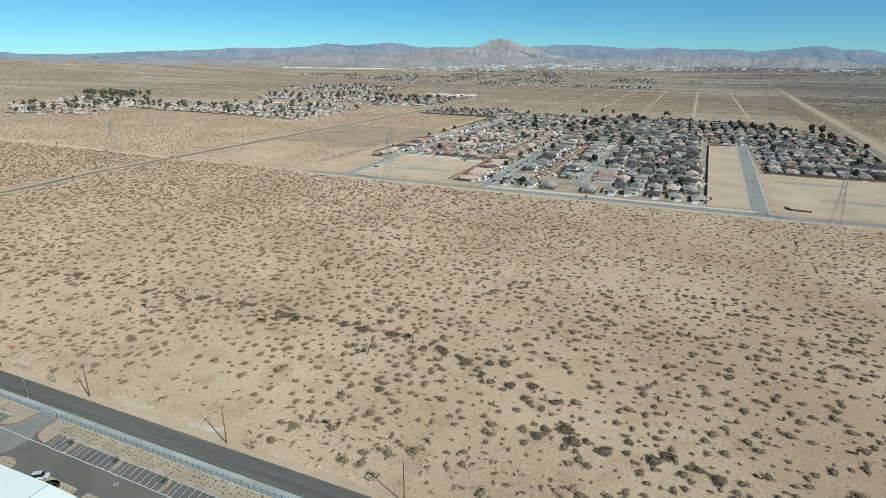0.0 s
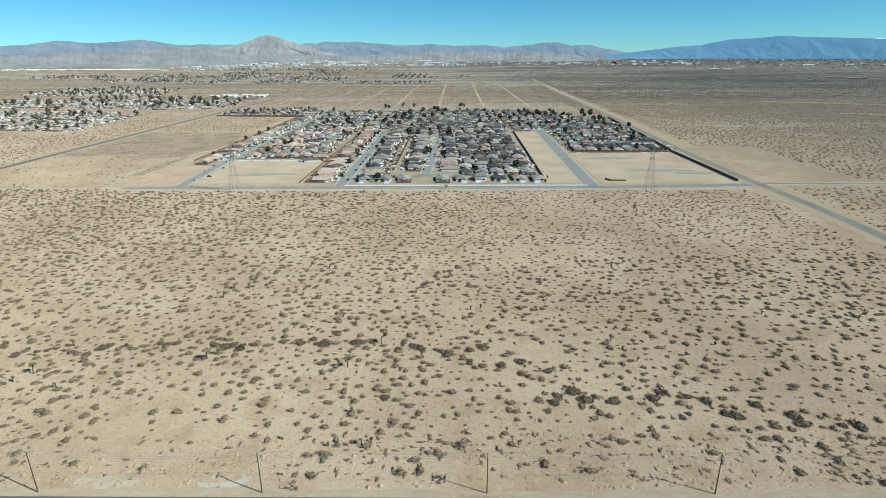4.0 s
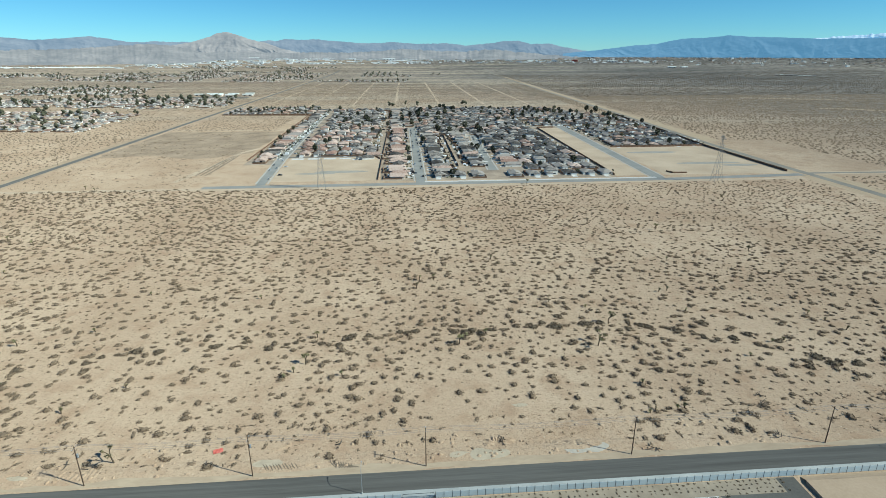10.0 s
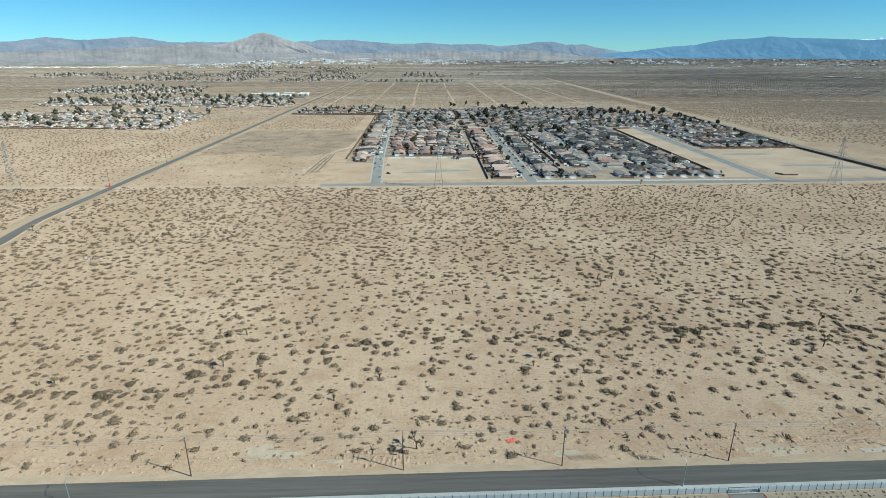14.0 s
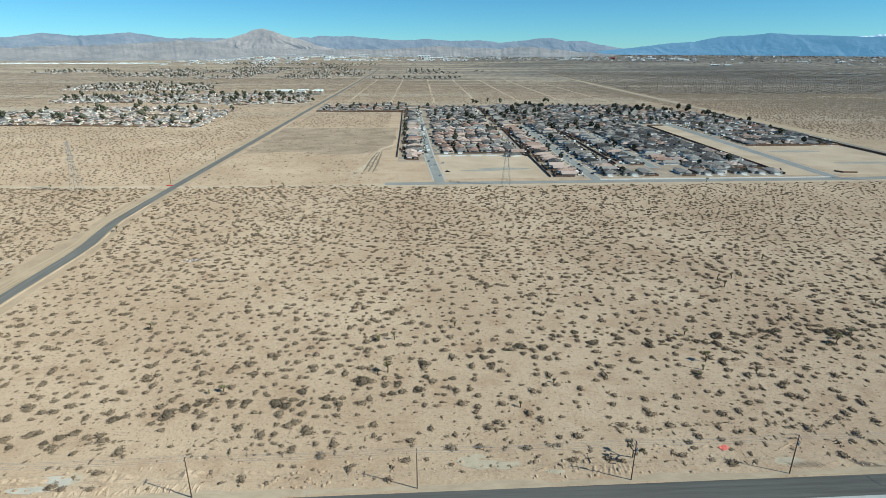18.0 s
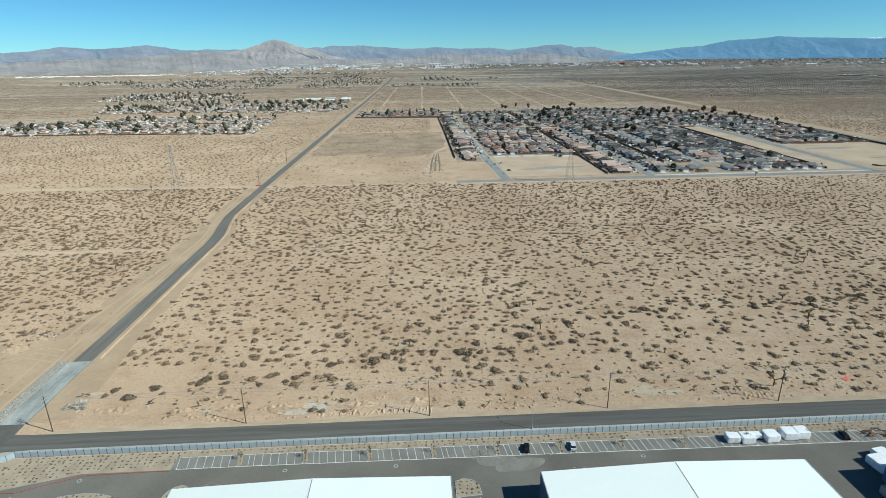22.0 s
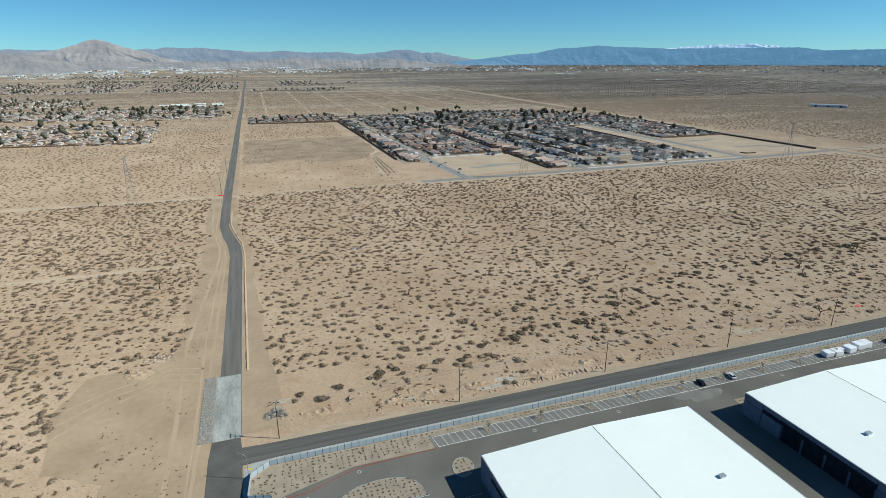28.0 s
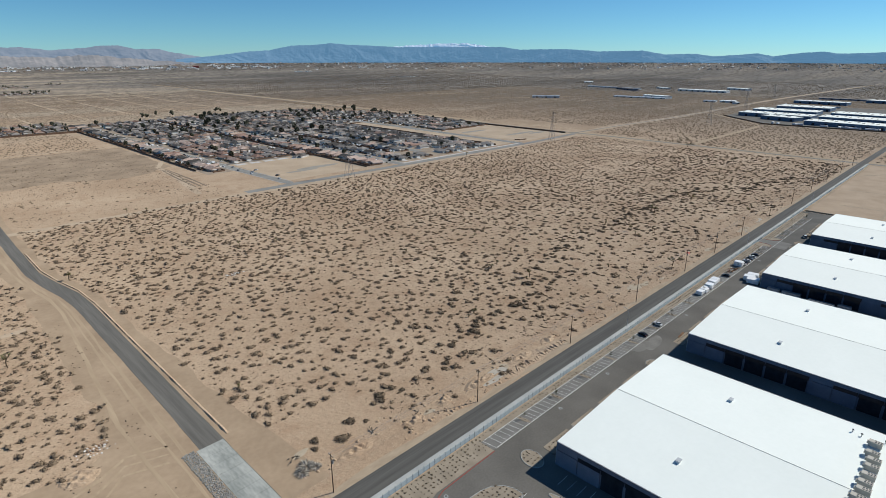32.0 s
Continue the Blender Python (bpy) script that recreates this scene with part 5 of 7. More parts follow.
def clod(seed):
    r = np.random.RandomState(seed)
    v = [(0, 0, 0.5)]
    for q, h in ((0.55, 0.36), (1.0, -0.02)):
        for k in range(7):
            a = 2 * np.pi * k / 7
            e = q * r.uniform(0.7, 1.3)
            v.append((e * np.cos(a), e * np.sin(a), h * r.uniform(0.6, 1.2)))
    f = []
    for k in range(7):
        m = (k + 1) % 7
        f += [(0, 1 + k, 1 + m), (1 + k, 8 + k, 8 + m), (1 + k, 8 + m, 1 + m)]
    return np.array(v), np.array(f)


n = 700
cp = np.stack([nr.uniform(14, 780, n), 9.5 + 16 * nr.uniform(0, 1, n) ** 2, np.zeros(n)], 1)
keep = np.array([noise.noise(Vector((x * 0.02, y * 0.1, 9.0))) > -0.12 for x, y in cp[:, :2]])
cp = cp[keep]
scatter("soil_clods", cp, nr.uniform(0.25, 1.0, len(cp)), [clod(k) for k in range(5)], soil, "lumps of churned soil along the road", "soil clods", 31)
silt_m = mat("pale_silt", (0.39, 0.325, 0.24), (0.52, 0.435, 0.325), 0.3, 0.95, 0.08, 1.5, space="World")
for k, (px, py, pr) in enumerate(((401, 11.5, 6), (391, 12, 4), (430, 13, 6), (416, 37, 4), (97, 15, 5), (106, 17, 4), (231, 17.6, 7), (240, 15.5, 4), (255, 12.5, 4), (62, 16, 4), (16, 30, 4), (330, 12.5, 5))):
    setting("silt_patch", Shape().prism(wavy((lambda q: q + q[:1])(blob(px, py, pr, pr * 0.42, 22, 0.2 * math.sin(k * 2.0))), 2.2, 70 + k, 1.0)[:-1], -0.1, 0.032), silt_m, "pale dried silt on the road verge", "silt")
P, Q = field(2.1, 14, 780, 9.5, 34, 0.3, 1.5, 0.9, 2.0, 0.6)
scatter("brush_litter", P, Q, [(v * np.array([1.3, 0.8, 0.45]), f) for v, f in mid_t], bush_m, "flattened dead brush lying on churned sand", "dead brush", 33)
rp_ = np.stack([nr.uniform(-150, -35, 150), 208 + nr.normal(0, 9, 150), np.zeros(150)], 1)
rp_[::3, :2] = np.stack([nr.uniform(-120, -60, 50), nr.normal(150, 18, 50)], 1)
scatter("rubble", rp_, nr.uniform(0.15, 0.75, 150) ** 1.4, [clod(k + 20) for k in range(5)], stain, "pale broken rubble dumped beside the track", "rubble", 35)
heap_rng = np.random.RandomState(5)
for hx, hy, hn in ((76.5, 203.5, 60), (-31.8, 82.0, 34)):
    heap = thing("debris_heap", hx, hy, 0, 0, "dumped heap of pale and dark litter on the sand", "debris", "debris heaps")
    for nm, hm in (("pale_litter", line_paint), ("dark_litter", dead_m), ("brown_litter", rust_m)):
        V_, F_, c0 = [], [], 0
        for q in range(hn):
            cv_, cf_ = clod(q % 9)
            sz_ = heap_rng.uniform(0.12, 0.5)
            V_.append(cv_ * sz_ + np.array([heap_rng.normal(0, 2.4), heap_rng.normal(0, 1.6), 0.02]))
            F_.append(cf_ + c0)
            c0 += len(cv_)
        for pv, pf in zip(V_, F_):
            part(nm, fast_mesh(nm, pv, pf - pf.min()), hm, heap)
tarp_m = mat("faded_red_cloth", (0.55, 0.1, 0.08), (0.7, 0.22, 0.17), 0.8, 0.8, 0.02)
cloth = Shape()
for i in range(6):
    for j in range(5):
        q = [(-1.4 + (i + a) * 0.5, -1.1 + (j + b) * 0.42) for a, b in ((0, 0), (1, 0), (1, 1), (0, 1))]
        cloth.face(*[(x + 0.2 * noise.noise(Vector((x, y, 4))), y + 0.2 * noise.noise(Vector((x, y, 9))), 0.12 + 0.3 * abs(noise.noise(Vector((x * 1.3, y * 1.3, 2))))) for x, y in q])
o = part("tarpaulin", cloth, tarp_m)
o.matrix_basis = pose(312.4, 19.7, 0.03, 0, 0, 25)
tagged(o, "crumpled faded red tarpaulin on the sand", "tarpaulin")
grey_twigs = mat("dead_grey_twigs", (0.38, 0.34, 0.28), (0.62, 0.57, 0.5), 0.6, 0.95, 0.05, 3.5, island=0.4)
for bx, by, bs in ((11.4, 21.5, 3.0), (14.2, 23.2, 3.6), (16.2, 20.8, 2.4)):
    me = fast_mesh("dead_shrub", *tuft(320, int(bs * 10), 0.5, 0.07))
    me.materials.append(grey_twigs)
    o = new("dead_shrub", me)
    o.matrix_basis = pose(bx, by, 0) @ Matrix.Diagonal((bs, bs, bs, 1))
    tagged(o, "leafless pale grey dead shrub on bare sand", "shrub", "dead shrubs")
wp = np.stack([nr.uniform(-46, -13, 900), nr.uniform(-120, 200, 900), np.zeros(900)], 1)
wp = wp[(np.array([noise.noise(Vector((a * 0.06, b * 0.04, 2.2))) for a, b in wp[:, :2]]) > 0.02) & (wp[:, 0] < -14 - np.clip((60 - np.abs(wp[:, 1] - 35)) * 0.05, 0, 3))]
scatter("low_weeds", wp, nr.uniform(0.15, 0.6, len(wp)), far_t, bush_m, "sparse dry weeds on the sand shoulder", "weeds", 38)
# stones of the ford
st = Shape()
for k in range(2600):
    x, y, s = rs.uniform(-12.9, -8.5), rs.uniform(12.6, 57), rs.uniform(0.12, 0.3)
    n = len(st.v)
    for i in range(6):
        a = 2 * math.pi * i / 6
        st.v.append((x + s * math.cos(a) * rs.uniform(0.7, 1.2), y + s * math.sin(a) * rs.uniform(0.7, 1.2), 0.02))
    for i in range(6):
        st.v.append((x + 0.55 * s * math.cos(i * 1.05 + 0.3), y + 0.55 * s * math.sin(i * 1.05 + 0.3), 0.05 + s * 0.7))
    st.f.append(tuple(n + 6 + i for i in range(6)))
    for i in range(6):
        j = (i + 1) % 6
        st.f.append((n + i, n + j, n + 6 + j, n + 6 + i))
tagged(part("riprap", st, riprap), "grey broken stones beside the concrete ford", "stones", "", "stuff")


# ---------------------------------------------------------------- vehicles and goods
def paint(name, c, metal=0.2):
    return mat(name, tuple(q * 0.85 for q in c), c, 0.6, 0.3, metal=metal)


PAINTS = {"white": paint("white_car_paint", (0.7, 0.71, 0.72)), "black": paint("black_car_paint", (0.015, 0.016, 0.018)), "grey": paint("grey_car_paint", (0.16, 0.18, 0.2), 0.5), "blue": paint("blue_car_paint", (0.06, 0.1, 0.16), 0.4), "silver": paint("silver_car_paint", (0.45, 0.46, 0.48), 0.6)}


def car(x, y, rz, colour, van=False):
    c = thing("van" if van else "car", x, y, 0.04, rz, f"{colour} parked {'van' if van else 'car'} on the asphalt", "van" if van else "car", "parked cars")
    p = PAINTS[colour]
    h = 0.55 if not van else 1.1
    body = Shape()
    prof = [(-2.25, 0.35), (2.25, 0.35), (2.3, 0.7), (2.1, 0.9), (1.0, 1.0), (-1.7, 1.02), (-2.25, 0.95)]
    n = len(body.v)
    for sy in (-0.9, 0.9):
        body.v += [(px, sy, pz) for px, pz in prof]
    k = len(prof)
    body.f += [tuple(n + i for i in range(k)), tuple(n + k + i for i in reversed(range(k)))]
    for i in range(k):
        j = (i + 1) % k
        body.f.append((n + j, n + i, n + k + i, n + k + j))
    part("body", body, p, c)
    cab = Shape()
    q0, q1, t0, t1 = (-2.1, 1.1, -1.9, 0.6) if van else (-1.75, 1.0, -1.2, 0.25)
    for (a, b, zz, hw) in ((q0, q1, 0.98, 0.84), (t0, t1, 0.98 + h, 0.66 if not van else 0.78)):
        cab.v += [(a, -hw, zz), (b, -hw, zz), (b, hw, zz), (a, hw, zz)]
    cab.f += [(0, 1, 5, 4), (1, 2, 6, 5), (2, 3, 7, 6), (3, 0, 4, 7)]
    part("cabin_glass", cab, dark_glass, c, "dark car windows")
    hw = 0.68 if not van else 0.8
    part("roof", Shape().box(t0 - 0.03, -hw, 0.98 + h, t1 + 0.03, hw, 1.03 + h), p, c)
    for wx in (-1.4, 1.4):
        for wy in (-0.86, 0.86):
            w = part("wheel", Shape().bar((wx, wy - 0.12, 0.33), (wx, wy + 0.12, 0.33), 0.33, sides=10), tyre_m, c)
            part("rim", Shape().bar((wx, wy - 0.13, 0.33), (wx, wy + 0.13, 0.33), 0.18, sides=8), steel_grey, w)
    for wy in (-0.6, 0.6):
        part("headlight", Shape().box(2.16, wy - 0.2, 0.62, 2.29, wy + 0.2, 0.76), panel_white, c)
        part("tail_light", Shape().box(-2.28, wy - 0.2, 0.72, -2.2, wy + 0.2, 0.86), red_paint, c)


for x, col in ((286, "black"), (315, "white"), (318, "black"), (323.3, "white"), (328.6, "grey"), (333.5, "white"), (339, "black"), (178, "black"), (193.5, "white")):
    car(x, bay_y(x) - 2.9, 80 if col != "grey" else 262, col)
car(406.6, -27.9, 38, "white", True)
# dug sand: low ridges and spoil along the verge
def sand_ridge(shape, line, h, w, seed):
    pts = []
    for (xa, ya), (xb, yb) in zip(line, line[1:]):
        n = max(2, int(math.hypot(xb - xa, yb - ya) / 0.8))
        pts += [(xa + (xb - xa) * i / n, ya + (yb - ya) * i / n) for i in range(n)]
    pts.append(line[-1])
    rows = []
    for i, (x, y) in enumerate(pts):
        a, b = pts[max(0, i - 1)], pts[min(len(pts) - 1, i + 1)]
        ln = math.hypot(b[0] - a[0], b[1] - a[1])
        nx, ny = -(b[1] - a[1]) / ln, (b[0] - a[0]) / ln
        k = (0.6 + 0.9 * abs(noise.noise(Vector((x * 0.9, y * 0.9, seed))))) * min(1.0, 0.2 + min(i, len(pts) - 1 - i) * 0.4)
        j = 0.3 * noise.noise(Vector((x * 0.7, y * 0.7, seed + 5)))
        rows.append([(x + nx * (q * w + j), y + ny * (q * w + j), z * h * k - 0.03) for q, z in ((-1, 0), (-0.35, 0.8), (0.1, 1.0), (0.5, 0.55), (1, 0))])
    for ra, rb in zip(rows, rows[1:]):
        for p, q, u, v in zip(ra, ra[1:], rb[1:], rb):
            shape.face(p, q, u, v)


rr = random.Random(31)
dug = Shape()
for k in range(11):
    t = math.radians(200 - k * 21 + rr.uniform(-8, 8))
    sand_ridge(dug, [(404 + 1.0 * math.cos(t), 16 + 0.8 * math.sin(t)), (404 + rr.uniform(4, 8) * math.cos(t), 16 + rr.uniform(2.5, 4.5) * math.sin(t))], rr.uniform(0.45, 0.9), 0.7, k)
for k in range(30):
    x = 108 + k * 1.35 + rr.uniform(-0.5, 0.5)
    sand_ridge(dug, [(x, 9.2 + rr.uniform(-0.5, 0.5)), (x + rr.uniform(-1.2, 2.2), 10.8 + rr.uniform(-0.4, 2.6))], rr.uniform(0.4, 0.95), rr.uniform(0.4, 0.75), 40 + k)
for k in range(34):
    x, y = rr.choice((rr.uniform(60, 108), rr.uniform(150, 345), rr.uniform(413, 600))), rr.uniform(10.5, 24)
    t = rr.uniform(-0.5, 0.7)
    n = rr.uniform(1.5, 4.0)
    sand_ridge(dug, [(x - n * math.cos(t), y - n * math.sin(t) * 0.6), (x, y + rr.uniform(-0.5, 0.5)), (x + n * math.cos(t), y + n * math.sin(t) * 0.6)], rr.uniform(0.25, 0.6), rr.uniform(0.35, 0.7), 80 + k)
for k in range(8):
    sand_ridge(dug, [(266 + k * 1.7 + rr.uniform(-1, 1), 9.5 + rr.uniform(0, 1)), (268 + k * 1.5, 12.5 + rr.uniform(0, 3))], rr.uniform(0.2, 0.45), 0.7, 130 + k)
setting("dug_sand", dug, soil, "low ridges of dug sand on the road verge", "dug sand")
earth_m = mat("brown_earth", (0.27, 0.19, 0.125), (0.42, 0.305, 0.205), 0.25, 0.95, 0.05, 1.3, space="World", island=0.2)
ep = np.stack([nr.normal(432, 13, 900), 24 + nr.normal(0, 6, 900), np.zeros(900)], 1)
scatter("earth_crumbs", ep[ep[:, 1] > 9.5], nr.uniform(0.12, 0.4, int((ep[:, 1] > 9.5).sum())), crumb_t, earth_m, "crumbs of turned brown earth on the sand", "earth", 61)
pale_m = mat("whitish_silt", (0.41, 0.365, 0.305), (0.53, 0.48, 0.405), 0.25, 0.95, 0.1, 1.2, space="World")
for k, (x, y, a, b) in enumerate(((98.5, 14.4, 9.0, 3.6), (433, 11.6, 8.0, 2.8))):
    setting("silt_patch", Shape().prism(wavy((lambda q: q + q[:1])(blob(x, y, a, b, 26, 0.1)), 1.6, 240 + k, 1.0)[:-1], -0.1, 0.075), pale_m, "whitish dried silt on the road verge", "silt")
# dark strips on the sand verge: wheel ruts, and strokes painted as mound shadows
for k in range(9):
    x = 349.4 + k * 0.85
    strip("wheel_mark", [(x, 12.6 - k * 0.28, 0.22), (x + 0.5, 11.2 - k * 0.24, 0.36), (x + 1.9, 9.4 - k * 0.06, 0.34), (x + 2.6, 8.6, 0.2)], 0.3, dark_strip_m, 0.075 + 0.003 * k, "dark curved wheel mark in loose sand", "wheel mark", 0.12, 160 + k)
# these strokes stand for the sun shadows of small mounds
for k in range(11):
    x = 328.4 + k * 0.98
    strip("wheel_mark", [(x, 12.4 - 0.2 * (k % 3), 0.15), (x + 0.9, 11 - 0.3 * (k % 2), 0.4), (x + 1.7, 9.6 - 0.2 * (k % 3), 0.18)], 0.3, dark_strip_m, 0.07, "short dark stroke painted as shadow of a sand mound", "wheel mark", 0.2, 180 + k)
SMALL_CARS = {}


def far_car(x, y, rz, colour):
    """A parked car seen from half a kilometre: lower body, cabin, roof."""
    m = pose(x, y, 0.1, 0, 0, rz)
    if colour in SMALL_CARS:
        return copy_thing(SMALL_CARS[colour], m)
    c = thing("car", x, y, 0.1, rz, f"{colour} car parked by the houses", "car", "street cars")
    body = Shape()
    for z, a0, a1, w in ((0.25, -2.2, 2.2, 0.85), (0.7, -2.3, 2.3, 0.92), (0.95, -2.2, 1.9, 0.88)):
        body.v += [(a0, -w, z), (a1, -w, z), (a1, w, z), (a0, w, z)]
    for q in (0, 4):
        body.f += [(q + i, q + (i + 1) % 4, q + 4 + (i + 1) % 4, q + 4 + i) for i in range(4)]
    body.f += [(8, 9, 10, 11), (3, 2, 1, 0)]
    part("body", body, PAINTS[colour], c)
    cab = Shape()
    cab.v = [(-1.9, -0.82, 0.95), (1.0, -0.82, 0.95), (1.0, 0.82, 0.95), (-1.9, 0.82, 0.95), (-1.5, -0.66, 1.5), (0.3, -0.66, 1.5), (0.3, 0.66, 1.5), (-1.5, 0.66, 1.5)]
    cab.f = [(i, (i + 1) % 4, 4 + (i + 1) % 4, 4 + i) for i in range(4)]
    part("cabin_glass", cab, dark_glass, c, "dark car windows")
    part("roof", Shape().box(-1.55, -0.68, 1.5, 0.35, 0.68, 1.56), PAINTS[colour], c)
    SMALL_CARS[colour] = c
    return c


cr = random.Random(9)
for line, w in (([(239, 430), (233, 560), (224, 900)], 9), ([(396, 430), (400, 820)], 9.5), ([(478, 480), (483, 600), (492, 720)], 9)):
    for (xa, ya), (xb, yb) in zip(line, line[1:]):
        for k in range(int((yb - ya) / 17)):
            t, side = (k + cr.random()) / int((yb - ya) / 17), cr.choice((-1, 1))
            if cr.random() < 0.8:
                far_car(xa + (xb - xa) * t + side * (w / 2 - 1.2), ya + (yb - ya) * t, 90 * side, cr.choice(("black", "white", "grey", "silver", "blue", "black")))
            if cr.random() < 0.55:
                far_car(xa + (xb - xa) * t + side * (w / 2 + 7), ya + (yb - ya) * t + 7, 0, cr.choice(("black", "white", "grey", "silver", "black")))


def bale(x, y, sx, sy, sz, rz):
    b = thing("wrapped_pallet_stack", x, y, 0.04, rz, "large block of goods in white shrink wrap", "wrapped goods", "wrapped stacks")
    s = Shape()
    br = random.Random(int(x * 10))
    n, rings = 6, ((0.15, 0.0), (sz * 0.45, -0.05), (sz - 0.08, 0.0), (sz - 0.04, 0.06), (sz, 0.2))
    for z, g in rings:
        for side in range(4):
            for i in range(n):
                t = -1 + 2 * i / n
                px, py = ((t, -1), (1, t), (-t, 1), (-1, -t))[side]
                soft = 0.08 if i == 0 else 0.0
                s.v.append((px * (sx / 2 - g - soft) + br.uniform(-0.05, 0.05), py * (sy / 2 - g - soft) + br.uniform(-0.05, 0.05), z + (br.uniform(-0.03, 0.03) if z > 1 else 0)))
    m = 4 * n
    for a in range(len(rings) - 1):
        for i in range(m):
            j = (i + 1) % m
            s.f.append((a * m + i, a * m + j, a * m + m + j, a * m + m + i))
    top = (len(rings) - 1) * m
    s.v.append((br.uniform(-0.4, 0.4), br.uniform(-0.4, 0.4), sz + 0.03))
    for i in range(m):
        s.f.append((top + i, top + (i + 1) % m, len(s.v) - 1))
    part("wrap", s, plastic_wrap, b)
    part("pallet", Shape().box(-sx / 2, -sy / 2, 0, sx / 2, sy / 2, 0.16), wood_pole, b)


for x, dy, sx, sy, sz in ((247.5, -2.6, 4.2, 3.4, 2.3), (252.2, -3.0, 4.3, 3.8, 2.4), (256.2, -1.6, 3.4, 2.2, 1.8), (260.6, -2.6, 4.6, 4.0, 2.5), (267.4, -1.8, 4.6, 4.2, 2.6), (271.6, -1.6, 4.4, 4.0, 2.7), (311, -1.8, 4.4, 4.8, 3.0)):
    bale(x, bay_y(x) + dy, sx, sy, sz, rs.uniform(-6, 6))
for x, y, sx, sy in ((290.5, -27, 5, 6.5), (294, -24, 4.5, 6), (299, -24.5, 4.5, 6)):
    bale(x - 4, y - 2, sx, sy, 2.7, 8)


def container(x, y, rz, ln):
    c = thing("cargo_container", x, y, 0.04, rz, "pale steel cargo container in the warehouse shade", "container", "cargo containers")
    part("box", Shape().box(-1.2, -ln / 2, 0.15, 1.2, ln / 2, 2.7), PAINTS["silver"], c)
    ribs = Shape()
    for i in range(int(ln / 0.6)):
        ribs.box(-1.24, -ln / 2 + 0.2 + i * 0.6, 0.2, 1.24, -ln / 2 + 0.45 + i * 0.6, 2.66)
    part("ribs", ribs, panel_white, c)
    part("doors", Shape().box(-1.1, ln / 2, 0.25, 1.1, ln / 2 + 0.06, 2.6), steel_grey, c)


for x, y, ln in ((279, -42, 6), (279, -51, 9), (276, -66, 12), (279, -76, 6)):
    container(x, y, 0, ln)
deb = thing("timber_pile", 299, bay_y(299) - 2.6, 0.04, 0, "loose pile of brown timber and rusty scrap", "timber pile")
for k in range(26):
    a = Vector((rs.uniform(-6, 6), rs.uniform(-2, 2), rs.uniform(0.05, 0.9)))
    t = rs.uniform(0, 3.14)
    b = a + Vector((math.cos(t) * 2.6, math.sin(t) * 1.4, rs.uniform(-0.1, 0.2)))
    part("plank", Shape().bar(a, b, rs.uniform(0.1, 0.3), sides=4), rust_m, deb)
rack = thing("beam_stack", 191, -26.2, 0.04, 4, "short stack of rusty beams on the yard", "beams")
for k in range(3):
    part("beam", Shape().box(-3.2, -0.45 + k * 0.3, 0.0, 3.2, -0.23 + k * 0.3, 0.35), rust_m, rack)
for x, y in [(q, bay_y(q) - 8.4) for q in (100, 135, 215, 330, 430)] + [(37, -18.5), (20, -25)]:
    mh = thing("manhole", x, y, 0.03, 0, "round manhole with pale concrete collar", "manhole", "manholes")
    part("collar", Shape().bar((0, 0, 0), (0, 0, 0.03), 0.75, sides=18), concrete, mh)
    part("cover", Shape().bar((0, 0, 0.03), (0, 0, 0.045), 0.42, sides=16), sealed, mh, "dark iron cover")
sapling_m = mat("sapling_leaves", (0.05, 0.055, 0.03), (0.14, 0.13, 0.075), 0.8, 0.9, island=0.5)
twig = Shape().bar((0, 0, 0), (0.05, 0, 2.6), 0.05, 0.025, 5)
for k in range(5):
    twig.bar((0.03, 0, 1.5 + 0.2 * k), (0.7 * math.cos(k * 2.4), 0.7 * math.sin(k * 2.4), 2.4 + 0.2 * k), 0.02, 0.008, 4)
twig_me = twig.mesh("trunk")
sp, sr = Shape(), random.Random(14)
for _ in range(60):
    q = Vector((sr.gauss(0, 0.42), sr.gauss(0, 0.42), sr.uniform(1.6, 3.2)))
    a_ = Vector((sr.gauss(0, 1), sr.gauss(0, 1), sr.gauss(0, 1))).normalized() * 0.16
    b_ = a_.orthogonal() * 0.6
    sp.face(q - a_, q - b_, q + a_, q + b_)
crown_me = sp.mesh("crown")
for k, ix in enumerate(islands):
    t = thing("sapling", ix + 0.2, bay_y(ix) - 2.6, 0.13, k * 77, "thin young tree in a parking island", "tree", "parking saplings")
    part("trunk", twig_me, trunk_m, t)
    part("crown", crown_me, sapling_m, t)


# ---------------------------------------------------------------- houses
def hip_roof(s, x0, x1, y0, y1, z, rise, eave=0.6):
    x0, x1, y0, y1 = x0 - eave, x1 + eave, y0 - eave, y1 + eave
    w, l = x1 - x0, y1 - y0
    if w < l:
        r0, r1 = ((x0 + x1) / 2, y0 + w / 2, z + rise), ((x0 + x1) / 2, y1 - w / 2, z + rise)
        c = [(x0, y0, z), (x1, y0, z), (x1, y1, z), (x0, y1, z)]
        s.face(c[0], c[1], r0).face(c[2], c[3], r1).face(c[1], c[2], r1, r0).face(c[3], c[0], r0, r1)
    else:
        r0, r1 = (x0 + l / 2, (y0 + y1) / 2, z + rise), (x1 - l / 2, (y0 + y1) / 2, z + rise)
        c = [(x0, y0, z), (x1, y0, z), (x1, y1, z), (x0, y1, z)]
        s.face(c[3], c[0], r0).face(c[1], c[2], r1).face(c[0], c[1], r1, r0).face(c[2], c[3], r0, r1)
    s.face((x0, y1, z), (x1, y1, z), (x1, y0, z), (x0, y0, z))


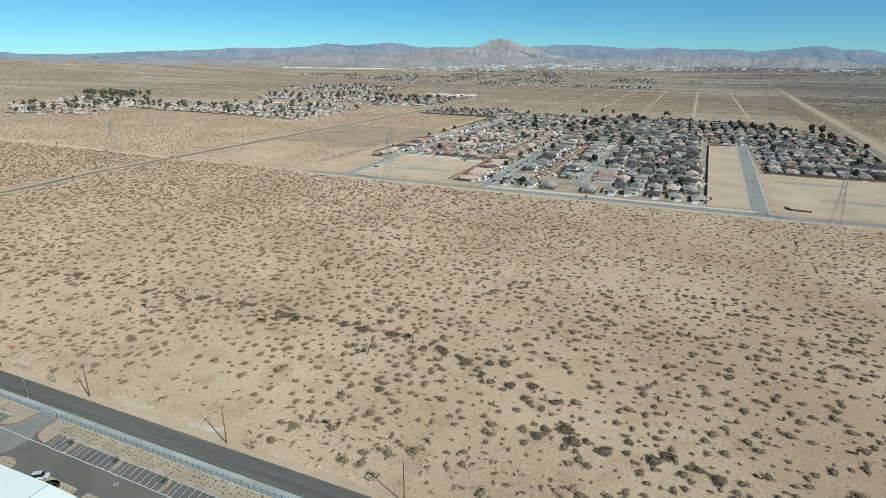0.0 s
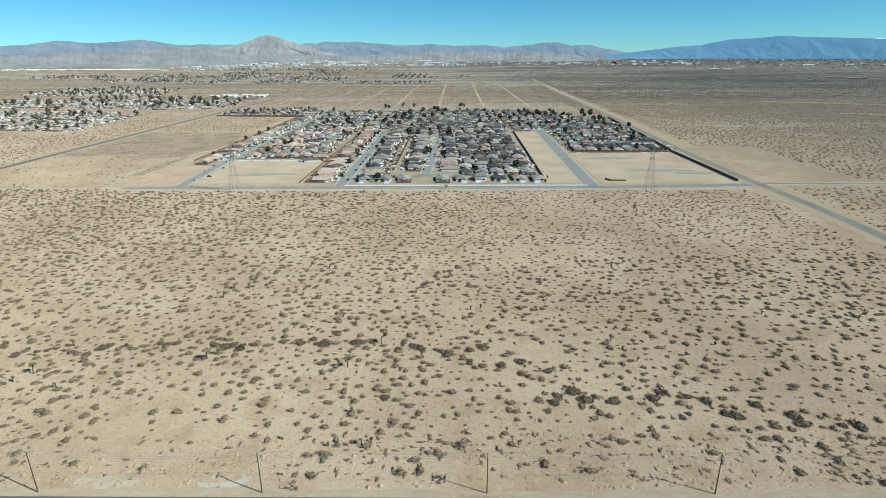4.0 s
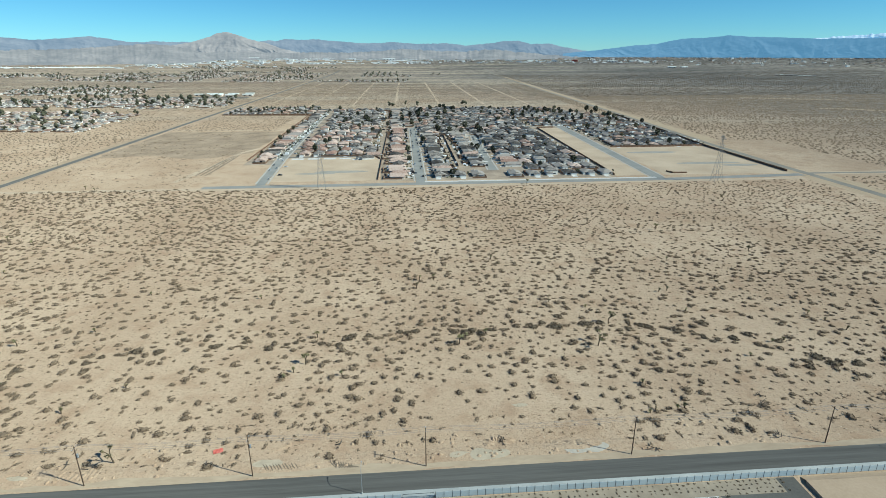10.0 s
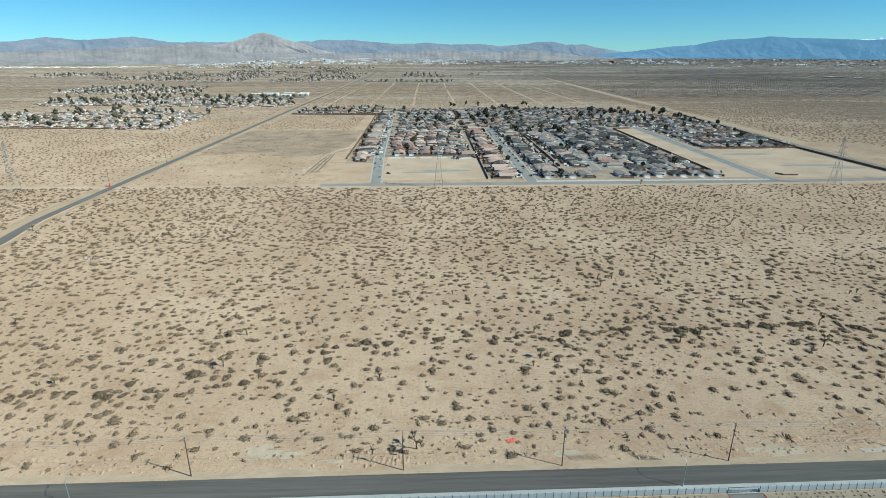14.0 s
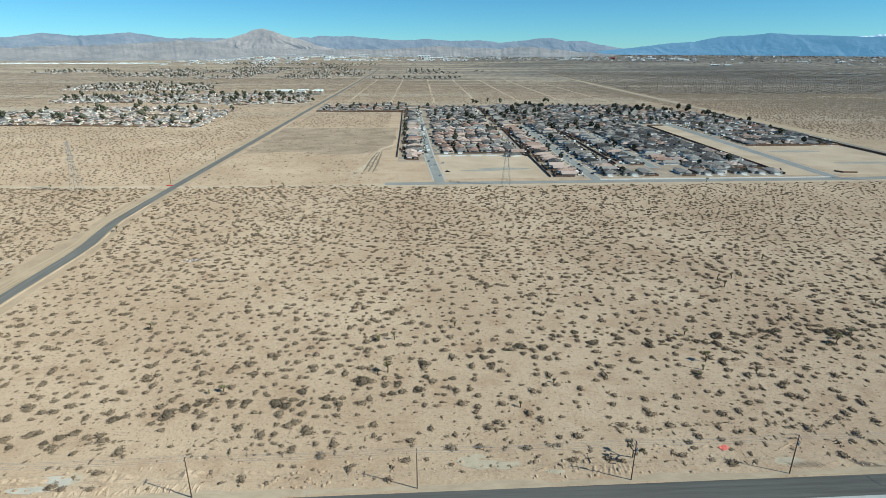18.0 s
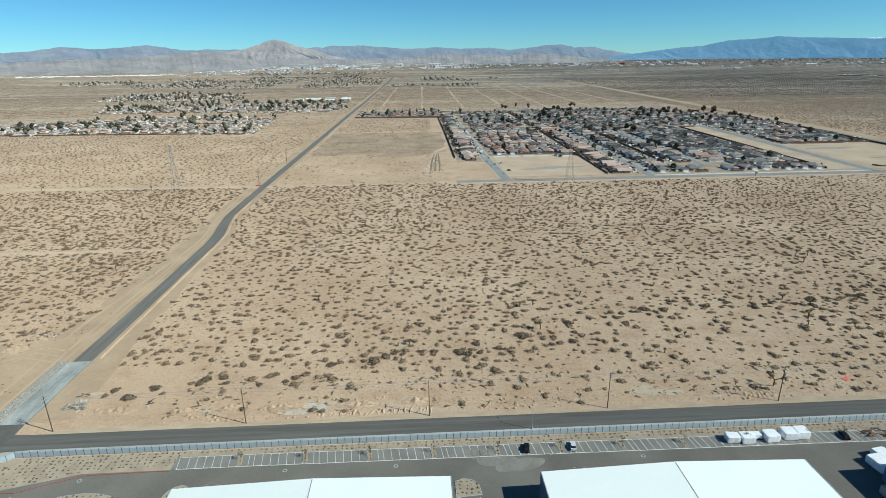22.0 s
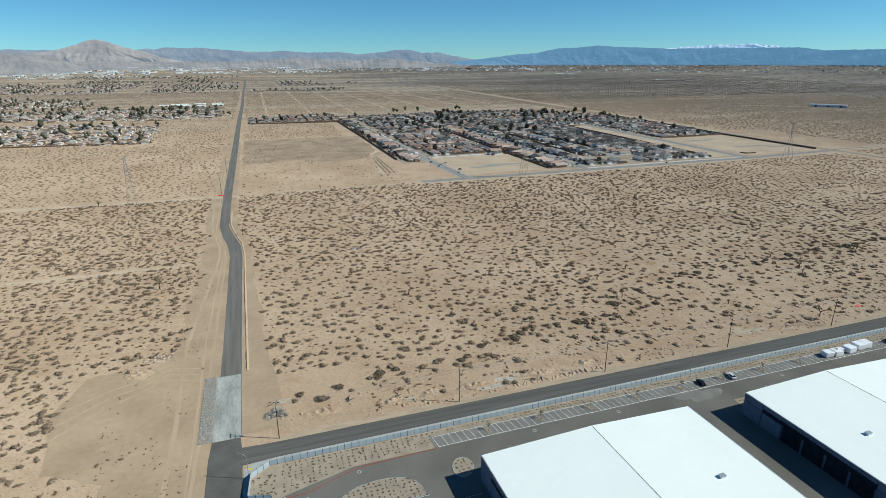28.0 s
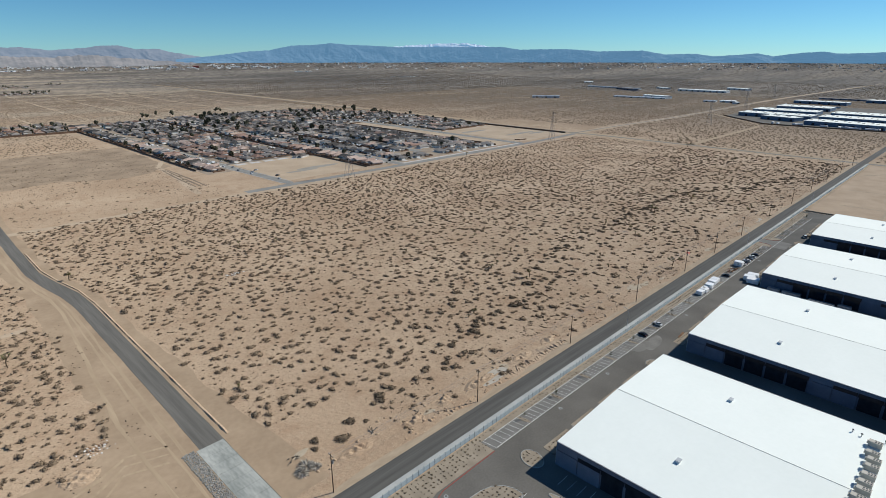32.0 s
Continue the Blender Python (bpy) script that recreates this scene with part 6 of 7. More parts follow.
def gable_roof(s, x0, x1, y0, y1, z, rise, eave=0.6):
    """A ridge along the longer side with upright gable ends."""
    x0, x1, y0, y1 = x0 - eave, x1 + eave, y0 - eave, y1 + eave
    c = [(x0, y0, z), (x1, y0, z), (x1, y1, z), (x0, y1, z)]
    if x1 - x0 < y1 - y0:
        r0, r1 = ((x0 + x1) / 2, y0, z + rise), ((x0 + x1) / 2, y1, z + rise)
        s.face(c[0], c[1], r0).face(c[2], c[3], r1).face(c[1], c[2], r1, r0).face(c[3], c[0], r0, r1)
    else:
        r0, r1 = (x0, (y0 + y1) / 2, z + rise), (x1, (y0 + y1) / 2, z + rise)
        s.face(c[3], c[0], r0).face(c[1], c[2], r1).face(c[0], c[1], r1, r0).face(c[2], c[3], r0, r1)
    s.face(c[3], c[2], c[1], c[0])


def house_shapes(kind):
    """Walls, roof, garage door and windows of one plan; the street is toward +x."""
    walls, roof, garage, windows = Shape(), Shape(), Shape(), []
    h = 5.2 if kind == 5 else 2.55
    d, w = (11.5, 12.0) if kind == 5 else (14.4 + kind % 2, 11.6 + 0.7 * (kind % 3))
    walls.box(-d / 2, -w / 2, 0, d / 2, w / 2, h)
    (gable_roof if kind in (1, 2, 4) else hip_roof)(roof, -d / 2, d / 2, -w / 2, w / 2, h, 2.1 + 0.35 * (kind % 2))
    if kind in (0, 3, 4):
        hip_roof(roof, -d / 2 - 2.2, d / 2 - 4, -w / 2 + 1, -w / 2 + 7, h - 0.1, 1.7)
        walls.box(-d / 2 - 2.0, -w / 2 + 1.2, 0, -d / 2, -w / 2 + 6.8, h - 0.1)
    gy = -w / 2 + 3.2 if kind % 2 else w / 2 - 3.2
    walls.box(d / 2, gy - 3.1, 0, d / 2 + 3.4, gy + 3.1, 2.8)
    (gable_roof if kind in (0, 1, 4) else hip_roof)(roof, d / 2 - 3, d / 2 + 3.4, gy - 3.1, gy + 3.1, 2.82, 1.5)
    garage.box(d / 2 + 3.4, gy - 2.4, 0.05, d / 2 + 3.46, gy + 2.4, 2.25)
    for wy in (-gy * 0.6, -gy * 1.1):
        windows.append(Shape().box(d / 2, wy - 0.8, 0.9, d / 2 + 0.05, wy + 0.8, 2.2))
    windows.append(Shape().box(-d / 2 - 0.05, -2.5, 0.3, -d / 2, 0.5, 2.2))
    if h > 4:
        windows.append(Shape().box(-d / 2 - 0.05, 1.2, 3.6, -d / 2, 3.2, 4.8))
        windows.append(Shape().box(d / 2, -1.5, 3.6, d / 2 + 0.05, 1.5, 4.8))
    drive = Shape().box(d / 2 + 3.4, gy - 2.6, 0.0, d / 2 + 9.5, gy + 2.6, 0.07)
    back = Shape().box(-d / 2 - 7, -w / 2 - 1.2, 0, -d / 2 - 6.85, w / 2 + 1.2, 1.75).box(-d / 2 - 7, -w / 2 - 1.3, 0, d / 2 - 2, -w / 2 - 1.15, 1.75)
    patio = Shape().box(-d / 2 - 3.2, 0.2, 2.3, -d / 2 - 0.1, w / 2 - 0.8, 2.42)
    for py in (0.4, w / 2 - 1.0):
        patio.box(-d / 2 - 3.1, py, 0, -d / 2 - 2.95, py + 0.15, 2.3)
    return walls, roof, garage, windows, drive, back, patio


PLANS = [house_shapes(k) for k in range(6)]
PROTO = {}


def house(x, y, rz, kind, tone):
    key = (kind, tone)
    m = pose(x, y, 0.04, 0, 0, rz)
    if key in PROTO:
        return copy_thing(PROTO[key], m)
    wl, rf, gd, wi, dr, bk, pt = PLANS[kind]
    two = kind == 5
    h = thing("house", x, y, 0.04, rz, f"{'two-storey' if two else 'single-storey'} stucco house with {'terracotta tan tile' if tone == 'a' else 'grey shingle'} roof", "house", "tract houses")
    part("wall", wl, stucco_a if tone == "a" else stucco_b, h)
    part("roof", rf, roof_a if tone == "a" else roof_b, h)
    part("garage_door", gd, garage_m, h, "pale garage door")
    for q in wi[:3]:
        part("window", q, dark_glass, h)
    part("driveway", dr, driveway_m, h)
    part("garden_fence", bk, fence_brown, h, "brown garden fence")
    if kind in (1, 2, 5):
        part("patio_cover", pt, garage_m, h, "white patio cover")
    PROTO[key] = h
    return h


class Crowd:
    """Many far houses gathered in one mesh per surface."""

    def __init__(self):
        self.w, self.ra, self.rb, self.g, self.b, self.d = (Shape() for _ in range(6))

    def add(self, x, y, rz, kind, tone, s=1.0):
        wl, rf, gd, wi, dr, bk, pt = PLANS[kind]
        m = pose(x, y, ground_z(x, y) + 0.04, 0, 0, rz) @ Matrix.Diagonal((s, s, s, 1))
        for src, dst in ((wl, self.w), (rf, self.ra if tone == "a" else self.rb), (dr, self.g), (bk, self.b), (gd, self.d)) + (((pt, self.d),) if kind in (1, 2, 5) else ()):
            n = len(dst.v)
            dst.v += [tuple(m @ Vector(p)) for p in src.v]
            dst.f += [tuple(n + i for i in q) for q in src.f]

    def done(self, label, pale=False):
        t = thing("housing_estate", 0, 0, 0, 0, label, "houses", "", "stuff")
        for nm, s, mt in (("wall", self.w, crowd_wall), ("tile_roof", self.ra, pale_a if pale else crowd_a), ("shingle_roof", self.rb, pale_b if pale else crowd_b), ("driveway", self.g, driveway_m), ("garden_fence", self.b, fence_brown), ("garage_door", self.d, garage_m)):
            if s.v:
                part(nm, s, mt, t)


crowd_wall = mat("estate_stucco", (0.4, 0.35, 0.3), (0.8, 0.76, 0.7), 0.02, 0.9, island=0.6)
crowd_a = mat("estate_tiles", (0.25, 0.15, 0.11), (0.48, 0.37, 0.3), 0.02, 0.9, island=0.6)
pale_a = mat("pale_tiles", (0.27, 0.18, 0.145), (0.55, 0.44, 0.37), 0.02, 0.9, island=0.6)
pale_b = mat("pale_shingles", (0.12, 0.11, 0.103), (0.46, 0.425, 0.385), 0.02, 0.9, island=0.7)
crowd_b = mat("estate_shingles", (0.065, 0.059, 0.055), (0.32, 0.288, 0.26), 0.02, 0.9, island=0.9)
ROWS = [(214, -1, 530), (373, -1, 426), (421, 1, 432), (464, -1, 488), (504, 1, 480)]
hr = random.Random(21)
tract_crowd = Crowd()
count = 0
tree_spots = []
for rx, face, y0 in ROWS:
    y = y0 + 8
    while y < (832 if rx in (421, 464) else 1140):
        x = rx + hr.uniform(-2.6, 2.6)
        rz = (0 if face < 0 else 180) + hr.choice((0, 0, 0, 90)) + hr.uniform(-5, 5)
        tone = "a" if hr.random() < (0.7 if rx < 400 and y < 840 else 0.16) else "b"
        kind = hr.randrange(6)
        if y < 800 and count < 300:
            house(x, y, rz, kind, tone)
            count += 1
        else:
            tract_crowd.add(x, y, rz, kind, tone)
        if hr.random() < (0.3 if y > 800 else 0.2):
            tree_spots.append((x + hr.choice((-12, 12)) + hr.uniform(-3, 3), y + hr.uniform(-8, 8), hr.uniform(1.5, 4.6)))
        y += 15.0 + hr.uniform(0, 1.5)
for x0, x1, y0, step in EW:
    for ys in range(y0, 1140, step):
        for off, rz in ((-15, 90), (15, 270)):
            x = x0 + hr.uniform(-4, 6)
            while x < x1 - 4:
                yy = ys + off + hr.uniform(-1.5, 1.5)
                if yy > (556 if x0 < 400 else 426) and not (x0 < 400 and yy > 1130):
                    tone = "a" if hr.random() < (0.65 if x0 < 400 and yy < 840 else 0.14) else "b"
                    kind = hr.randrange(6)
                    if yy < 800 and count < 300:
                        house(x, yy, rz + hr.choice((0, 0, 0, 180)), kind, tone)
                        count += 1
                    else:
                        tract_crowd.add(x, yy, rz, kind, tone)
                    if hr.random() < (0.3 if yy > 800 else 0.18):
                        tree_spots.append((x + 8 + hr.uniform(-2, 2), yy + hr.uniform(-9, 9), hr.uniform(1.5, 4.6)))
                x += 15.0 + hr.uniform(0, 2.6)
# rows behind the second street, and the last row along the north edge
for x0, x1, y0 in ((416, 500, 752), (392, 516, 860), (426, 600, 1120), (210, 390, 1140)):
    y = y0
    while y < 1165:
        x = x0
        while x < x1:
            if not (x > 500 and y < 1100):
                tract_crowd.add(x + hr.uniform(-2, 2), y, hr.choice((90, 270)), hr.randrange(6), "b" if hr.random() < 0.85 else "a")
                if hr.random() < 0.26:
                    tree_spots.append((x + 8, y + hr.uniform(-9, 9), hr.uniform(3, 6)))
            x += 16
        y += 27
for gy, gx0, gx1 in ((617, 668, 792), (640, 668, 798), (668, 672, 800), (712, 672, 806), (752, 675, 808), (790, 675, 812), (850, 612, 815), (885, 612, 818), (930, 606, 818), (975, 606, 800), (1010, 606, 790), (1044, 604, 770), (1078, 604, 745), (1112, 604, 725), (1142, 604, 706)):
    x = gx0 + 8
    while x < gx1 - 6:
        tone = "a" if hr.random() < 0.25 else "b"
        if gy < 760 and abs(gx0 - 670) < 20:
            house(x, gy, 90 if hr.random() < 0.5 else 270, hr.randrange(6), tone)
        else:
            tract_crowd.add(x, gy, 90 if hr.random() < 0.5 else 270, hr.randrange(6), tone)
        if hr.random() < (0.2 if gy < 760 else 0.4):
            tree_spots.append((x + 8, gy + hr.uniform(-9, 9), hr.uniform(2.5, 5)))
        x += 17
for gy in (1078, 1110, 1150, 1185):
    x = 24
    while x < 195:
        tract_crowd.add(x, gy, 90, hr.randrange(6), "b" if hr.random() < 0.7 else "a")
        if hr.random() < 0.6:
            tree_spots.append((x + 8, gy + hr.uniform(-9, 9), hr.uniform(2.5, 5)))
        x += 17
for x, y, q in ((358, 1212, 6), (365, 1208, 5), (396, 1246, 6), (423, 1222, 6.2), (533, 1240, 6.5), (540, 1236, 6), (781, 1064, 6.5), (793, 1043, 6.8), (789, 954, 6), (776, 946, 5.5), (686, 1053, 6.2), (690, 1040, 5), (604, 988, 5.8), (660, 1010, 5.2), (700, 1030, 5.4), (730, 1010, 5), (316, 940, 6), (322, 905, 5.5), (560, 900, 5), (452, 930, 4.6)):
    tree_spots.insert(0, (x, y, q))
for k in range(10):
    x = 418 + k * 19.6
    if not 470 < x < 488:
        house(x, 440 + hr.uniform(-1.5, 1.5), hr.choice((90, 270)), hr.randrange(6), "b")
        if hr.random() < 0.6:
            tree_spots.append((x + 9.8, 438 + hr.uniform(-4, 4), hr.uniform(1.6, 3.2)))
house(336, 545, 200, 3, "b")
house(344, 566, 180, 1, "a")
ys_ = random.Random(77)
YARDS = [(200, 554, 232, 1150), (246, 572, 350, 1150), (360, 424, 388, 1150), (408, 428, 440, 830), (448, 490, 474, 740), (496, 480, 600, 1150), (408, 845, 600, 1150), (662, 612, 808, 1000), (604, 850, 660, 1140)]
spots, sheds = [], Shape()
for x0, y0, x1, y1 in YARDS:
    for _ in range(int((x1 - x0) * (y1 - y0) / 30)):
        spots.append((ys_.uniform(x0, x1), ys_.uniform(y0, y1), 0.04))
    for _ in range(int((x1 - x0) * (y1 - y0) / 120)):
        x, y, w, d, h = ys_.uniform(x0, x1), ys_.uniform(y0, y1), ys_.uniform(1.6, 4.5), ys_.uniform(1.4, 3), ys_.uniform(0.8, 2.4)
        sheds.box(x, y, 0.03, x + w, y + d, h)
scatter("yard_shrubs", np.array(spots), np.array([ys_.uniform(0.5, 1.7) for _ in spots]), [(v * np.array([1, 1, 2.0]), f) for v, f in tuft_t], leaf_m, "dark shrubs and hedges in the house yards", "shrubs", 51)
clutter_m = mat("yard_clutter", (0.03, 0.03, 0.035), (0.85, 0.86, 0.87), 0.05, 0.7, island=1.6)
tagged(part("yard_clutter", sheds, clutter_m), "small sheds, trailers and stored things in the yards", "yard clutter", "", "stuff")
tract_crowd.done("dense rows of stucco houses with grey and tan roofs")
# town west of the road
west = Crowd()
town_yards = []


def town(c, corners, n, tone_p, tree_p, step=17.5, gap=-1.0):
    xs, ys = [p[0] for p in corners], [p[1] for p in corners]
    y, row = min(ys) + 8, 0
    while y < max(ys):
        x = min(xs) + hr.uniform(0, 10)
        while x < max(xs):
            if inside(x, y, corners) and hr.random() > 0.1 and noise.noise(Vector((x * 0.006, y * 0.0035, 6.1))) > gap:
                c.add(x + hr.uniform(-3, 3), y + hr.uniform(-1.5, 1.5) + 9 * math.sin(x * 0.013), hr.choice((90, 270, 90, 270, 0)), hr.randrange(6), "a" if hr.random() < tone_p else "b", hr.uniform(0.7, 0.92))
                town_yards.extend((x + hr.uniform(-11, 11), y + hr.uniform(-12, 12), 0.0) for _ in range(4))
                if hr.random() < tree_p:
                    tree_spots.append((x + 9, y + hr.uniform(-9, 9), hr.uniform(2.8, 6.4)))
            x += step
        row += 1
        y += 22 if row % 2 else 34


town(west, [(-760, 880), (-640, 872), (-134, 836), (-150, 1100), (-400, 1180), (-700, 1030)], 0, 0.5, 0.24)
town(west, [(-720, 1500), (-640, 1290), (-189, 1223), (-30, 1260), (-70, 1500), (-358, 1525)], 0, 0.35, 0.3)
town(west, [(-860, 1690), (-390, 1655), (-470, 1960), (-700, 2060), (-930, 2040)], 0, 0.3, 0.5, 30)
town(west, [(-1650, 2860), (-1150, 2600), (-716, 2420), (-150, 2390), (-20, 2390), (-10, 3300), (-500, 3500), (-1054, 3300), (-1650, 3100)], 0, 0.4, 0.5, 27, -0.04)
town(west, [(-1000, 3380), (-40, 3340), (-20, 3900), (-950, 3900)], 0, 0.3, 0.6, 30, -0.08)
town(west, [(40, 2380), (420, 2360), (420, 2460), (40, 2470)], 0, 0.4, 0.6, 22)
town(west, [(60, 2900), (620, 2850), (600, 3300), (60, 3350)], 0, 0.4, 0.9, 34, 0.0)
town(west, [(-1000, 800), (-774, 660), (-600, 730), (-700, 860), (-790, 1060), (-1100, 1080)], 0, 0.75, 0.25, 21)
for _ in range(60):
    tree_spots.append((hr.uniform(-1190, -960), hr.uniform(1110, 1200), hr.uniform(4, 7)))
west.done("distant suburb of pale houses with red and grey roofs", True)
town_yards = np.array([(x, y, ground_z(x, y)) for x, y, _ in town_yards])
scatter("town_shrubs", town_yards, nr.uniform(0.8, 2.4, len(town_yards)), [(v * np.array([1, 1, 1.5]), f) for v, f in tuft_t], leaf_m, "dark shrubs and hedges among the distant houses", "shrubs", 52)


def tree_meshes(seed):
    r = random.Random(seed)
    trunk = Shape().bar((0, 0, 0), (0.1, 0, 0.9), 0.11, 0.06, 6)
    for _ in range(4):
        trunk.bar((0.06, 0, 0.6), (r.uniform(-0.5, 0.5), r.uniform(-0.5, 0.5), r.uniform(1.0, 1.5)), 0.05, 0.02, 4)
    crown = Shape()
    for _ in range(130):
        v = Vector((r.gauss(0, 1), r.gauss(0, 1), r.gauss(0, 1))).normalized() * r.uniform(0.35, 1.0) ** 0.6
        q = Vector((v.x * 0.85, v.y * 0.85, 1.25 + v.z * 0.8))
        a = Vector((r.gauss(0, 1), r.gauss(0, 1), r.gauss(0, 1))).normalized() * 0.24
        b = a.orthogonal().normalized() * 0.2
        crown.face(q - a, q - b, q + a, q + b)
    return trunk.mesh("trunk"), crown.mesh("crown")


TREES = [tree_meshes(400 + k) for k in range(5)]
for a, b in TREES:
    a.materials.append(trunk_m)
    b.materials.append(leaf_m)
ft = random.Random(61)
far_homes = Crowd()
for k in range(7600):
    a, dip = ft.uniform(4, 86), 0.56 + 0.62 * ft.random() ** 2.4
    x, y = far_spot(a, dip)
    if noise.noise(Vector((a * 0.3, dip * 9, 2.0))) > -0.05:
        tree_spots.append((x, y, ft.uniform(1.3, 3.0)))
    if k % 3 == 0 and noise.noise(Vector((a * 0.3, dip * 9, 5.0))) > -0.05:
        far_homes.add(x, y, ft.uniform(0, 180), ft.randrange(6), ft.choice("ab"), ft.uniform(0.5, 0.95))
far_homes.done("scattered homes far out on the plain")
near_trees = [q for q in tree_spots if q[1] < 1200 and q[0] > 0][:230]
rest = [q for q in tree_spots if q not in near_trees]
for k, (x, y, s) in enumerate(near_trees):
    a, b = TREES[k % 5]
    t = thing("tree", x, y, 0.03, k * 67 % 360, "dark green yard tree among the houses", "tree", "yard trees")
    t.scale = (s * 0.92, s * 0.92, s * 1.05)
    part("trunk", a, trunk_m, t)
    part("crown", b, leaf_m, t)


def far_tree(seed):
    """A crown of four uneven lumps, for trees far off."""
    r = np.random.RandomState(seed)
    V, F = [], []
    for k in range(4):
        c = np.array([r.uniform(-0.42, 0.42), r.uniform(-0.42, 0.42), 0.95 + 0.25 * k + r.uniform(-0.15, 0.15)])
        q = r.uniform(0.42, 0.68)
        o = np.array([(1, 0, 0), (0, 1, 0), (-1, 0, 0), (0, -1, 0), (0, 0, 0.9), (0, 0, -0.9)]) * q * r.uniform(0.75, 1.25, (6, 1))
        F += [(i + 6 * k, (i + 1) % 4 + 6 * k, e + 6 * k) if e == 4 else ((i + 1) % 4 + 6 * k, i + 6 * k, e + 6 * k) for i in range(4) for e in (4, 5)]
        V.append(o + c)
    return np.concatenate(V), np.array(F)


rp = np.array([(x, y, ground_z(x, y)) for x, y, s in rest])
scatter("town_trees", rp, np.array([s * (1.3 if x < 0 and y < 1600 else 1.0) for x, y, s in rest]), [far_tree(300 + k) for k in range(7)], leaf_m, "dark green trees among the distant houses", "trees", 12)


def wall_run(pts, h, label):
    s = Shape()
    x0, y0 = pts[0]
    for (xa, ya), (xb, yb) in zip(pts, pts[1:]):
        dx, dy = xb - xa, yb - ya
        ln = math.hypot(dx, dy)
        nx, ny = -dy / ln * 0.12, dx / ln * 0.12
        s.prism([(xa - nx - x0, ya - ny - y0), (xb - nx - x0, yb - ny - y0), (xb + nx - x0, yb + ny - y0), (xa + nx - x0, ya + ny - y0)], 0, h)
    o = part("garden_wall", s, fence_brown)
    o.matrix_basis = pose(x0, y0, 0.03)
    tagged(o, label, "wall", "garden walls")


wall_run([(195, 545), (196, 780), (195, 1190)], 2.0, "long brown block wall behind the houses")
wall_run([(353, 426), (355, 560), (359, 787)], 1.7, "brown block wall beside the empty lot")
wall_run([(601, 428), (611, 812), (640, 815)], 2.0, "long brown block wall beside the empty strip")
wall_run([(662, 604), (792, 606)], 2.2, "brown block wall behind the houses")
wall_run([(794, 430), (795, 606), (806, 730), (822, 1010)], 2.4, "dark brown block wall along the road")
wall_run([(663, 440), (667, 432), (682, 431)], 1.6, "short brown wall by the street corner")
wall_run([(20, 1062), (195, 1046)], 2.0, "brown block wall behind the houses")
wall_run([(-640, 868), (-134, 832)], 1.8, "brown block wall at the edge of the suburb")
wall_run([(442, 488), (445, 738)], 2.0, "brown wall between back gardens")
wall_run([(268, 566), (267, 700)], 1.8, "brown wall between back gardens")
wall_run([(276, 566), (352, 566)], 1.8, "brown wall behind the houses")

# ---------------------------------------------------------------- far buildings
def long_shed(x, y, w, d, h, rz, roof_m, wall_m, label):
    s = thing("industrial_shed", x, y, ground_z(x, y), rz, label, "warehouse", "far sheds")
    part("wall", Shape().box(-w / 2, -d / 2, -1, w / 2, d / 2, h), wall_m, s)
    rf = Shape()
    n = len(rf.v)
    rf.v += [(-w / 2 - 0.5, -d / 2 - 0.5, h), (w / 2 + 0.5, -d / 2 - 0.5, h), (w / 2 + 0.5, 0, h + 1.6), (-w / 2 - 0.5, 0, h + 1.6), (w / 2 + 0.5, d / 2 + 0.5, h), (-w / 2 - 0.5, d / 2 + 0.5, h)]
    rf.f += [(0, 1, 2, 3), (3, 2, 4, 5), (1, 4, 2), (0, 3, 5), (0, 5, 4, 1)]
    part("roof", rf, roof_m, s)
    for i in range(max(2, int(w / 22))):
        fx = -w / 2 + (i + 0.5) * w / max(2, int(w / 22))
        part("door", Shape().box(fx - 3, -d / 2 - 0.1, 0.1, fx + 3, -d / 2, h * 0.6), dark_glass, s)
        part("skylight", Shape().box(fx - 1.5, -d / 4 - 3, h + 0.7, fx + 1.5, -d / 4 + 3, h + 1.1), seam_grey, s)


def park_shed(x0, y0, x1, y1, depth):
    """A long hall whose west wall runs between two points, its white roof broken by dark cross gaps."""
    ln = math.hypot(x1 - x0, y1 - y0)
    rz = math.degrees(math.atan2(y1 - y0, x1 - x0))
    t = thing("industrial_shed", x0, y0, 0.05, rz, "long white-roofed shed with blue walls", "warehouse", "far sheds")
    part("wall", Shape().box(0, 0, -0.3, ln, depth, 7.4), blue_clad, t, "blue metal wall")
    part("roof", Shape().box(-0.5, -0.5, 7.4, ln + 0.5, depth + 0.5, 8.0), white_roof, t)
    n = max(3, int(ln / 11))
    gap = Shape().box(-0.6, depth * 0.2, 8.0, 0.6, depth * 0.55, 8.8).mesh("roof_monitor")
    gap.materials.append(seam_grey)
    door = Shape().box(-2.4, -0.12, 0.1, 2.4, -0.02, 4.6).mesh("door")
    door.materials.append(dark_glass)
    for i in range(n):
        part("roof_monitor", gap, seam_grey, t).matrix_basis = pose((i + 0.5) * ln / n, depth * 0.3 * (i % 2), 0)
        if i % 2:
            part("door", door, dark_glass, t).matrix_basis = pose((i + 0.5) * ln / n, 0, 0)


blue_clad = mat("blue_metal_cladding", (0.06, 0.1, 0.17), (0.14, 0.2, 0.29), 0.1, 0.6, vary=0.15)


def shed_line(x0, y0, x1, y1, depth, h, roof_m, wall_m, label):
    """A long shed whose west wall runs from one point to the other."""
    ln = math.hypot(x1 - x0, y1 - y0)
    ux, uy = (x1 - x0) / ln, (y1 - y0) / ln
    long_shed((x0 + x1) / 2 - uy * depth / 2, (y0 + y1) / 2 + ux * depth / 2, ln, depth, h, math.degrees(math.atan2(uy, ux)), roof_m, wall_m, label)


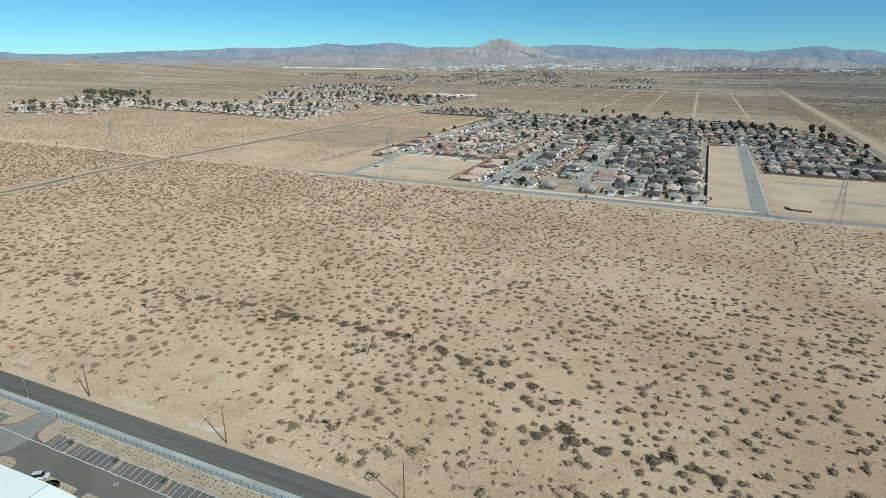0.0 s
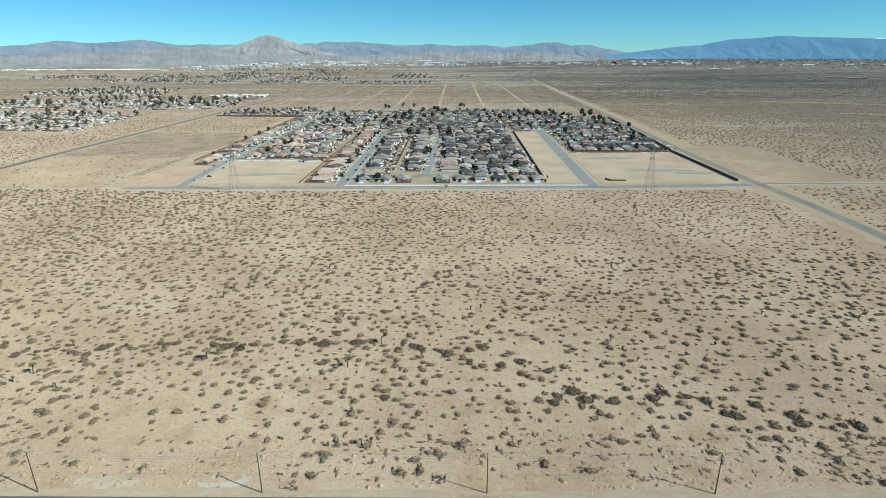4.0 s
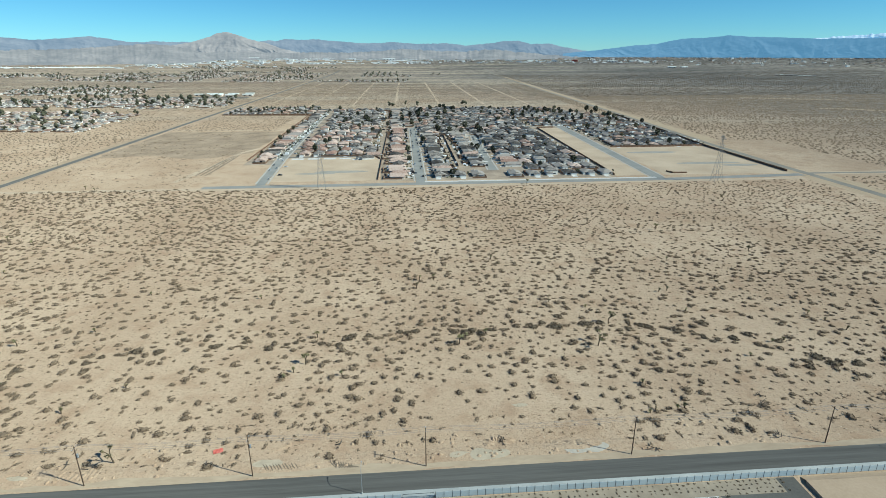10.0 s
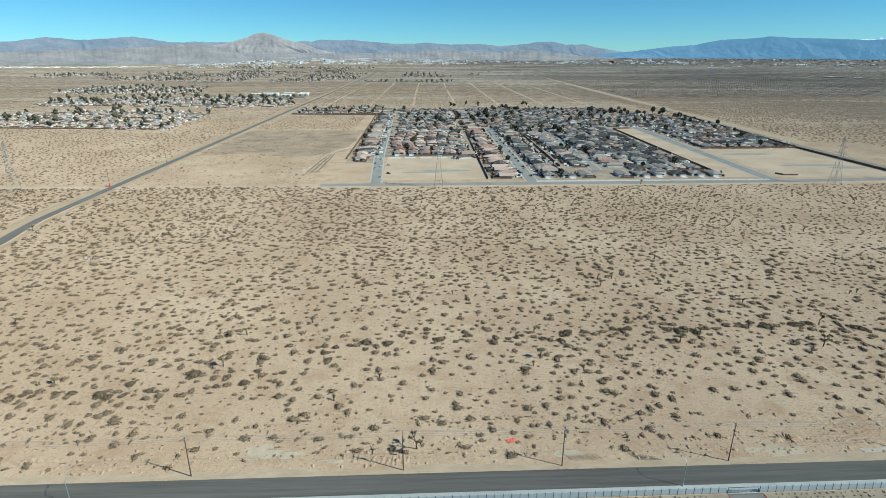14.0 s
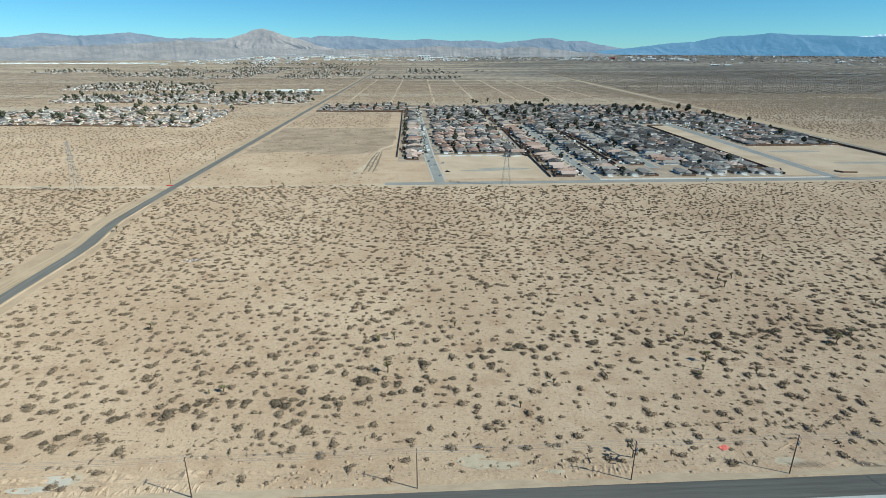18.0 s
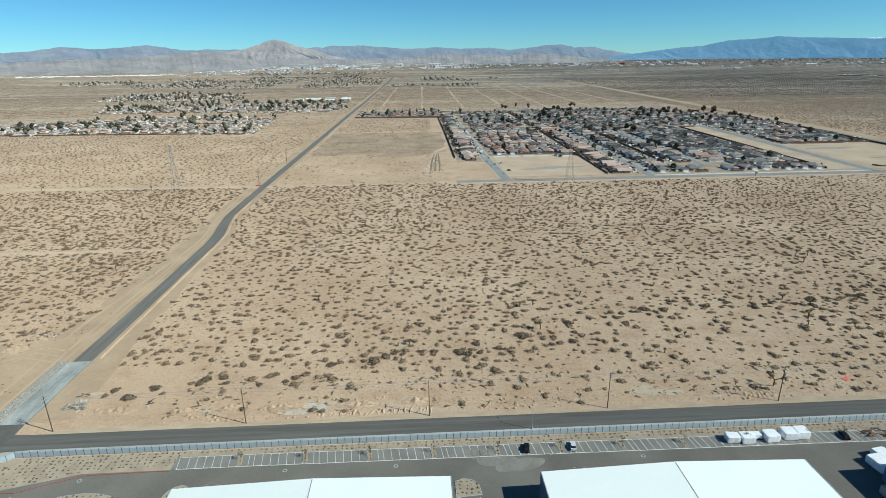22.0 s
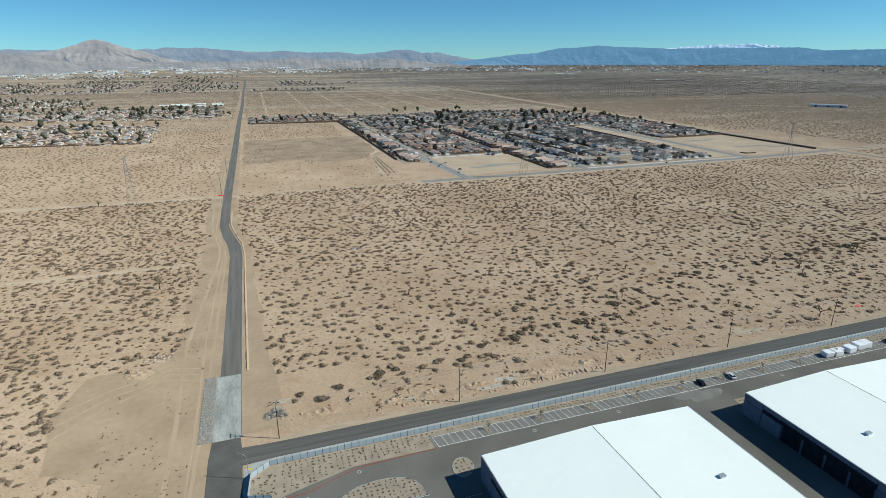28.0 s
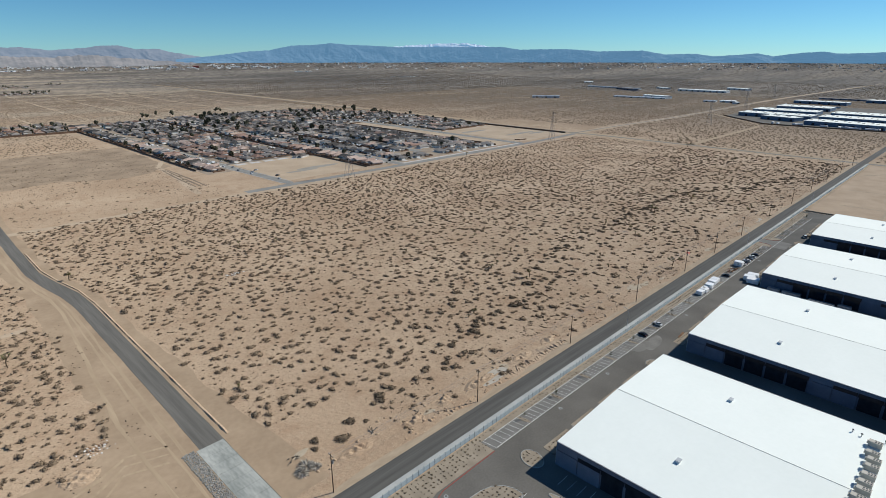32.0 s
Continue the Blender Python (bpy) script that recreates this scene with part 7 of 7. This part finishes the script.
for x0, y0, x1, y1, depth in ((1290, 262, 1271, 194, 34), (1336, 322, 1330, 178, 52), (1445, 325, 1444, 192, 58), (1580, 310, 1580, 193, 62), (1234, 168, 1222, 36, 50), (1222, 30, 1216, -56, 50), (1340, 166, 1337, 51, 56), (1330, 44, 1326, -50, 56), (1450, 166, 1445, 66, 60), (1446, 58, 1440, -40, 60), (1820, 331, 1808, 201, 40), (1968, 183, 1960, 90, 46)):
    park_shed(x0, y0, x1, y1, depth)
for x0, y0, x1, y1, depth, h, rm in ((2050, 318, 2050, 180, 16, 4, roof_b), (1748, 751, 1724, 661, 26, 8, white_roof), (1690, 826, 1710, 660, 34, 3.5, steel_grey), (2192, 823, 2167, 635, 30, 6.5, white_roof), (2138, 1058, 2069, 949, 24, 6, roof_b), (2217, 1238, 2158, 970, 18, 4, steel_grey), (2412, 716, 2380, 631, 26, 6.5, white_roof), (1687, 533, 1690, 500, 20, 4, steel_grey), (1700, 492, 1706, 452, 22, 5, white_roof), (2566, 1463, 2597, 1432, 20, 5, white_roof), (1660, 432, 1672, 428, 14, 5, white_roof), (2300, 960, 2260, 900, 20, 5, white_roof), (1480, 1000, 1530, 930, 20, 6, steel_grey)):
    shed_line(x0, y0, x1, y1, depth, h, rm, panel_white if rm != roof_b else panel_blue, "pale metal shed far out on the plain")
setting("yard_far", Shape().prism([(1183, 225), (1198, 25), (1205, -70), (1700, -60), (1760, 330), (1304, 343)], -0.3, 0.05), asphalt_lot, "asphalt yard of the industrial park", "yard")
wall_run([(1304, 343), (1182, 225), (1197, 25), (1202, -60)], 2.2, "dark wall round the industrial park")
strip("track", [(800, 219), (1126, 219), (1180, 238), (1304, 352), (1360, 398)], 8, rutted_y, 0.03, "sandy road beside the industrial park", "dirt road", 1.4, 95)
tr_ = random.Random(44)
trailer = None
for k in range(46):
    x, y = (1205 + tr_.uniform(-6, 2), tr_.uniform(-50, 215)) if k < 26 else (tr_.uniform(1640, 1740), tr_.uniform(190, 330))
    m = pose(x, y, 0.06, 0, 0, tr_.choice((0, 90, 8)))
    if trailer:
        copy_thing(trailer, m)
        continue
    trailer = thing("parked_trailer", x, y, 0.06, 0, "white box trailer parked at the industrial park", "trailer", "parked trailers")
    part("box", Shape().box(-6, -1.3, 1.2, 6, 1.3, 4.0), panel_white, trailer)
    part("chassis", Shape().box(-5.6, -1.1, 0.3, 5.2, 1.1, 1.2), fence_post_m, trailer)
fr = random.Random(33)
FAR_B = "pale industrial building at the foot of the hills"
def far_blocks(n, az0, az1, dips, size, label):
    """Many low buildings far off, joined by surface."""
    walls, roofs, dark = Shape(), Shape(), Shape()
    for _ in range(n):
        x, y = far_spot(fr.uniform(az0, az1), fr.choice(dips) + fr.uniform(-0.03, 0.03))
        w, d, h = fr.uniform(0.3, 1.0) * size, fr.uniform(0.2, 0.45) * size, fr.uniform(2.5, 7)
        z = ground_z(x, y)
        walls.box(x - w / 2, y - d / 2, z - 1, x + w / 2, y + d / 2, z + h)
        roofs.box(x - w / 2 - 0.4, y - d / 2 - 0.4, z + h, x + w / 2 + 0.4, y + d / 2 + 0.4, z + h + 0.6)
        if fr.random() < 0.6:
            q = x + fr.uniform(-0.3, 0.3) * w
            dark.box(q - w * 0.12, y - d / 2 - 0.2, z, q + w * 0.12, y - d / 2 - 0.05, z + h * 0.7)
    t = thing("building_cluster", 0, 0, 0, 0, label, "buildings", "", "stuff")
    part("wall", walls, far_white, t)
    part("roof", roofs, far_roof, t)
    part("door", dark, dark_glass, t)


far_white = mat("white_cladding", (0.5, 0.49, 0.47), (0.86, 0.86, 0.85), 0.02, 0.8, island=0.8)
far_roof = mat("pale_roofs", (0.34, 0.33, 0.32), (0.82, 0.84, 0.83), 0.02, 0.8, island=0.9)
far_blocks(330, -21.5, 5, (0.64, 0.68, 0.72, 0.78, 0.86, 0.94, 1.02, 1.1), 62, "crowded white buildings at the foot of the hills")
far_blocks(60, -23, -9, (1.16, 1.26, 1.36), 30, "low pale buildings beside the airfield")
far_blocks(130, 5, 26, (0.72, 0.8, 0.88, 0.96, 1.04), 34, "scattered pale buildings far out on the plain")
far_blocks(150, 26, 84, (0.62, 0.7, 0.8, 0.9, 1.0, 1.15), 28, "scattered pale buildings far out on the plain")
for az0, dip, w, h in ((-11.7, 0.68, 70, 13), (-9.2, 0.7, 90, 9), (-4.8, 0.7, 95, 10), (-2.6, 0.72, 60, 9), (0.9, 0.76, 100, 9), (-6.9, 0.7, 60, 8), (-13.5, 1.0, 50, 8), (-11.2, 1.05, 60, 12)):
    long_shed(*far_spot(az0, dip), w, 34, h, 0, white_roof, panel_white, "large white hangar beside the airfield")
for az0, az1, dip in ((-21.5, -10.5, 1.24), (-9.5, -1.5, 1.16), (-22, 3, 0.86), (-20, -6, 0.98), (-14, 4, 1.06)):
    strip("apron", [far_spot(az0 + (az1 - az0) * k / 10, dip) for k in range(11)], (30 if dip > 1.1 else 14), apron_m, 0.3, "pale concrete apron of the airfield", "apron", 3.0, dip * 10)
for az0, h in ((-18.9, 21), (-18.45, 31), (-18.1, 26)):
    x, y = far_spot(az0, 0.8)
    t = thing("silo_tower", x, y, ground_z(x, y), 0, "tall dark grey industrial tower", "tower", "plant towers")
    part("shaft", Shape().box(-5, -5, -2, 5, 5, h), lattice_m, t)
    part("cap", Shape().box(-6, -6, h, 6, 6, h + 2.5), panel_blue, t)
plane = None
for k in range(44):
    x, y = far_spot(-34.6 + k * 0.265 + fr.uniform(-0.12, 0.12), 1.19 + 0.0026 * k + fr.uniform(-0.03, 0.04))
    m = pose(x, y, ground_z(x, y), 0, 0, 28 + fr.uniform(-30, 30))
    if plane:
        copy_thing(plane, m)
        continue
    plane = thing("parked_aircraft", x, y, ground_z(x, y), 30, "white parked airliner on the airfield", "aircraft", "parked aircraft")
    part("fuselage", Shape().bar((-13, 0, 3.4), (12, 0, 3.4), 2.0, 1.9, 8).bar((12, 0, 3.4), (16, 0, 3.2), 1.9, 0.5, 8).bar((-13, 0, 3.4), (-20, 0, 4.4), 2.0, 0.5, 8), white_roof, plane)
    part("wing", Shape().prism([(3, -1), (-5, -16), (-8, -16), (-4, 0), (-8, 16), (-5, 16), (3, 1)], 2.4, 2.9), white_roof, plane)
    part("tail_fin", Shape().prism([(-14, -0.3), (-19.5, -0.3), (-19.5, 0.3), (-14, 0.3)], 4.6, 10.5), panel_white, plane)
for az0, dip, w, d, h, rm in ((18.8, 0.92, 42, 26, 13, red_clad), (16.9, 0.93, 36, 24, 10, panel_blue), (15.6, 0.95, 60, 26, 6, white_roof), (14.6, 0.9, 45, 22, 6, white_roof), (13.6, 0.98, 40, 22, 6, steel_grey), (20.5, 0.86, 26, 20, 9, white_roof), (22.2, 0.9, 70, 22, 6, white_roof), (24.0, 0.9, 40, 20, 6, white_roof), (27.6, 1.38, 52, 24, 5, white_roof), (28.6, 1.36, 40, 22, 5, white_roof), (9.8, 1.05, 40, 20, 6, steel_grey), (34.2, 1.0, 70, 14, 4, white_roof), (37.0, 1.0, 30, 16, 5, white_roof), (25.2, 1.0, 28, 20, 8, white_roof), (12.6, 0.86, 30, 18, 6, white_roof)):
    long_shed(*far_spot(az0, dip), w, d, h, fr.uniform(-25, 0), rm, red_clad if rm == red_clad else panel_white, "low industrial building far out on the plain")
for k in range(9):
    long_shed(*far_spot(36.2 + k * 0.33, 1.93 + fr.uniform(-0.02, 0.02)), fr.uniform(10, 18), 9, 3.5, fr.uniform(-40, -10), fr.choice((white_roof, steel_grey)), stucco_a, "small ranch building out on the plain")
for x, y, w, d in ((-150, 1600, 34, 18), (-108, 1588, 26, 22), (-62, 1606, 30, 16), (-165, 1640, 44, 16), (-112, 1645, 30, 20), (-66, 1650, 26, 16), (-205, 1622, 24, 18)):
    long_shed(x, y, w, d, 4.5, 0, white_roof, stucco_a, "low pale school building beside the road")
strip("parking_field", [(-330, 1555, 60), (-45, 1540, 60)], 60, asphalt_lot, 0.05, "grey asphalt parking field beside the school", "parking")

# ---------------------------------------------------------------- mountains
def ridged(x, y, seed):
    """Sharp crests and gullies at five sizes."""
    total, amp, f = 0.0, 0.5, 1.0
    for k in range(4):
        total += amp * (1 - 2.2 * abs(noise.noise(Vector((x * f, y * f * 0.6, seed + k * 3.7)))))
        amp, f = amp * 0.56, f * 2.1
    return total


def range_mesh(name, crest, dist, depth, rough, base, material, label, seed, jag=0.05):
    """A ridge round part of the basin: a crest given as bearing and rise in degrees, its flank cut by gullies that run down from it."""
    az0, az1 = crest[0][0], crest[-1][0]
    n, k = int((az1 - az0) * 15), 30
    s = Shape()
    for i in range(n + 1):
        a = az0 + (az1 - az0) * i / n
        top = float(np.interp(a, [p[0] for p in crest], [p[1] for p in crest]))
        edge = min(1.0, (a - az0) / 1.2, (az1 - a) / 1.2)
        top += jag * edge * (ridged(a * 0.8, 0.3, seed) + 0.6 * noise.noise(Vector((a * 3.4, 1, seed))) + 0.35 * noise.noise(Vector((a * 8, 1, seed))))
        for j in range(k + 1):
            t = j / k
            bell = math.sin(math.pi * min(1.0, 0.12 + t * 0.88)) ** 0.8
            g = ridged(a * 0.42 + 0.9 * noise.noise(Vector((a * 0.45, t * 1.3, seed))) + 0.25 * t, t * 1.3, seed + 20)
            d = dist + depth * t - rough * bell * g * edge
            e = base + (top - base) * (0.72 * t + 0.28 * t * t) + 0.09 * (top - base) * bell * ridged(a * 0.9, t * 2.2, seed + 40) * edge
            x, y = 250 + d * math.sin(radians(a)), -130 + d * math.cos(radians(a))
            s.v.append((x, y, 122 + d * math.tan(radians(e))))
    for i in range(n):
        for j in range(k):
            a0 = i * (k + 1) + j
            s.f.append((a0, a0 + k + 1, a0 + k + 2, a0 + 1))
    ob = setting(name, s, material, label, "mountains")
    for p in ob.data.polygons:
        p.use_smooth = True
    return ob


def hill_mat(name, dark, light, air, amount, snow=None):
    """Rock seen through miles of air, the haze put in as a faint glow."""
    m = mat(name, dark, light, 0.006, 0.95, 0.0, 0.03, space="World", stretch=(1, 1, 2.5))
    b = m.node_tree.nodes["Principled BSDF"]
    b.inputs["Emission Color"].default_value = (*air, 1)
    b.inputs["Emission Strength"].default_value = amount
    if snow:
        nt = m.node_tree
        src = b.inputs["Base Color"].links[0].from_socket
        sep = nt.nodes.new("ShaderNodeSeparateXYZ")
        nt.links.new(nt.nodes.new("ShaderNodeNewGeometry").outputs["Position"], sep.inputs[0])
        nz = nt.nodes.new("ShaderNodeTexNoise")
        nz.inputs["Scale"].default_value = 0.03
        nt.links.new(nt.nodes.new("ShaderNodeNewGeometry").outputs["Position"], nz.inputs["Vector"])
        ad = nt.nodes.new("ShaderNodeMath")
        ad.operation = "MULTIPLY_ADD"
        ad.inputs[1].default_value = 30
        nt.links.new(nz.outputs[0], ad.inputs[0])
        nt.links.new(sep.outputs["Z"], ad.inputs[2])
        mr = nt.nodes.new("ShaderNodeMapRange")
        mr.inputs["From Min"].default_value, mr.inputs["From Max"].default_value = snow, snow + 3
        nt.links.new(ad.outputs[0], mr.inputs["Value"])
        mx = nt.nodes.new("ShaderNodeMix")
        mx.data_type = "RGBA"
        mx.inputs["B"].default_value = (*snowcap, 1)
        nt.links.new(mr.outputs[0], mx.inputs["Factor"])
        nt.links.new(src, mx.inputs["A"])
        nt.links.new(mx.outputs["Result"], b.inputs["Base Color"])
    return m


# each hill carries its haze as emission: a colour and a strength
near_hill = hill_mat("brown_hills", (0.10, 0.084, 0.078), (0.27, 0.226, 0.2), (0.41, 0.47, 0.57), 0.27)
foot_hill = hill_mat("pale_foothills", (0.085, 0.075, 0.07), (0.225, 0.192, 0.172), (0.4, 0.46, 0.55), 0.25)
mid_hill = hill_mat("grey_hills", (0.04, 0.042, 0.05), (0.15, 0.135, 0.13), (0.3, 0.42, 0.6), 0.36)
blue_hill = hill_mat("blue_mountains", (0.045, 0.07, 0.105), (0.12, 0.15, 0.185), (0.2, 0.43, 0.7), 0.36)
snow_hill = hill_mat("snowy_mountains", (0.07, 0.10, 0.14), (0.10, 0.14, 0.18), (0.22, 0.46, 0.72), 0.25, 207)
# long pale slope drawn out to stand for the haze zone below the hills
range_mesh("backdrop_fan", [(-64, -0.7), (-50, -0.5), (-40, -0.35), (-34, -0.05), (-29, 0.15), (-26, 0.2), (-23.5, 0.42), (-21, 0.58), (-18.8, 0.5), (-17, 0.1), (-15, -0.5)], 4470, 490, 48, -1.12, foot_hill, "pale stony slopes with painted haze at the edge of the plain", 2.7, 0.1)
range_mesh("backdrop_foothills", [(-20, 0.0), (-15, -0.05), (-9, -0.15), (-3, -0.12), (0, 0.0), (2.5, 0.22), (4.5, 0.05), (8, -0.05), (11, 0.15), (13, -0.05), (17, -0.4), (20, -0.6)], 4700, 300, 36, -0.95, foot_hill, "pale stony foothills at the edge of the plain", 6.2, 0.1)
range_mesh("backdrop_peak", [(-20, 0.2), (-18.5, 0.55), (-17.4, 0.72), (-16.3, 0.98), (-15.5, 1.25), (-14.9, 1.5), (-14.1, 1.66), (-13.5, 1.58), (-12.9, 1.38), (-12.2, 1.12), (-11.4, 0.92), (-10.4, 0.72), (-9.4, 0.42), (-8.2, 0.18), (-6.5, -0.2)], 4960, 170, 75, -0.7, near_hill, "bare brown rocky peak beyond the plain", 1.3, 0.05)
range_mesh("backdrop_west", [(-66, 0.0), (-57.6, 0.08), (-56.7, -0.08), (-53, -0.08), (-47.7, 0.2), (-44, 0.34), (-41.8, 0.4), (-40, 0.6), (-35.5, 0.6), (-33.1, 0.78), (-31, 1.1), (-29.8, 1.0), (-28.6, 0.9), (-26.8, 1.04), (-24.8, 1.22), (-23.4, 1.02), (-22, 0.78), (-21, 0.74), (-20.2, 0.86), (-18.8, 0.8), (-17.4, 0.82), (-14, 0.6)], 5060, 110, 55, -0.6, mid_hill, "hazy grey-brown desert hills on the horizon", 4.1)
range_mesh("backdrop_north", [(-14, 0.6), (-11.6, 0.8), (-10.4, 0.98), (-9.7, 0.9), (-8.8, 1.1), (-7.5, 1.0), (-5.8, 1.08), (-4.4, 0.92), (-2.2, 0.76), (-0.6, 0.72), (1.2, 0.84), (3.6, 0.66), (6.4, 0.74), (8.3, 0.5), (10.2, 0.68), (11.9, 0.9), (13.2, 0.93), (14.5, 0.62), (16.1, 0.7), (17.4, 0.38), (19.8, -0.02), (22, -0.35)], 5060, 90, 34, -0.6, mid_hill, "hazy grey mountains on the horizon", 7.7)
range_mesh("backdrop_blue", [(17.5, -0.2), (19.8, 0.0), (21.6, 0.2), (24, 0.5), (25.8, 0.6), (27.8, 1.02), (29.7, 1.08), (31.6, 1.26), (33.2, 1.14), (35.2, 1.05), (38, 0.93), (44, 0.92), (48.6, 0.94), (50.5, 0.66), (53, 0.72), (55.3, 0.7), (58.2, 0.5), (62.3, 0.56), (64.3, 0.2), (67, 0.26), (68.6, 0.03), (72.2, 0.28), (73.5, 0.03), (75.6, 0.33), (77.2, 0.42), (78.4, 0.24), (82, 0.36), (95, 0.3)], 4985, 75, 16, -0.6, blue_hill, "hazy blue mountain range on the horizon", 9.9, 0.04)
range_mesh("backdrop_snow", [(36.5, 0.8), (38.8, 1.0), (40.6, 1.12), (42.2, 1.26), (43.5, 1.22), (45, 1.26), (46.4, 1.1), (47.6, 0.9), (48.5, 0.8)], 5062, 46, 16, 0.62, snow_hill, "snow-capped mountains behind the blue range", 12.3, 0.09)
